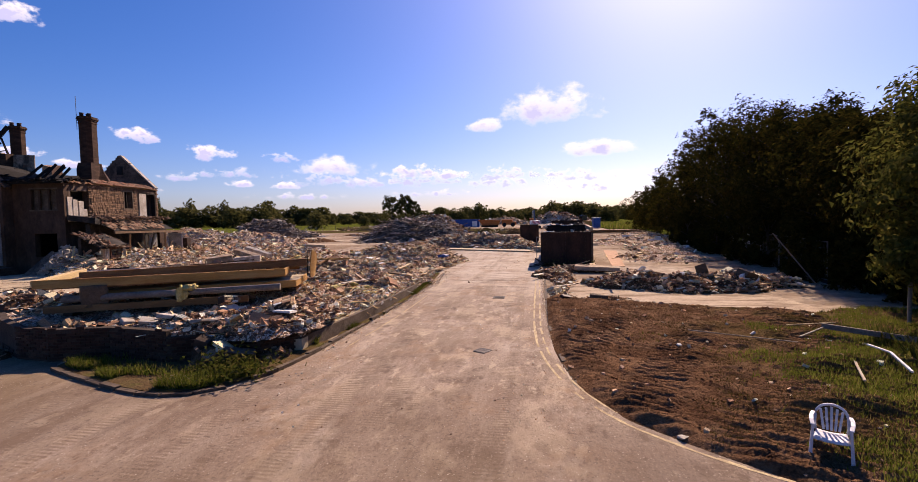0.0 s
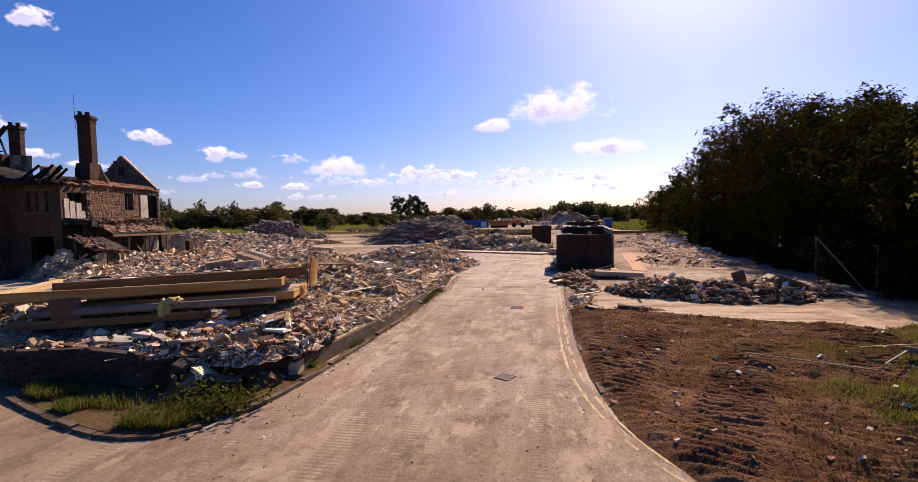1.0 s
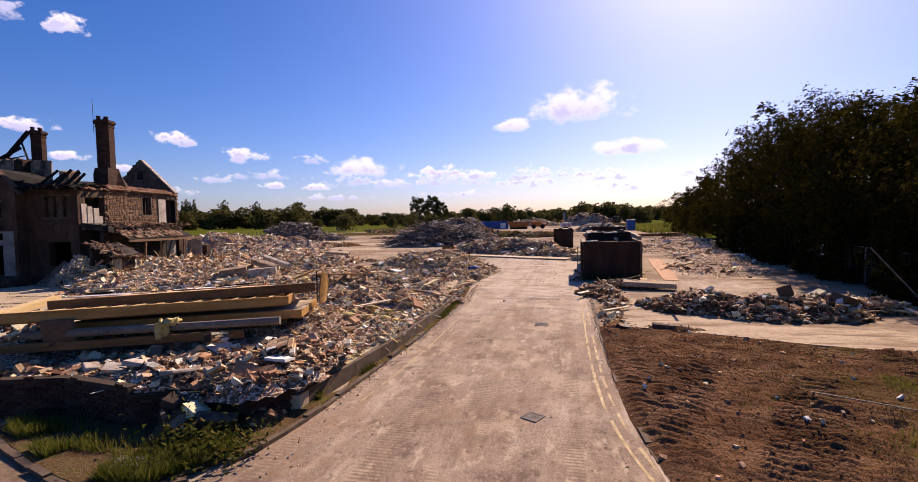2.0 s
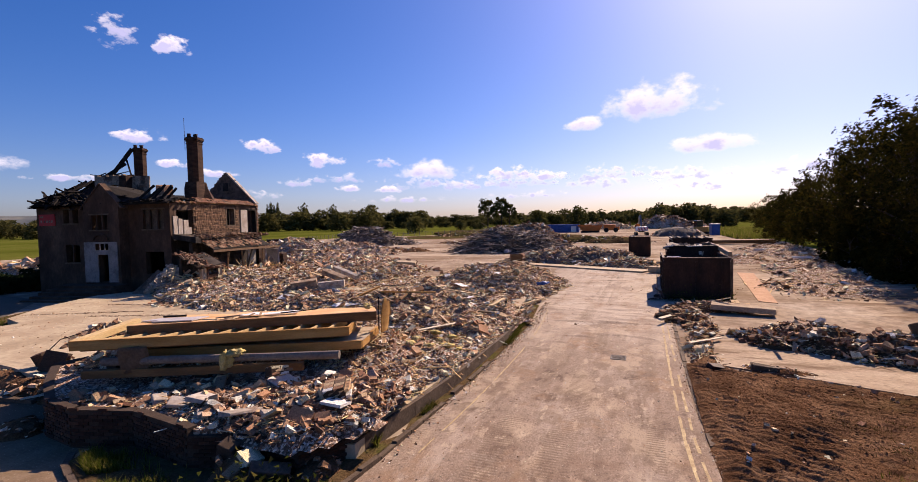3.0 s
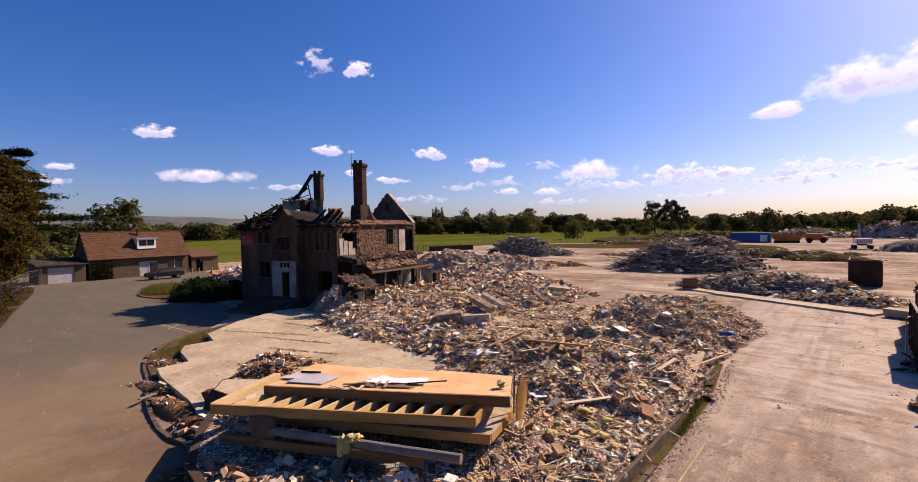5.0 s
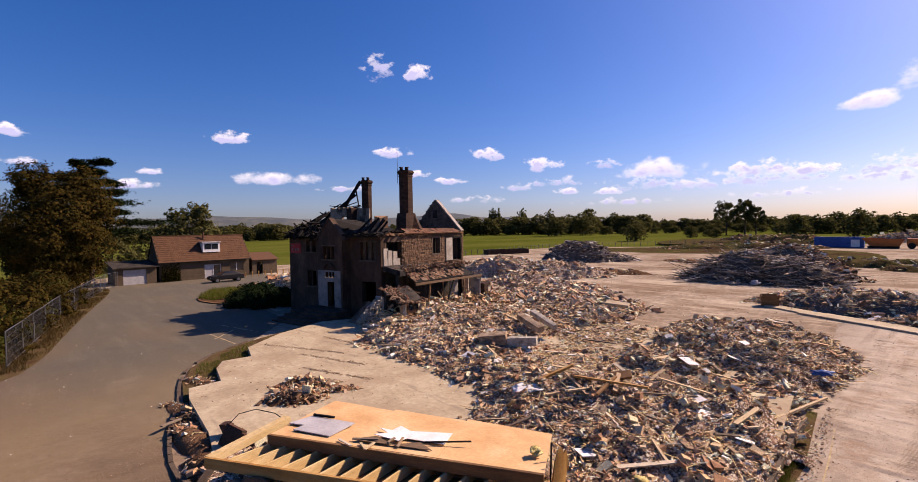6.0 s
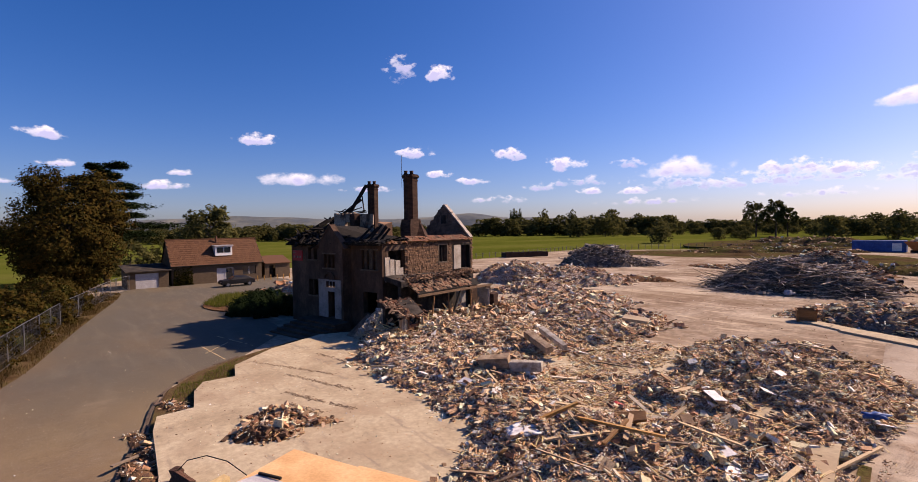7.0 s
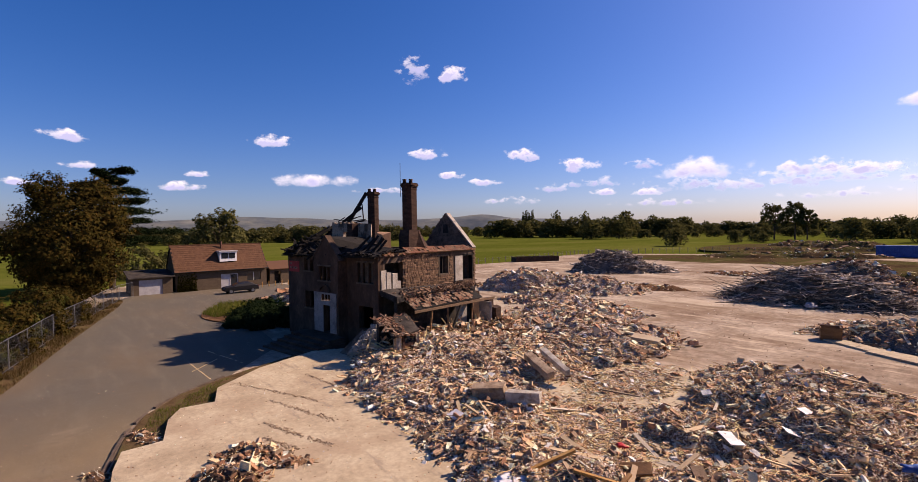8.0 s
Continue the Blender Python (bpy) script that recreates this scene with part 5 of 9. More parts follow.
heap("banks of dug earth and weeds at the meadow edge", [(-62, 236, 14, 6, 10, 2.0), (-47, 226, 12, 6, 0, 2.4), (-40, 198, 10, 4, 0, 1.0), (-60, 190, 9, 3, 0, 0.8)], 0, 30, 700, 0.25, 2.0, 0, "scrub", "rubble_brown", rough=0.5, cell=1.2, category="earth bank")
heap("smooth mound of dark crushed gravel", [(8.5, 131, 6.5, 4.5, 0, 2.2)], 0, 28, 200, 0.0, 1.2, 0, "gravel", rough=0.1, cell=0.6, category="gravel heap")
heap("litter of dug soil and boards at the site edge", [(13.5, 50, 3, 9, -5, 0.45), (16.5, 74, 3.5, 12, -4, 0.6), (10, 62, 2.5, 6, 0, 0.25), (11, 40, 3, 4, 0, 0.2)], 0.0, 29, 3500, 0.3, 0.6, 40, rough=0.2, cell=0.5, category="debris")


# ---------------------------------------------------------------- ruined house
def wall_with_holes(b, axis, u0, u1, z0, z1, d0, d1, holes):
    """A wall along x (axis 0) or y (axis 1) between d0 and d1 in depth, with rectangular holes (u0, u1, z0, z1) through it."""
    us = sorted({u0, u1, *[h[0] for h in holes], *[h[1] for h in holes]})
    zs = sorted({z0, z1, *[h[2] for h in holes], *[h[3] for h in holes]})
    for ua, ub in zip(us, us[1:]):
        run = None
        for za, zb in list(zip(zs, zs[1:])) + [(None, None)]:
            solid_here = za is not None and not any(h[0] < (ua + ub) / 2 < h[1] and h[2] < (za + zb) / 2 < h[3] for h in holes)
            if solid_here:
                run = (run[0], zb) if run else (za, zb)
            elif run:
                if axis == 0:
                    b.box(ua, d0, run[0], ub, d1, run[1])
                else:
                    b.box(d0, ua, run[0], d1, ub, run[1])
                run = None
    return b


def broken_top(b, axis, u0, u1, z, d0, d1, amp, step, rnd):
    """An uneven course of broken masonry along the top of a wall."""
    u = u0
    while u < u1 - 0.05:
        n = min(u + rnd.uniform(0.5, 1.3) * step, u1)
        h = z + rnd.uniform(0.02, amp)
        if axis == 0:
            b.box(u, d0 + 0.004, z - 0.02, n, d1 - 0.004, h)
        else:
            b.box(d0 + 0.004, u, z - 0.02, d1 - 0.004, n, h)
        u = n
    return b


HX, HY, HZ, HT = -30.35, 28.4, -0.22, 12.0
house = thing("burnt_house", "fire-gutted two-storey stone house with collapsed roof", "ruined house", (HX, HY, HZ), HT)
rnd = random.Random(3)


def hpart(name, b, mat, label="", **k):
    return part(name, b, M[mat], house, label, **k)


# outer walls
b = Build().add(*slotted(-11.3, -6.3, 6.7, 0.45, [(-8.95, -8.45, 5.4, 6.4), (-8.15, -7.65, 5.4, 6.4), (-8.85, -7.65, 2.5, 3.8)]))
hpart("front_wall", b, "render", "brown rendered front wall, its shade partly in the colour")
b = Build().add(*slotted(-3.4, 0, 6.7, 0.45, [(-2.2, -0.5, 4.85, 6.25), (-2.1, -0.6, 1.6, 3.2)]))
hpart("front_wall", b, "render", "brown rendered front wall, its shade partly in the colour")
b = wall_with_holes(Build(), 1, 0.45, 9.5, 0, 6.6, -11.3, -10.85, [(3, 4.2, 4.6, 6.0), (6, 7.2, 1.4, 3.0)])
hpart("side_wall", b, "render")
b = wall_with_holes(Build(), 0, -10.85, -0.45, 0, 6.9, 10.15, 10.6, [(-9, -7.6, 4.6, 6.2)])
hpart("back_wall", b, "stonewall")
b = wall_with_holes(Build(), 1, 0.45, 10.6, 0, 6.75, -0.45, 0, [(6.1, 7.15, 5.04, 6.4), (8.95, 10.25, 4.35, 6.35), (0.6, 2.3, 4.15, 6.2)])
broken_top(b, 1, 0.45, 10.6, 6.75, -0.45, 0, 0.14, 0.4, rnd)
hpart("stone_side_wall", b, "stonewall", "squared limestone side wall stained by soot")
# facing stones of the side wall, one by one
rng = np.random.default_rng(8)
at, size = [], []
z = 3.5
while z < 6.7:
    hh = rng.uniform(0.09, 0.16)
    y = 2.35 + rng.uniform(-0.2, 0.2)
    while y < 10.55:
        ll = rng.uniform(0.12, 0.34)
        yc, zc = y + ll / 2, z + hh / 2
        clear = not ((5.95 < yc < 7.3 and zc > 4.9) or (7.75 < yc < 10.4 and zc > 4.25))
        if clear and rng.uniform() > 0.03:
            at.append((0.012 + rng.uniform(-0.02, 0.02), yc, zc))
            size.append((0.10 + rng.uniform(-0.02, 0.03), ll - 0.03, hh - 0.026))
        y += ll
    z += hh
at, size = np.array(at), np.array(size)
ob = part("facing_stone", many_boxes("facing_stone", at, size, turns(rng.normal(0, 0.02, len(at)), rng.normal(0, 0.03, len(at)), rng.normal(0, 0.03, len(at))), M["stone"], 0.05, rng), None, house, "uneven squared limestone blocks")
ob["kind"] = "stuff"
# scorched inner lining behind the breach, and ragged plaster left on it
hpart("scorched_partition", Build().box(-1.2, 0.5, 3.3, -1.0, 5.6, 6.6), "soot", "soot-black inner wall behind the breach")
for k, (y0, y1, z1) in enumerate(((0.25, 0.75, 5.75), (0.75, 1.15, 5.55), (1.3, 1.75, 5.45), (1.75, 2.1, 4.9))):
    hpart("plaster_panel", Build().box(-0.1, y0, 4.0, 0.03, y1, z1, jit=0.03, rnd=rnd), "plaster", "ragged pale plaster clinging to the wall")
# window and door trims of the side wall
w = hpart("window", Build().box(-0.3, 6.12, 4.93, 0.06, 7.13, 5.05), "stonetrim", "stone-framed empty window")
for y0, y1, z0, z1 in ((6.0, 6.12, 4.95, 6.5), (7.13, 7.25, 4.95, 6.5), (6.12, 7.13, 6.4, 6.52)):
    part("window_frame", Build().box(-0.3, y0, z0, 0.06, y1, z1), M["stonetrim"], w)
part("mullion", Build().box(-0.2, 6.58, 5.05, -0.08, 6.66, 6.4), M["char"], w)
hpart("door_panel", Build().box(-0.08, 8.0, 4.35, 0.07, 8.92, 6.35), "plaster", "faded white boarded panel")
b = Build()
for y0, y1, z0, z1 in ((8.92, 9.02, 4.3, 6.45), (10.2, 10.3, 4.3, 6.45), (9.02, 10.2, 6.33, 6.45)):
    b.box(-0.3, y0, z0, 0.05, y1, z1)
hpart("door_frame", b, "char")
# clay tiles left along the eaves of the side wall
at, size = [], []
for row in range(3):
    for k in range(46):
        y = 0.5 + k * 0.222 + 0.1 * (row % 2)
        if rng.uniform() < 0.12 or (y < 2.6 and rng.uniform() < 0.35) or y > 10.5:
            continue
        at.append((0.22 - row * 0.24, y, 6.88 + row * 0.13 + rng.uniform(-0.01, 0.012) - (0.12 if y < 2.4 else 0)))
        size.append((0.27, rng.uniform(0.17, 0.21), 0.02))
at, size = np.array(at), np.array(size)
ob = part("roof_tile", many_boxes("roof_tile", at, size, turns(rng.normal(0, 0.04, len(at)), np.full(len(at), 0.5) + rng.normal(0, 0.06, len(at)), rng.normal(0, 0.07, len(at))), M["tile"], 0.03, rng), None, house, "broken rows of red clay tiles")
ob["kind"] = "stuff"
hpart("wall_plate", Build().box(-0.5, 0.4, 6.75, 0.12, 10.6, 6.86), "pine_old")
# rear gable
g = Build()
n = []
for y in (10.17, 10.58):
    n += [(-5.7, y, 6.9), (0, y, 6.9), (-2.85, y, 9.95)]
g.add(n, [(0, 1, 2), (5, 4, 3), (0, 3, 4, 1), (1, 4, 5, 2), (2, 5, 3, 0)])
hpart("gable", g, "gable", "bare stone gable with a slit window")
hpart("slit_window", Build().box(-3.1, 10.1, 8.2, -2.6, 10.166, 8.95), "soot")
b = Build()
for f0, f1 in ((0.0, 0.22), (0.23, 0.5), (0.51, 0.72), (0.74, 0.97)):
    b.beam((0.15 - 3.0 * f0, 10.38, 6.95 + 3.05 * f0), (0.15 - 3.0 * f1, 10.38, 6.95 + 3.05 * f1), 0.44, 0.09 + 0.03 * f0)
hpart("coping", b, "plaster", "pale stone coping on the gable")
b = Build()
for k in range(17):
    f = k / 17
    z = 6.95 + 3.0 * f
    b.box(-5.72 + 2.85 * f, 10.2, z - 0.1, -5.5 + 2.85 * f, 10.55, z + rnd.uniform(0.05, 0.3), jit=0.03, rnd=rnd)
hpart("broken_gable_edge", b, "gable")

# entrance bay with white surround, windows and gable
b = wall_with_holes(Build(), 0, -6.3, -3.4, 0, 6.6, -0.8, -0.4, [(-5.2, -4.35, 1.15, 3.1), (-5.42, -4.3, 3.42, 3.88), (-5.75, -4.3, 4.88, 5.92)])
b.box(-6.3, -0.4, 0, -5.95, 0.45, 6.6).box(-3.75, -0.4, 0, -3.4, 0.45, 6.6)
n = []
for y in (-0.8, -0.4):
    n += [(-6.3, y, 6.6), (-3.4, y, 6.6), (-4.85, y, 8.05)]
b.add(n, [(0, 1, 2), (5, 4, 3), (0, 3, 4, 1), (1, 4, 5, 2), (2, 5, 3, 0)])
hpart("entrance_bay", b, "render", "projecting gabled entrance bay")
b = wall_with_holes(Build(), 0, -6.33, -3.6, 1.12, 4.0, -0.86, -0.803, [(-5.2, -4.35, 1.12, 3.1), (-5.42, -4.3, 3.42, 3.88)])
hpart("door_surround", b, "whitewall", "tall white painted door surround")
for x in (-5.06, -4.68):
    hpart("transom_bar", Build().box(x, -0.84, 3.42, x + 0.06, -0.78, 3.88), "whitewall")
for k in range(9):
    b = Build()
    a0, a1 = math.pi * k / 9, math.pi * (k + 1) / 9
    b.add([(-4.95 + r * math.cos(a), y, 4.12 + r * 0.75 * math.sin(a)) for y in (-0.95, -0.79) for a in (a0, a1) for r in (0.5, 0.68)], [(0, 1, 3, 2), (4, 6, 7, 5), (0, 4, 5, 1), (2, 3, 7, 6), (0, 2, 6, 4), (1, 5, 7, 3)])
    hpart("hood_stone", b, "render")
w = hpart("window", Build().box(-5.85, -0.86, 4.78, -4.2, -0.7, 4.88), "stonetrim", "stone mullioned window with empty lights")
part("window_head", Build().box(-5.85, -0.84, 5.92, -4.2, -0.72, 6.02), M["stonetrim"], w)
for x in (-5.75, -5.3, -4.84, -4.38):
    part("mullion", Build().box(x, -0.78, 4.88, x + 0.08, -0.62, 5.92), M["render"], w)
for x0, x1, z0, z1 in ((-9.0, -7.6, 5.3, 5.4), (-9.0, -7.6, 6.4, 6.5), (-8.95, -7.6, 2.4, 2.5), (-2.3, -0.4, 4.75, 4.85), (-2.3, -0.4, 6.25, 6.35)):
    hpart("window_sill", Build().box(x0, -0.05, z0, x1, 0.2, z1), "stonetrim")
for x, z0, z1 in ((-8.3, 2.5, 3.8), (-1.7, 4.85, 6.25), (-1.05, 4.85, 6.25)):
    hpart("mullion", Build().box(x - 0.05, 0.05, z0, x + 0.05, 0.2, z1), "render")
hpart("boarding", Build().box(-2.2, 0.25, 4.85, -0.5, 0.3, 6.25), "stonetrim", "boarded upper window")
hpart("string_course", Build().box(-11.34, -0.06, 6.62, -6.3, 0.0, 6.74), "render")
hpart("string_course", Build().box(-3.4, -0.06, 6.62, 0.05, 0.0, 6.74), "render")
# red sign with unreadable lettering
sg = hpart("sign_board", Build().box(-11.05, -0.06, 5.25, -9.65, -0.003, 6.1), "signred", "red rectangular wall sign with pale lettering")
b = Build().box(-10.95, -0.068, 5.85, -10.65, -0.061, 5.97)
for x in (-10.9, -10.62, -10.4, -10.18, -9.98):
    b.box(x, -0.068, 5.48, x + 0.14, -0.061, 5.66)
part("lettering", b, M["scorched"], sg)

# floors and inner walls that close the gutted rooms
hpart("upper_floor", Build().box(-10.85, 0.45, 3.7, -1.2, 10.15, 3.95), "soot", "charred upper floor")
hpart("inner_wall", Build().box(-6.2, 0.45, 0, -6.0, 10.15, 6.3), "soot")
hpart("inner_wall", Build().box(-10.85, 5.0, 3.95, -6.2, 5.25, 7.4), "soot")
b = wall_with_holes(Build(), 0, -9.1, -6.3, 6.7, 9.0, 2.8, 3.1, [(-7.6, -6.9, 7.7, 8.4)])
broken_top(b, 0, -9.1, -6.3, 9.0, 2.8, 3.1, 0.3, 0.3, rnd)
hpart("attic_wall", b, "scorched", "scorched pale attic wall standing above the eaves")
hpart("attic_stub", Build().box(-6.3, 2.3, 6.7, -5.7, 3.3, 9.1, jit=0.05, rnd=rnd), "chimney", "brick stub beside the attic wall")
hpart("attic_stub", Build().box(-5.7, 2.9, 6.7, -4.3, 3.3, 9.0, jit=0.12, rnd=rnd), "scorched", "plastered stub of an attic partition")
hpart("attic_stub", Build().box(-4.2, 3.3, 6.7, -3.1, 3.8, 8.2, jit=0.2, rnd=rnd), "brickpave", "broken red brick stub")

# collapsed roof: sooty sarking, charred rafters, eaves
b = Build()
b.add([(-11.4, -0.6, 6.65), (-6.2, -0.6, 6.7), (-6.6, 2.2, 6.85), (-9.5, 2.6, 6.95), (-11.5, 8.5, 6.6), (-11.3, 5.5, 8.9)], [(0, 1, 2, 3), (0, 3, 5), (0, 5, 4)])
b.add([(-11.4, -0.6, 6.55), (-6.2, -0.6, 6.6), (-6.6, 2.2, 6.75), (-9.5, 2.6, 6.85), (-11.5, 8.5, 6.5), (-11.3, 5.5, 8.8)], [(3, 2, 1, 0), (5, 3, 0), (4, 5, 0)])
hpart("roof_slope", b, "char", "charred sagging remains of the slate roof")
b = Build()
b.add([(-3.5, -0.55, 6.7), (0.3, -0.55, 6.7), (0.2, 1.2, 7.25), (-3.6, 1.6, 7.5), (-3.5, -0.55, 6.6), (0.3, -0.55, 6.6), (0.2, 1.2, 7.15), (-3.6, 1.6, 7.4)], [(0, 1, 2, 3), (7, 6, 5, 4), (0, 4, 5, 1), (1, 5, 6, 2), (2, 6, 7, 3), (3, 7, 4, 0)])
hpart("roof_slope", b, "char")
at = np.stack([rng.uniform(-11.1, -6.6, 420), np.where(rng.uniform(0, 1, 420) < 0.5, rng.uniform(-0.4, 2.4, 420), rng.uniform(3.5, 6.5, 420)), np.zeros(420)], 1)
at[:, 2] = 6.75 + np.where(at[:, 0] < -9.9, 0.42, 0.07) * np.clip(at[:, 1] + 0.5, 0, 4.6) - 0.15 * np.clip(np.abs(at[:, 0] + 10.2) - 1.2, 0, 3) * (at[:, 0] < -9.9) + rng.uniform(-0.15, 0.25, 420)
size = np.stack([rng.uniform(0.2, 1.5, 420), rng.uniform(0.05, 0.2, 420), rng.uniform(0.04, 0.14, 420)], 1)
ob = part("roof_wreck", many_boxes("roof_wreck", at, size, turns(rng.normal(0, 0.3, 420), rng.normal(0, 0.45, 420), rng.uniform(0, 6, 420)), M["char"], 0.1, rng), None, house, "tangle of charred laths and felt")
ob["kind"] = "stuff"
n_ = 420
at = np.stack([rng.uniform(-7.0, 0.2, n_), rng.uniform(-0.6, 2.4, n_), np.zeros(n_)], 1)
at[:, 2] = 6.8 + 0.12 * np.clip(at[:, 1] + 0.6, 0, 2.2) + 0.5 * np.clip(1.4 - np.abs(at[:, 0] + 4.85), 0, 1.4) * (at[:, 1] > -0.4) + rng.uniform(-0.1, 0.1, n_)
size = np.stack([rng.uniform(0.15, 0.8, n_), rng.uniform(0.1, 0.35, n_), rng.uniform(0.02, 0.07, n_)], 1)
ob = part("slate", many_boxes("slate", at, size, turns(rng.normal(-0.1, 0.15, n_), rng.normal(0, 0.15, n_), rng.uniform(0, 6, n_)), M["char"], 0.15, rng), None, house, "loose sooty slates and laths on the roof")
ob["kind"] = "stuff"
for sgn in (-1, 1):
    b = Build().beam((-4.85 + sgn * 1.75, -0.6, 6.35), (-4.85, -0.6, 8.15), 0.5, 0.1)
    hpart("bay_coping", b, "render")
b = Build()
b.add([(-6.4, -0.6, 6.5), (-4.85, -0.6, 8.1), (-4.85, 2.8, 8.0), (-6.4, 2.0, 7.4), (-3.3, -0.6, 6.5), (-3.3, 2.0, 7.3)], [(0, 1, 2, 3), (1, 4, 5, 2)])
hpart("bay_roof", b, "char")
rafter_ends = [(-11.2, 0.2, 6.7, -10.2, 3.2, 8.6), (-11.2, -0.4, 6.7, -10.0, 2.8, 8.7), (-10.7, -0.5, 6.75, -10.0, 3.0, 8.6), (-10.4, 0.4, 6.8, -10.2, 3.6, 8.9), (-11.3, 1.5, 6.7, -10.4, 4.2, 8.9),
               (-2.9, 0.4, 7.0, -2.4, 1.4, 8.1), (-2.3, 0.4, 6.9, -1.8, 1.3, 7.9), (-1.8, 0.4, 6.9, -1.3, 1.2, 8.1), (-1.2, 0.4, 6.9, -0.7, 1.2, 7.9), (-0.6, 0.4, 6.9, -0.2, 1.0, 7.8), (-2.0, 1.4, 7.0, -0.6, 1.0, 8.0)]
for x0, y0, z0, x1, y1, z1 in rafter_ends:
    hpart("rafter", Build().beam((x0, y0, z0), (x1, y1, z1), 0.09, 0.16), "char")
hpart("rafter", Build().beam((-10.9, 5.9, 9.3), (-9.2, 6.6, 11.9), 0.14, 0.3), "char", "charred beam leaning on the chimney")
hpart("rafter", Build().beam((-11.4, 5.6, 9.3), (-9.7, 6.4, 10.6), 0.12, 0.22), "char")
hpart("rafter", Build().beam((-9.6, 6.4, 10.9), (-8.4, 5.6, 9.4), 0.09, 0.16), "char")
for k in range(14):
    x = -11.6 + 0.42 * k
    hpart("batten", Build().beam((x, 4.7 + rnd.uniform(-0.4, 0.4), 9.45 + rnd.uniform(-0.3, 0.15)), (x + rnd.uniform(0.6, 1.6), 5.2 + rnd.uniform(-0.3, 0.5), 9.6 + rnd.uniform(-0.3, 0.25)), 0.07, 0.07), "char") if k < 8 else None


# chimneys
def chimney(x, y, w, d, z0, z1, shoulder, label, pots):
    c = Build()
    if shoulder:
        sw, sd, sz = shoulder
        c.box(x - sw / 2, y - sd / 2, z0, x + sw / 2, y + sd / 2, sz)
        c.add([(x + i * (sw if k == 0 else w) / 2, y + j * (sd if k == 0 else d) / 2, sz + k * 0.5) for k in (0, 1) for i in (-1, 1) for j in (-1, 1)], [(0, 1, 3, 2), (4, 6, 7, 5), (0, 4, 5, 1), (2, 3, 7, 6), (0, 2, 6, 4), (1, 5, 7, 3)])
    def shaft(grow):
        a, e, k = w / 2 + grow, d / 2 + grow, 0.27
        return [(x + p, y + q_) for p, q_ in ((-a + k, -e), (a - k, -e), (a, -e + k), (a, e - k), (a - k, e), (-a + k, e), (-a, e - k), (-a, -e + k))]

    for grow, za, zb in ((0.0, z0 + 0.01, z1 - 0.5), (0.03, z1 - 0.5, z1 - 0.42), (0.005, z1 - 0.42, z1 - 0.3), (0.05, z1 - 0.3, z1 - 0.2), (0.1, z1 - 0.2, z1 - 0.08), (0.05, z1 - 0.08, z1)):
        c.prism(shaft(grow), za, zb)
    ch = hpart("chimney", c, "chimney", label)
    for px, py in pots:
        part("chimney_pot", Build().tube([(x + px, y + py, z1), (x + px, y + py, z1 + 0.18), (x + px, y + py, z1 + 0.3)], [0.15, 0.13, 0.16], 10), M["chimney"], ch, smooth=True)
    return ch


c1 = chimney(-1.08, 4.12, 0.98, 1.1, 6.0, 12.0, (1.1, 1.3, 8.0), "tall smoke-stained brick chimney stack", [(-0.2, -0.3), (0.15, 0.0), (-0.15, 0.3)])
part("aerial", Build().tube([(-1.5, 3.6, 11.0), (-1.5, 3.6, 13.5)], 0.02, 5), M["steel"], c1)
part("flank", Build().add([(-0.56, 4.0, 6.8), (-0.1, 4.9, 6.8), (-0.56, 4.5, 8.4), (-0.9, 4.9, 6.8), (-0.3, 5.6, 6.8), (-0.85, 4.95, 8.3)], [(0, 1, 2), (5, 4, 3), (0, 3, 4, 1), (1, 4, 5, 2), (2, 5, 3, 0)]), M["chimney"], c1, "stepped brick flank")
chimney(-9.0, 7.2, 0.9, 0.98, 6.0, 12.0, None, "shorter brick chimney stack with a beam against it", [(-0.2, -0.25), (0.15, 0.05), (-0.1, 0.3)])

# single-storey ruin against the side wall
b = Build()
b.add([(0.05, 0.1, 4.45), (2.3, -0.4, 4.2), (1.9, 0.6, 4.15), (1.6, 8.6, 4.0), (0.05, 8.8, 4.2), (0.05, 0.1, 4.1), (2.3, -0.4, 3.8), (1.9, 0.6, 3.75), (1.6, 8.6, 3.6), (0.05, 8.8, 3.8)],
      [(0, 1, 2, 3, 4), (9, 8, 7, 6, 5), (0, 5, 6, 1), (1, 6, 7, 2), (2, 7, 8, 3), (3, 8, 9, 4), (4, 9, 5, 0)])
hpart("flat_roof", b, "soot", "burnt flat roof strewn with debris")
at = np.stack([rng.uniform(0.1, 2.4, 520), rng.uniform(0.1, 8.6, 520), np.full(520, 4.2)], 1)
at[:, 2] += rng.uniform(-0.1, 0.12, 520)
size = np.abs(rng.normal(0, 0.11, (520, 3))) * (1.8, 0.7, 0.3) + 0.03
ob = part("roof_debris", many_boxes("roof_debris", at, size, turns(rng.normal(0, 0.5, 520), rng.normal(0, 0.5, 520), rng.uniform(0, 6, 520)), M["stone"], 0.2, rng), None, house, "broken slates and laths lying on the roof")
ob["kind"] = "stuff"
at, size = [], []
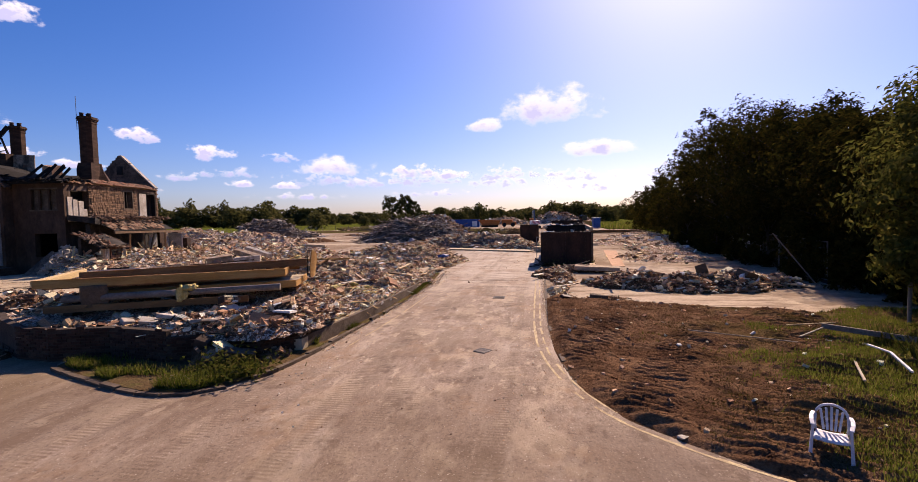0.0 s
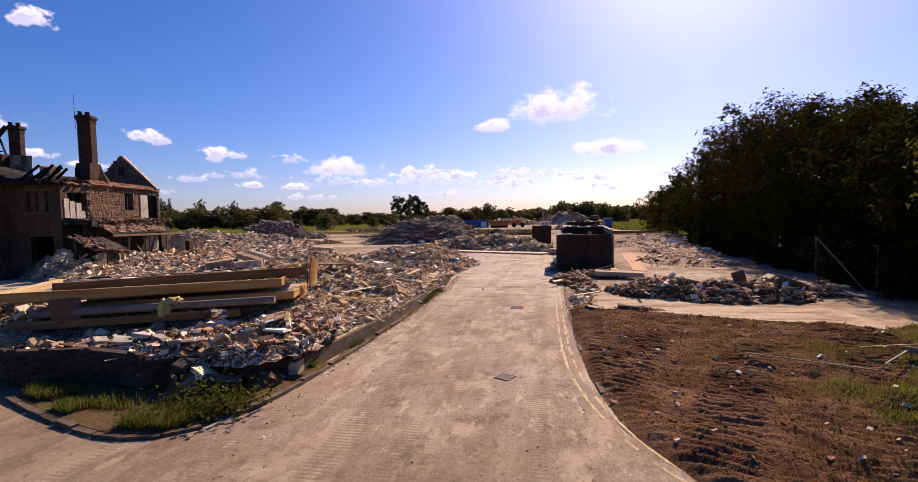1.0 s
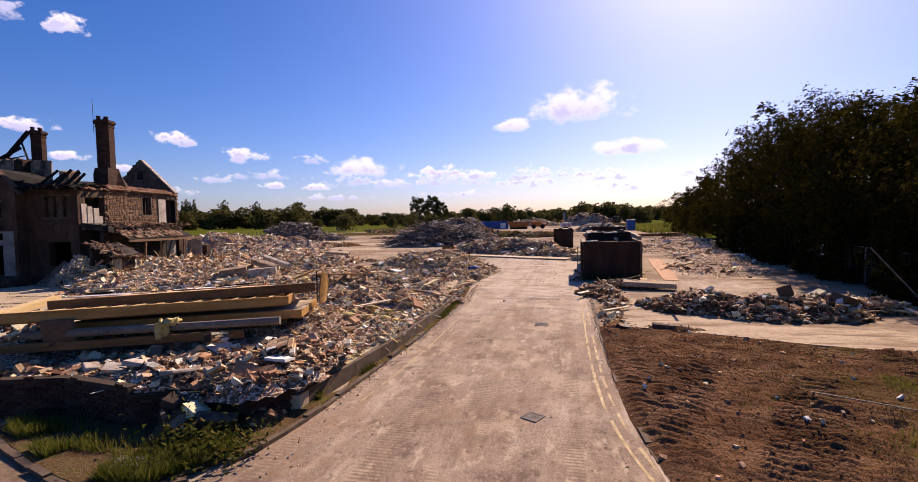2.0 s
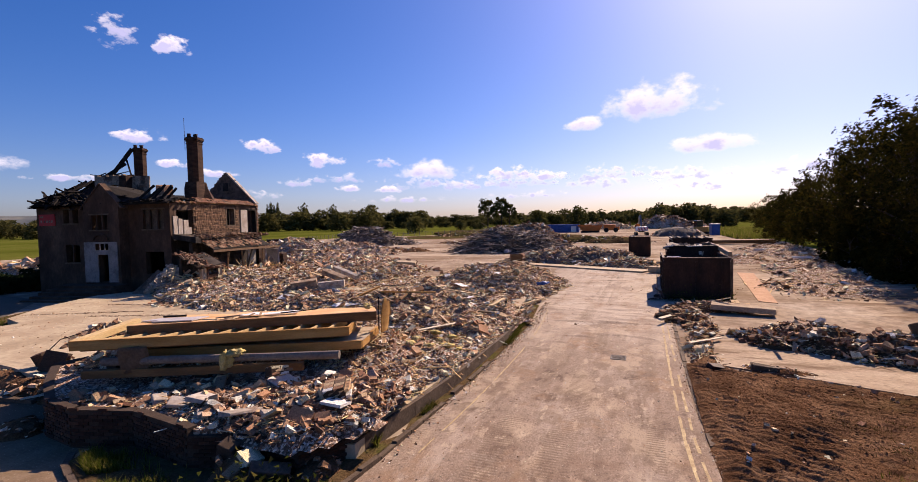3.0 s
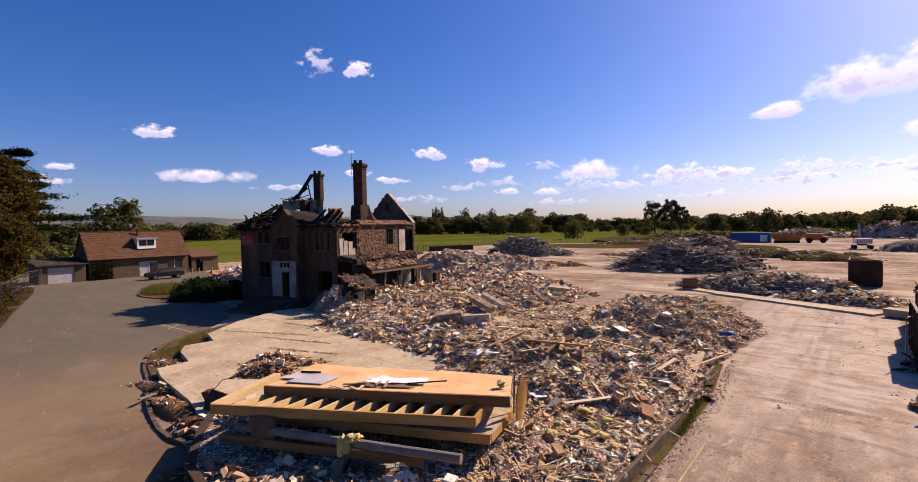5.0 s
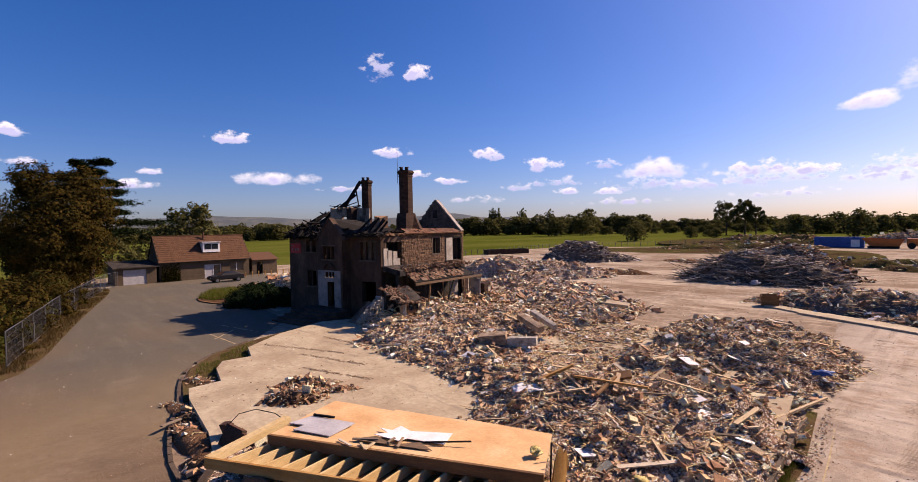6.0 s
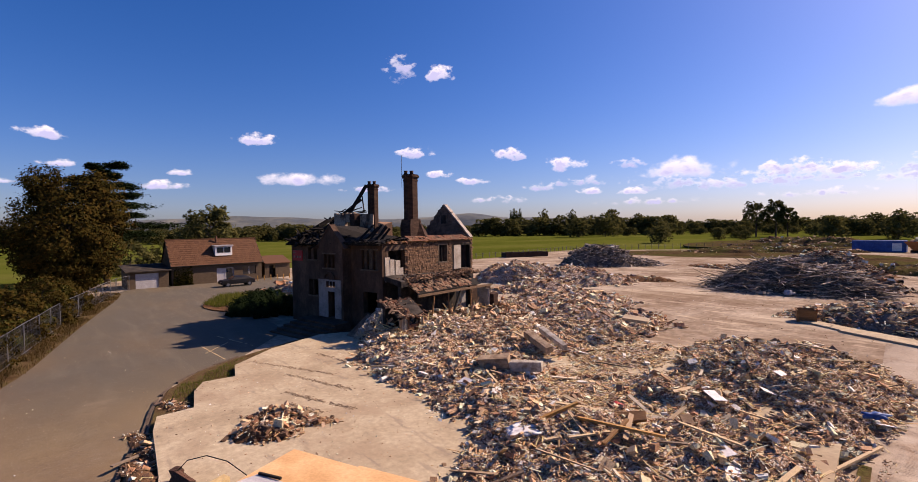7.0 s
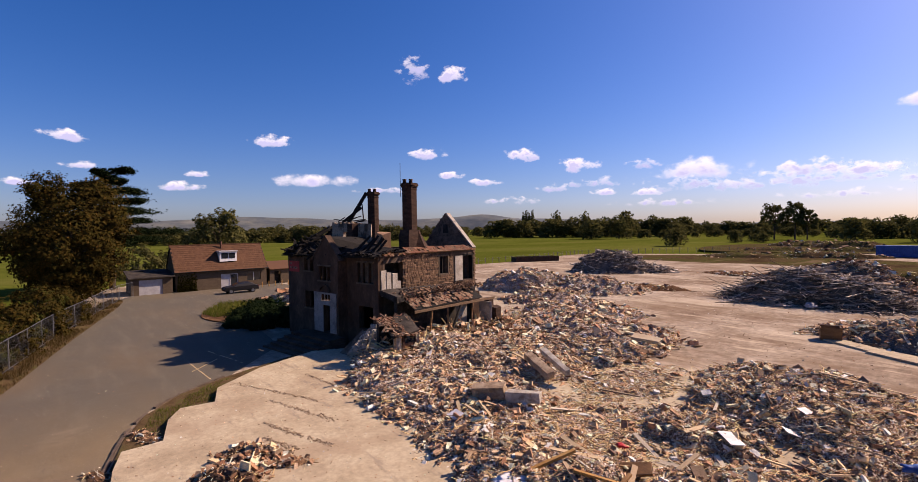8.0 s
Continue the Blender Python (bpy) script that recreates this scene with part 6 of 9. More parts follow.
for row in range(7):
    for k in range(34):
        if rng.uniform() < 0.3 + 0.4 * (k > 28) + 0.25 * math.sin(k * 0.9 + row):
            continue
        f = row / 6
        at.append((1.75 + f * 1.0, 0.7 + k * 0.21 + 0.1 * (row % 2), 4.0 - f * 0.58 + rng.uniform(-0.01, 0.02)))
        size.append((0.24, rng.uniform(0.16, 0.2), 0.018))
at, size = np.array(at), np.array(size)
ob = part("roof_tile", many_boxes("roof_tile", at, size, turns(rng.normal(0, 0.04, len(at)), np.full(len(at), 0.5) + rng.normal(0, 0.14, len(at)), rng.normal(0, 0.25, len(at))), M["lean_tile"], 0.08, rng), None, house, "brown clay tiles slipping on the lean-to slope")
ob["kind"] = "stuff"
hpart("lean_to_beam", Build().beam((2.95, 0.5, 3.17), (2.85, 9.4, 3.07), 0.1, 0.16), "cloth", "long exposed timber beam")
hpart("roof_deck", Build().add([(1.7, 0.6, 3.92), (2.85, 0.6, 3.3), (2.85, 7.9, 3.3), (1.7, 7.9, 3.92), (1.7, 0.6, 3.87), (2.85, 0.6, 3.25), (2.85, 7.9, 3.25), (1.7, 7.9, 3.87)], [(0, 1, 2, 3), (7, 6, 5, 4), (0, 4, 5, 1), (1, 5, 6, 2), (2, 6, 7, 3), (3, 7, 4, 0)]), "char")
hpart("ruin_wall", Build().box(0.9, 0.6, 0, 1.2, 8.4, 3.8), "soot", "sooty inner wall of the lean-to")
hpart("sloping_wall", Build().add([(0.0, -1.5, 0.4), (0.4, -1.8, 0.4), (0.3, -1.6, 2.1), (-1.4, -2.4, 0.2), (-1.2, -2.8, 0.2), (1.9, -2.7, 0.5), (1.6, -2.1, 1.5)], [(0, 3, 2), (3, 4, 2), (4, 5, 6), (4, 6, 2)]), "gable", "grey slab of a fallen wall leaning in shade")
n_ = 420
f_ = rng.uniform(0, 1, n_)
at = np.stack([0.1 + 2.3 * f_ + rng.normal(0, 0.25, n_), -0.9 - 1.8 * rng.uniform(0, 1, n_), np.zeros(n_)], 1)
at[:, 2] = np.clip(2.5 - 1.0 * np.abs(at[:, 0] - 0.9) + 0.75 * (at[:, 1] + 0.9), 0.35, 2.6)
size = np.abs(rng.normal(0, 0.2, (n_, 3))) * (1.3, 0.9, 0.4) + 0.05
ob = part("fallen_plaster", many_boxes("fallen_plaster", at, size, turns(rng.normal(0, 0.5, n_), rng.normal(0, 0.5, n_), rng.uniform(0, 6, n_)), M["palestone"], 0.3, rng), None, house, "pale slope of fallen plaster and stone")
ob["kind"] = "stuff"
# small porch with brown door
b = Build()
b.add([(2.4, -2.0, 2.98), (4.1, -2.4, 2.22), (4.35, -0.5, 2.42), (2.5, 0.2, 3.1), (2.4, -2.0, 2.9), (4.1, -2.4, 2.14), (4.35, -0.5, 2.34), (2.5, 0.2, 3.0)], [(0, 1, 2, 3), (7, 6, 5, 4), (0, 4, 5, 1), (1, 5, 6, 2), (2, 6, 7, 3), (3, 7, 4, 0)])
hpart("porch_roof", b, "soot", "low broken porch roof under split boards")
n_ = 230
at = np.stack([rng.uniform(2.3, 4.4, n_), rng.uniform(-2.5, 0.1, n_), np.zeros(n_)], 1)
at[:, 2] = 3.02 - 0.42 * (at[:, 0] - 2.5) + 0.1 * np.sin(at[:, 1] * 2.3) + rng.uniform(-0.04, 0.1, n_)
size = np.stack([rng.uniform(0.1, 0.7, n_), rng.uniform(0.03, 0.16, n_), rng.uniform(0.015, 0.06, n_)], 1)
ob = part("split_board", many_boxes("split_board", at, size, turns(rng.normal(0, 0.2, n_), rng.normal(0.3, 0.2, n_), rng.normal(0, 0.9, n_)), M["lean_tile"], 0.2, rng), None, house, "splintered boards and broken tiles on the porch")
ob["kind"] = "stuff"
# fallen boards, slates and masonry heaped round the lean-to
n_ = 1500
at = np.stack([rng.uniform(2.6, 7.5, n_), rng.uniform(-3.2, 11, n_), np.zeros(n_)], 1)
at[:, 2] = np.clip(1.9 - 0.33 * (at[:, 0] - 2.6), 0.4, 2) * rng.uniform(0.55, 1.05, n_)
long_ = rng.uniform(0, 1, n_) < 0.4
size = np.where(long_[:, None], np.stack([rng.uniform(0.3, 1.5, n_), rng.uniform(0.04, 0.10, n_), rng.uniform(0.03, 0.07, n_)], 1), np.stack([rng.uniform(0.1, 0.7, n_), rng.uniform(0.08, 0.5, n_), rng.uniform(0.03, 0.15, n_)], 1))
rot_ = turns(rng.normal(0, 0.45, n_), rng.normal(0, 0.45, n_), rng.uniform(0, 6, n_))
for sel, nm, mt in ((long_, "fallen_board", "scrapwood"), (~long_, "fallen_masonry", "rubble")):
    ob = part(nm, many_boxes(nm, at[sel], size[sel], rot_[sel], M[mt], 0.25, rng), None, house, "debris of the collapsed lean-to")
    ob["kind"] = "stuff"
hpart("porch_post", Build().beam((4.0, -2.15, 0.5), (3.98, -2.2, 2.2), 0.14, 0.16), "scrapwood_one")
hpart("porch_post", Build().beam((4.17, -0.38, 0.5), (4.13, -0.42, 2.38), 0.12, 0.13), "plaster", "white door post")
dr = hpart("porch_door", Build().box(3.96, -1.6, 0.7, 4.04, -0.5, 2.22), "tile", "brown panelled door under the porch")
part("panel", Build().box(4.04, -1.45, 0.9, 4.07, -1.1, 1.5).box(4.04, -0.95, 0.9, 4.07, -0.6, 1.5), M["pine_old"], dr)
part("pane", Build().box(4.04, -1.45, 1.7, 4.06, -0.6, 2.1), M["glass"], dr)
hpart("porch_wall", Build().box(2.5, -2.3, 0.3, 2.7, 0.0, 2.9), "soot")
for k in range(5):
    hpart("porch_panel", Build().box(3.95, -2.08 + 0.1 * k, 0.6, 4.01, -2.0 + 0.1 * k, 2.15, jit=0.01, rnd=rnd), rnd.choice(("pine_old", "scrapwood_one", "plaster")))
for y, z in ((2.2, 2.7), (3.8, 2.7), (6.6, 2.7)):
    hpart("prop", Build().beam((3.2 + rnd.uniform(-0.1, 0.4), y - 0.8, 0.8), (2.9, y, z + 0.3), 0.1, 0.12), "pine_old")
hpart("prop", Build().beam((3.6, 3.0, 0.9), (2.9, 5.2, 3.0), 0.12, 0.16), "char")
hpart("white_panel", Build().box(1.9, 5.9, 1.4, 2.0, 7.0, 2.9), "whitewall", "white door leaf left standing")
hpart("white_panel", Build().box(2.2, 8.3, 1.2, 3.3, 8.42, 2.9, jit=0.06, rnd=rnd), "plaster")
hpart("end_wall", Build().box(1.0, 8.4, 0, 1.4, 9.4, 3.5).box(2.0, 9.2, 0, 2.5, 9.8, 3.0).box(3.2, 8.6, 0, 3.6, 9.2, 2.5, jit=0.1, rnd=rnd), "chimney", "broken stumps of brick wall")
for k in range(16):
    a = Vector((rnd.uniform(2.5, 4.5), rnd.uniform(0.6, 9.5), rnd.uniform(0.9, 1.6)))
    hpart("lath", Build().beam(a, a + Vector((rnd.uniform(-0.8, 1.2), rnd.uniform(-1.4, 1.4), rnd.uniform(-0.3, 0.9))), 0.06, 0.05), rnd.choice(("pine_old", "scrapwood_one", "char")))

# steps and dark planting before the entrance
st = thing("entrance_steps", "broad shadowed stone steps up to the entrance", "steps", (HX, HY, HZ), HT)
for k in range(6):
    part("step", Build().box(-8.0 + 0.1 * k, -4.6 + 0.5 * k, 0, -2.2 - 0.1 * k, -0.81, 0.17 + 0.17 * k, jit=0.01, rnd=rnd), M["render"], st)


# ---------------------------------------------------------------- fallen floor panel and timbers
TX, TY = -11.98, 11.88
TT = 32.0
deck = thing("fallen_floor_panel", "fallen timber floor panel with bare joists and plywood deck", "floor panel", (TX, TY, 0), TT)
L = 6.62


def tz(x):
    """Top of the front rim."""
    return 1.965 - 0.008 * x


def pz(x):
    """Top of the plywood."""
    return 2.02 + 0.018 * x


def dpart(name, b, mat, label="", **k):
    return part(name, b, M[mat], deck, label, **k)


dpart("rim_beam", Build().beam((0.0, 0.0, tz(0) - 0.12), (L, 0.0, tz(L) - 0.12), 0.07, 0.24), "pine", "long yellow softwood beam", bevel=0.006)
dpart("rim_beam", Build().beam((0.72, 1.2, pz(0.7) - 0.12), (7.36, 0.69, pz(7.3) - 0.12), 0.08, 0.25), "pine_old", "long brown-edged beam", bevel=0.006)
dpart("end_beam", Build().beam((0.04, 0.05, tz(0) - 0.1), (0.5, 2.25, 1.96), 0.22, 0.18), "pine_sunlit", bevel=0.006)
dpart("end_beam", Build().beam((L - 0.03, 0.04, tz(L) - 0.12), (L + 0.12, 0.62, tz(L) - 0.1), 0.07, 0.22), "pine")
for k in range(13):
    x = 0.55 + k * (L - 0.85) / 12.5
    dpart("joist", Build().beam((x, 0.04, tz(x) - 0.12), (x + 0.36, 1.9, 1.62 + 0.012 * x), 0.05, 0.22), "pine_sunlit")
dpart("soffit_board", Build().add([(0.2, 0.05, 1.71), (L - 0.1, 0.05, 1.67), (L, 1.1, 1.62), (0.6, 1.2, 1.6), (0.2, 0.05, 1.68), (L - 0.1, 0.05, 1.64), (L, 1.1, 1.59), (0.6, 1.2, 1.57)], [(0, 1, 2, 3), (7, 6, 5, 4), (0, 4, 5, 1), (1, 5, 6, 2), (2, 6, 7, 3), (3, 7, 4, 0)]), "pine_old")
# plywood sheets laid side by side, the far edge broken
for x0, x1, y1a, y1b, dz in ((0.75, 2.9, 3.45, 3.2, 0.0), (2.91, 5.1, 3.1, 2.9, 0.006), (5.11, 7.36, 2.85, 2.56, -0.004)):
    top = [(x0, 1.24 - 0.077 * x0, pz(x0) + dz), (x1, 1.24 - 0.077 * x1, pz(x1) + dz), (x1 - 0.05, y1b + 0.75, pz(x1) - 0.34 + dz), (x0 - 0.05, y1a + 0.85, pz(x0) - 0.30 + dz)]
    dpart("plywood_sheet", Build().add(top + [(x, y, z - 0.02) for x, y, z in top], [(0, 1, 2, 3), (7, 6, 5, 4), (0, 4, 5, 1), (1, 5, 6, 2), (2, 6, 7, 3), (3, 7, 4, 0)]), "ply", "orange-brown plywood deck, dusty and stained")
dpart("deck_bearer", Build().beam((0.9, 2.7, 1.66), (7.2, 2.2, 1.78), 0.08, 0.22), "pine_old")
# torn sheet standing at the panel's end
b = Build()
cols = []
for k in range(7):
    f = k / 6
    hgt = (2.18, 2.42, 2.46, 2.30, 2.36, 2.12, 1.9)[k]
    cols.append([(7.5 + 0.24 * f + 0.04 * math.sin(f * 5.0), 1.05 + 0.5 * f, 1.45), (7.5 + 0.24 * f + 0.07 * math.sin(f * 3.0), 1.05 + 0.5 * f, 1.85), (7.54 + 0.22 * f + 0.06 * math.sin(f * 2.4), 1.1 + 0.42 * f, hgt)])
b.add([p for c in cols for p in c], [(3 * k + r, 3 * k + 3 + r, 3 * k + 4 + r, 3 * k + 1 + r) for k in range(6) for r in range(2)])
dpart("torn_plywood", b, "pine", "torn yellow sheet of plywood standing on edge").modifiers.new("thick", "SOLIDIFY").thickness = 0.03
dpart("torn_post", Build().beam((7.42, 1.35, 1.5), (7.44, 1.5, 2.42), 0.03, 0.035), "char")

MD = pose(TX, TY, 0, 0, 0, TT)


def on_deck(x, y, z):
    return MD @ Vector((x, y, z))


def torn_sheet(name, outline, z, thick, mat, label, category, curl=0.0):
    """A thin torn sheet with a ragged outline, lying on the plywood."""
    n = len(outline)
    top = [on_deck(x, y, z - 0.09 * (y - 1.2) + curl * math.sin(2.6 * k)) for k, (x, y) in enumerate(outline)]
    b = Build().add([p + Vector((0, 0, thick)) for p in top] + top, [tuple(range(n)), tuple(range(2 * n - 1, n - 1, -1))] + [(k, k + n, (k + 1) % n + n, (k + 1) % n) for k in range(n)])
    return solid(name, b, M[mat], label, category)


torn_sheet("grey_board", [(2.26, 1.4), (2.38, 2.42), (1.0, 2.63), (0.77, 1.93), (1.23, 1.91), (1.17, 1.55)], 2.06, 0.025, "greysheet", "flat grey board with a broken corner on the plywood", "board")
torn_sheet("white_sheet", [(5.07, 1.58), (5.04, 2.3), (4.01, 2.2), (3.67, 2.42), (3.54, 2.13), (3.2, 2.17), (3.54, 1.91), (3.25, 1.74), (4.03, 1.45), (4.1, 1.71)], 2.11, 0.012, "sheet", "torn white sheet with ragged ends on the plywood", "sheet", 0.012)
torn_sheet("brown_sheet", [(4.9, 1.2), (4.5, 1.55), (3.9, 1.32), (3.4, 1.62), (3.05, 1.5), (2.95, 1.28)], 2.1, 0.01, "cloth", "crumpled brown paper scraps under the white sheet", "sheet", 0.02)
solid("thin_bar", Build().beam(on_deck(4.6, 1.55, 2.1), on_deck(5.64, 1.77, 2.13), 0.03, 0.03), M["char"], "thin dark bar lying on the plywood", "bar")
solid("thin_bar", Build().beam(on_deck(1.05, 2.62, 1.99), on_deck(1.7, 2.56, 2.0), 0.05, 0.05), M["char"], "short dark bar at the edge of the grey board", "bar")
lb_ = thing("lath_bundle", "loose brown laths scattered on the deck", "laths")
for k in range(6):
    p = on_deck(2.6 + 0.3 * k, 1.25 + 0.1 * math.sin(k * 2.1), pz(2.6 + 0.3 * k) + 0.025)
    part("lath", Build().beam(p, p + Vector((0.55 * math.cos(k * 0.4), 0.4 * math.sin(k * 1.7), 0.03)), 0.06, 0.025), M["scrapwood_one"], lb_)

# beams, pole and scraps under the panel
def log(name, a, c, w, h, mat, label, round_=False):
    b = Build()
    if round_:
        a_, c_ = Vector(a), Vector(c)
        b.tube([a_ + (c_ - a_) * f for f in (0, 0.3, 0.7, 1)], [w * 0.52, w * 0.5, w * 0.46, w * 0.5], 12)
    else:
        b.beam(a, c, w, h)
    return solid(name, b, M[mat], label, "timber", group="timbers under the floor panel", bevel=0.0 if round_ else 0.008, smooth=False)


low = thing("fallen_floor_panel", "second timber floor panel lying under the first", "floor panel", (TX, TY, 0), TT)
part("rim_beam", Build().beam((1.1, 0.75, 1.37), (6.94, 0.05, 1.39), 0.07, 0.23), M["pine"], low, bevel=0.006)
part("end_beam", Build().beam((6.92, 0.09, 1.39), (7.38, 1.62, 1.42), 0.08, 0.22), M["pine"], low, "bright yellow end beam", bevel=0.006)
top = [(1.3, 0.74, 1.489), (6.97, 0.06, 1.509), (7.4, 1.6, 1.52), (1.6, 2.2, 1.44)]
part("top_board", Build().add(top + [(x, y, z - 0.018) for x, y, z in top], [(0, 1, 2, 3), (7, 6, 5, 4), (0, 4, 5, 1), (1, 5, 6, 2), (2, 6, 7, 3), (3, 7, 4, 0)]), M["palewood"], low, "pale dusty boarding")
for k in range(9):
    x = 1.9 + 0.58 * k
    part("joist", Build().beam((x, 0.78 - 0.12 * (x - 1.1), 1.36), (x + 0.3, 1.9, 1.33), 0.05, 0.2), M["pine_old"], low)
log("timber_beam", on_deck(0.2, 0.1, 1.1), on_deck(5.5, -0.54, 1.1), 0.16, 0.2, "pine_old", "squared dark beam lying on rubble")
log("timber_pole", on_deck(0.6, 0.2, 1.36), on_deck(6.43, -1.05, 1.46), 0.21, 0.2, "pole", "grey weathered round pole", True)
for k, (u, v, h) in enumerate(((0.6, 0.8, 1.12), (2.9, 0.3, 1.02), (5.0, 0.2, 1.3), (6.8, 0.9, 1.38), (3.7, 2.4, 1.7), (6.4, 2.3, 1.74), (1.2, 2.6, 1.66), (2.0, 3.9, 1.66), (5.6, 3.3, 1.72))):
    p = on_deck(u, v, 0)
    solid("rubble_prop", Build().box(-0.16, -0.14, 0.3, 0.16, 0.14, min(h, 1.24 if v < 2.2 else h), pose(p.x, p.y, 0, 0, 0, 20 * k), 0.05, random.Random(k)), M["plinth_mortar"], "lump of masonry under the fallen timbers", "masonry lump", group="props under the timbers")
b = Build()
rnd = random.Random(21)
n, kk = 7, 6
vs = []
for i_ in range(n):
    for j_ in range(kk):
        vs.append(on_deck(1.1 + 0.11 * i_, -0.09 - 0.05 * math.sin(i_ * 1.4 + j_), 1.75 - 0.115 * j_ - (0.1 * rnd.random() if j_ == kk - 1 else 0)))
b.add(vs, [(i_ * kk + j_, (i_ + 1) * kk + j_, (i_ + 1) * kk + j_ + 1, i_ * kk + j_ + 1) for i_ in range(n - 1) for j_ in range(kk - 1)])
cl = solid("hanging_cloth", b, M["cloth"], "brown rag hanging from the floor panel", "cloth", smooth=True)
sol = cl.modifiers.new("thick", "SOLIDIFY")
sol.thickness = 0.012


def lump(name, at, size, mat, label, category, seed, group=""):
    """A soft uneven lump."""
    bm = bmesh.new()
    bmesh.ops.create_icosphere(bm, subdivisions=3, radius=1.0)
    for v in bm.verts:
        d = 1 + 0.6 * noise.noise(v.co * 1.6 + Vector((seed, 0, 0))) + 0.4 * noise.noise(v.co * 4.0 + Vector((0, seed, 0))) + 0.2 * noise.noise(v.co * 9.0 + Vector((0, 0, seed)))
        v.co = Vector((v.co.x * size[0], v.co.y * size[1], v.co.z * size[2])) * d
    me = bpy.data.meshes.new(name)
    bm.to_mesh(me)
    bm.free()
    me.materials.append(M[mat])
    me.shade_smooth()
    ob = new(name, me)
    ob.matrix_world = pose(*at, 0, 0, seed * 40)
    return tagged(ob, label, category, group)


lump("insulation_wad", (-8.5, 13.3, 1.40), (0.15, 0.10, 0.22), "foam", "torn wad of yellow insulation on the pole", "insulation", 1)
lump("insulation_wad", (-8.3, 13.42, 1.58), (0.19, 0.13, 0.1), "foam", "torn wad of yellow insulation on the beam", "insulation", 2)
lump("insulation_wad", tuple(on_deck(7.1, 1.6, 2.16)), (0.18, 0.12, 0.07), "foam", "yellow insulation scrap on the plywood", "insulation", 3)
for k, (x, y, s) in enumerate(((-5.9, 19.9, 0.22), (-5.2, 19.1, 0.26), (-5.85, 18.3, 0.16), (-4.5, 18.6, 0.14), (-5.7, 17.6, 0.2), (-5.3, 20.0, 0.18), (-5.2, 17.9, 0.15), (-8.3, 31.8, 0.22), (-5.5, 19.4, 0.13))):
    z = 0.36 + float(heap_height(HEAP_B, np.array([x]), np.array([y]), 0)[0])
    lump("insulation_wad", (x, y, z), (s, s * 0.7, s * 0.3), "foam", "pale yellow insulation among the rubble", "insulation", 4 + k)

# ---------------------------------------------------------------- brick plinth walls round the platform
def brick_wall(line, courses, label, base, thick=0.215):
    t = thing("plinth_wall", label, "low wall", kind="structure")
    core = Build()
    me = Build().box(-0.103, -0.012, -0.03, 0.103, 0.012, 0.03).mesh("brick", M["plinth"])
    rnd = random.Random(4)
    count = 0
    for (x0, y0), (x1, y1) in list(zip(line, line[1:]))[::-1]:
        d, a = math.hypot(x1 - x0, y1 - y0), math.degrees(math.atan2(y1 - y0, x1 - x0))
        m = pose(x0, y0, base, 0, 0, a)
        low = 2 if -7.2 < x0 < -6.0 else 0
        core.box(0, 0.014, -0.1, d, thick, (courses - low) * 0.075 - 0.05, m)
        for c in range(courses - low):
            u = 0.11 + (0.11 if c % 2 else 0)
            while u < d - 0.05:
                if rnd.random() > (0.75 if c >= courses - low - 1 else 0.45 if c == courses - low - 2 else 0.06) and count < 300:
                    ob = part("brick", me, M["plinth"], t)
                    ob.matrix_basis = m @ pose(u, 0.004 + rnd.uniform(-0.004, 0.004), 0.04 + c * 0.075)
                    count += 1
                u += 0.225
    part("mortar_core", core, M["plinth_mortar"], t)


PLINTH = [(-14.6, 12.8), (-13.2, 11.9), (-11.6, 11.1), (-10.4, 10.95), (-9.0, 11.35), (-7.1, 11.1), (-6.2, 11.45), (-4.9, 11.6), (-4.35, 12.5)]
brick_wall(PLINTH, 11, "low dark red brick plinth under the rubble, darkened further for shade", 0.06)
solid("floor", sheet("platform", [(x + 0.05, y + 0.12) for x, y in PLINTH] + [(-4.5, 15.2), (-14.4, 15.2)], 0.78, M["mound"], 0.76), None, "earth and mortar platform behind the brick plinth", "platform", "structure")
def wall_x(y):
    return float(np.interp(y, [12.5, 14.5, 17.5, 22, 27.5], [-4.32, -4.15, -3.95, -3.95, -4.35]))


rw = thing("retaining_wall", "low grey rendered wall along the road", "low wall", kind="structure")
rnd = random.Random(5)
y = 12.5
while y < 27:
    n = y + rnd.uniform(1.6, 2.6)
    part("wall_section", Build().beam((wall_x(y), y + 0.003, 0.18 - 0.006 * (y - 12)), (wall_x(n), n - 0.003, 0.18 - 0.006 * (n - 12)), 0.1, 0.44), M["kerb"], rw)
    y = n

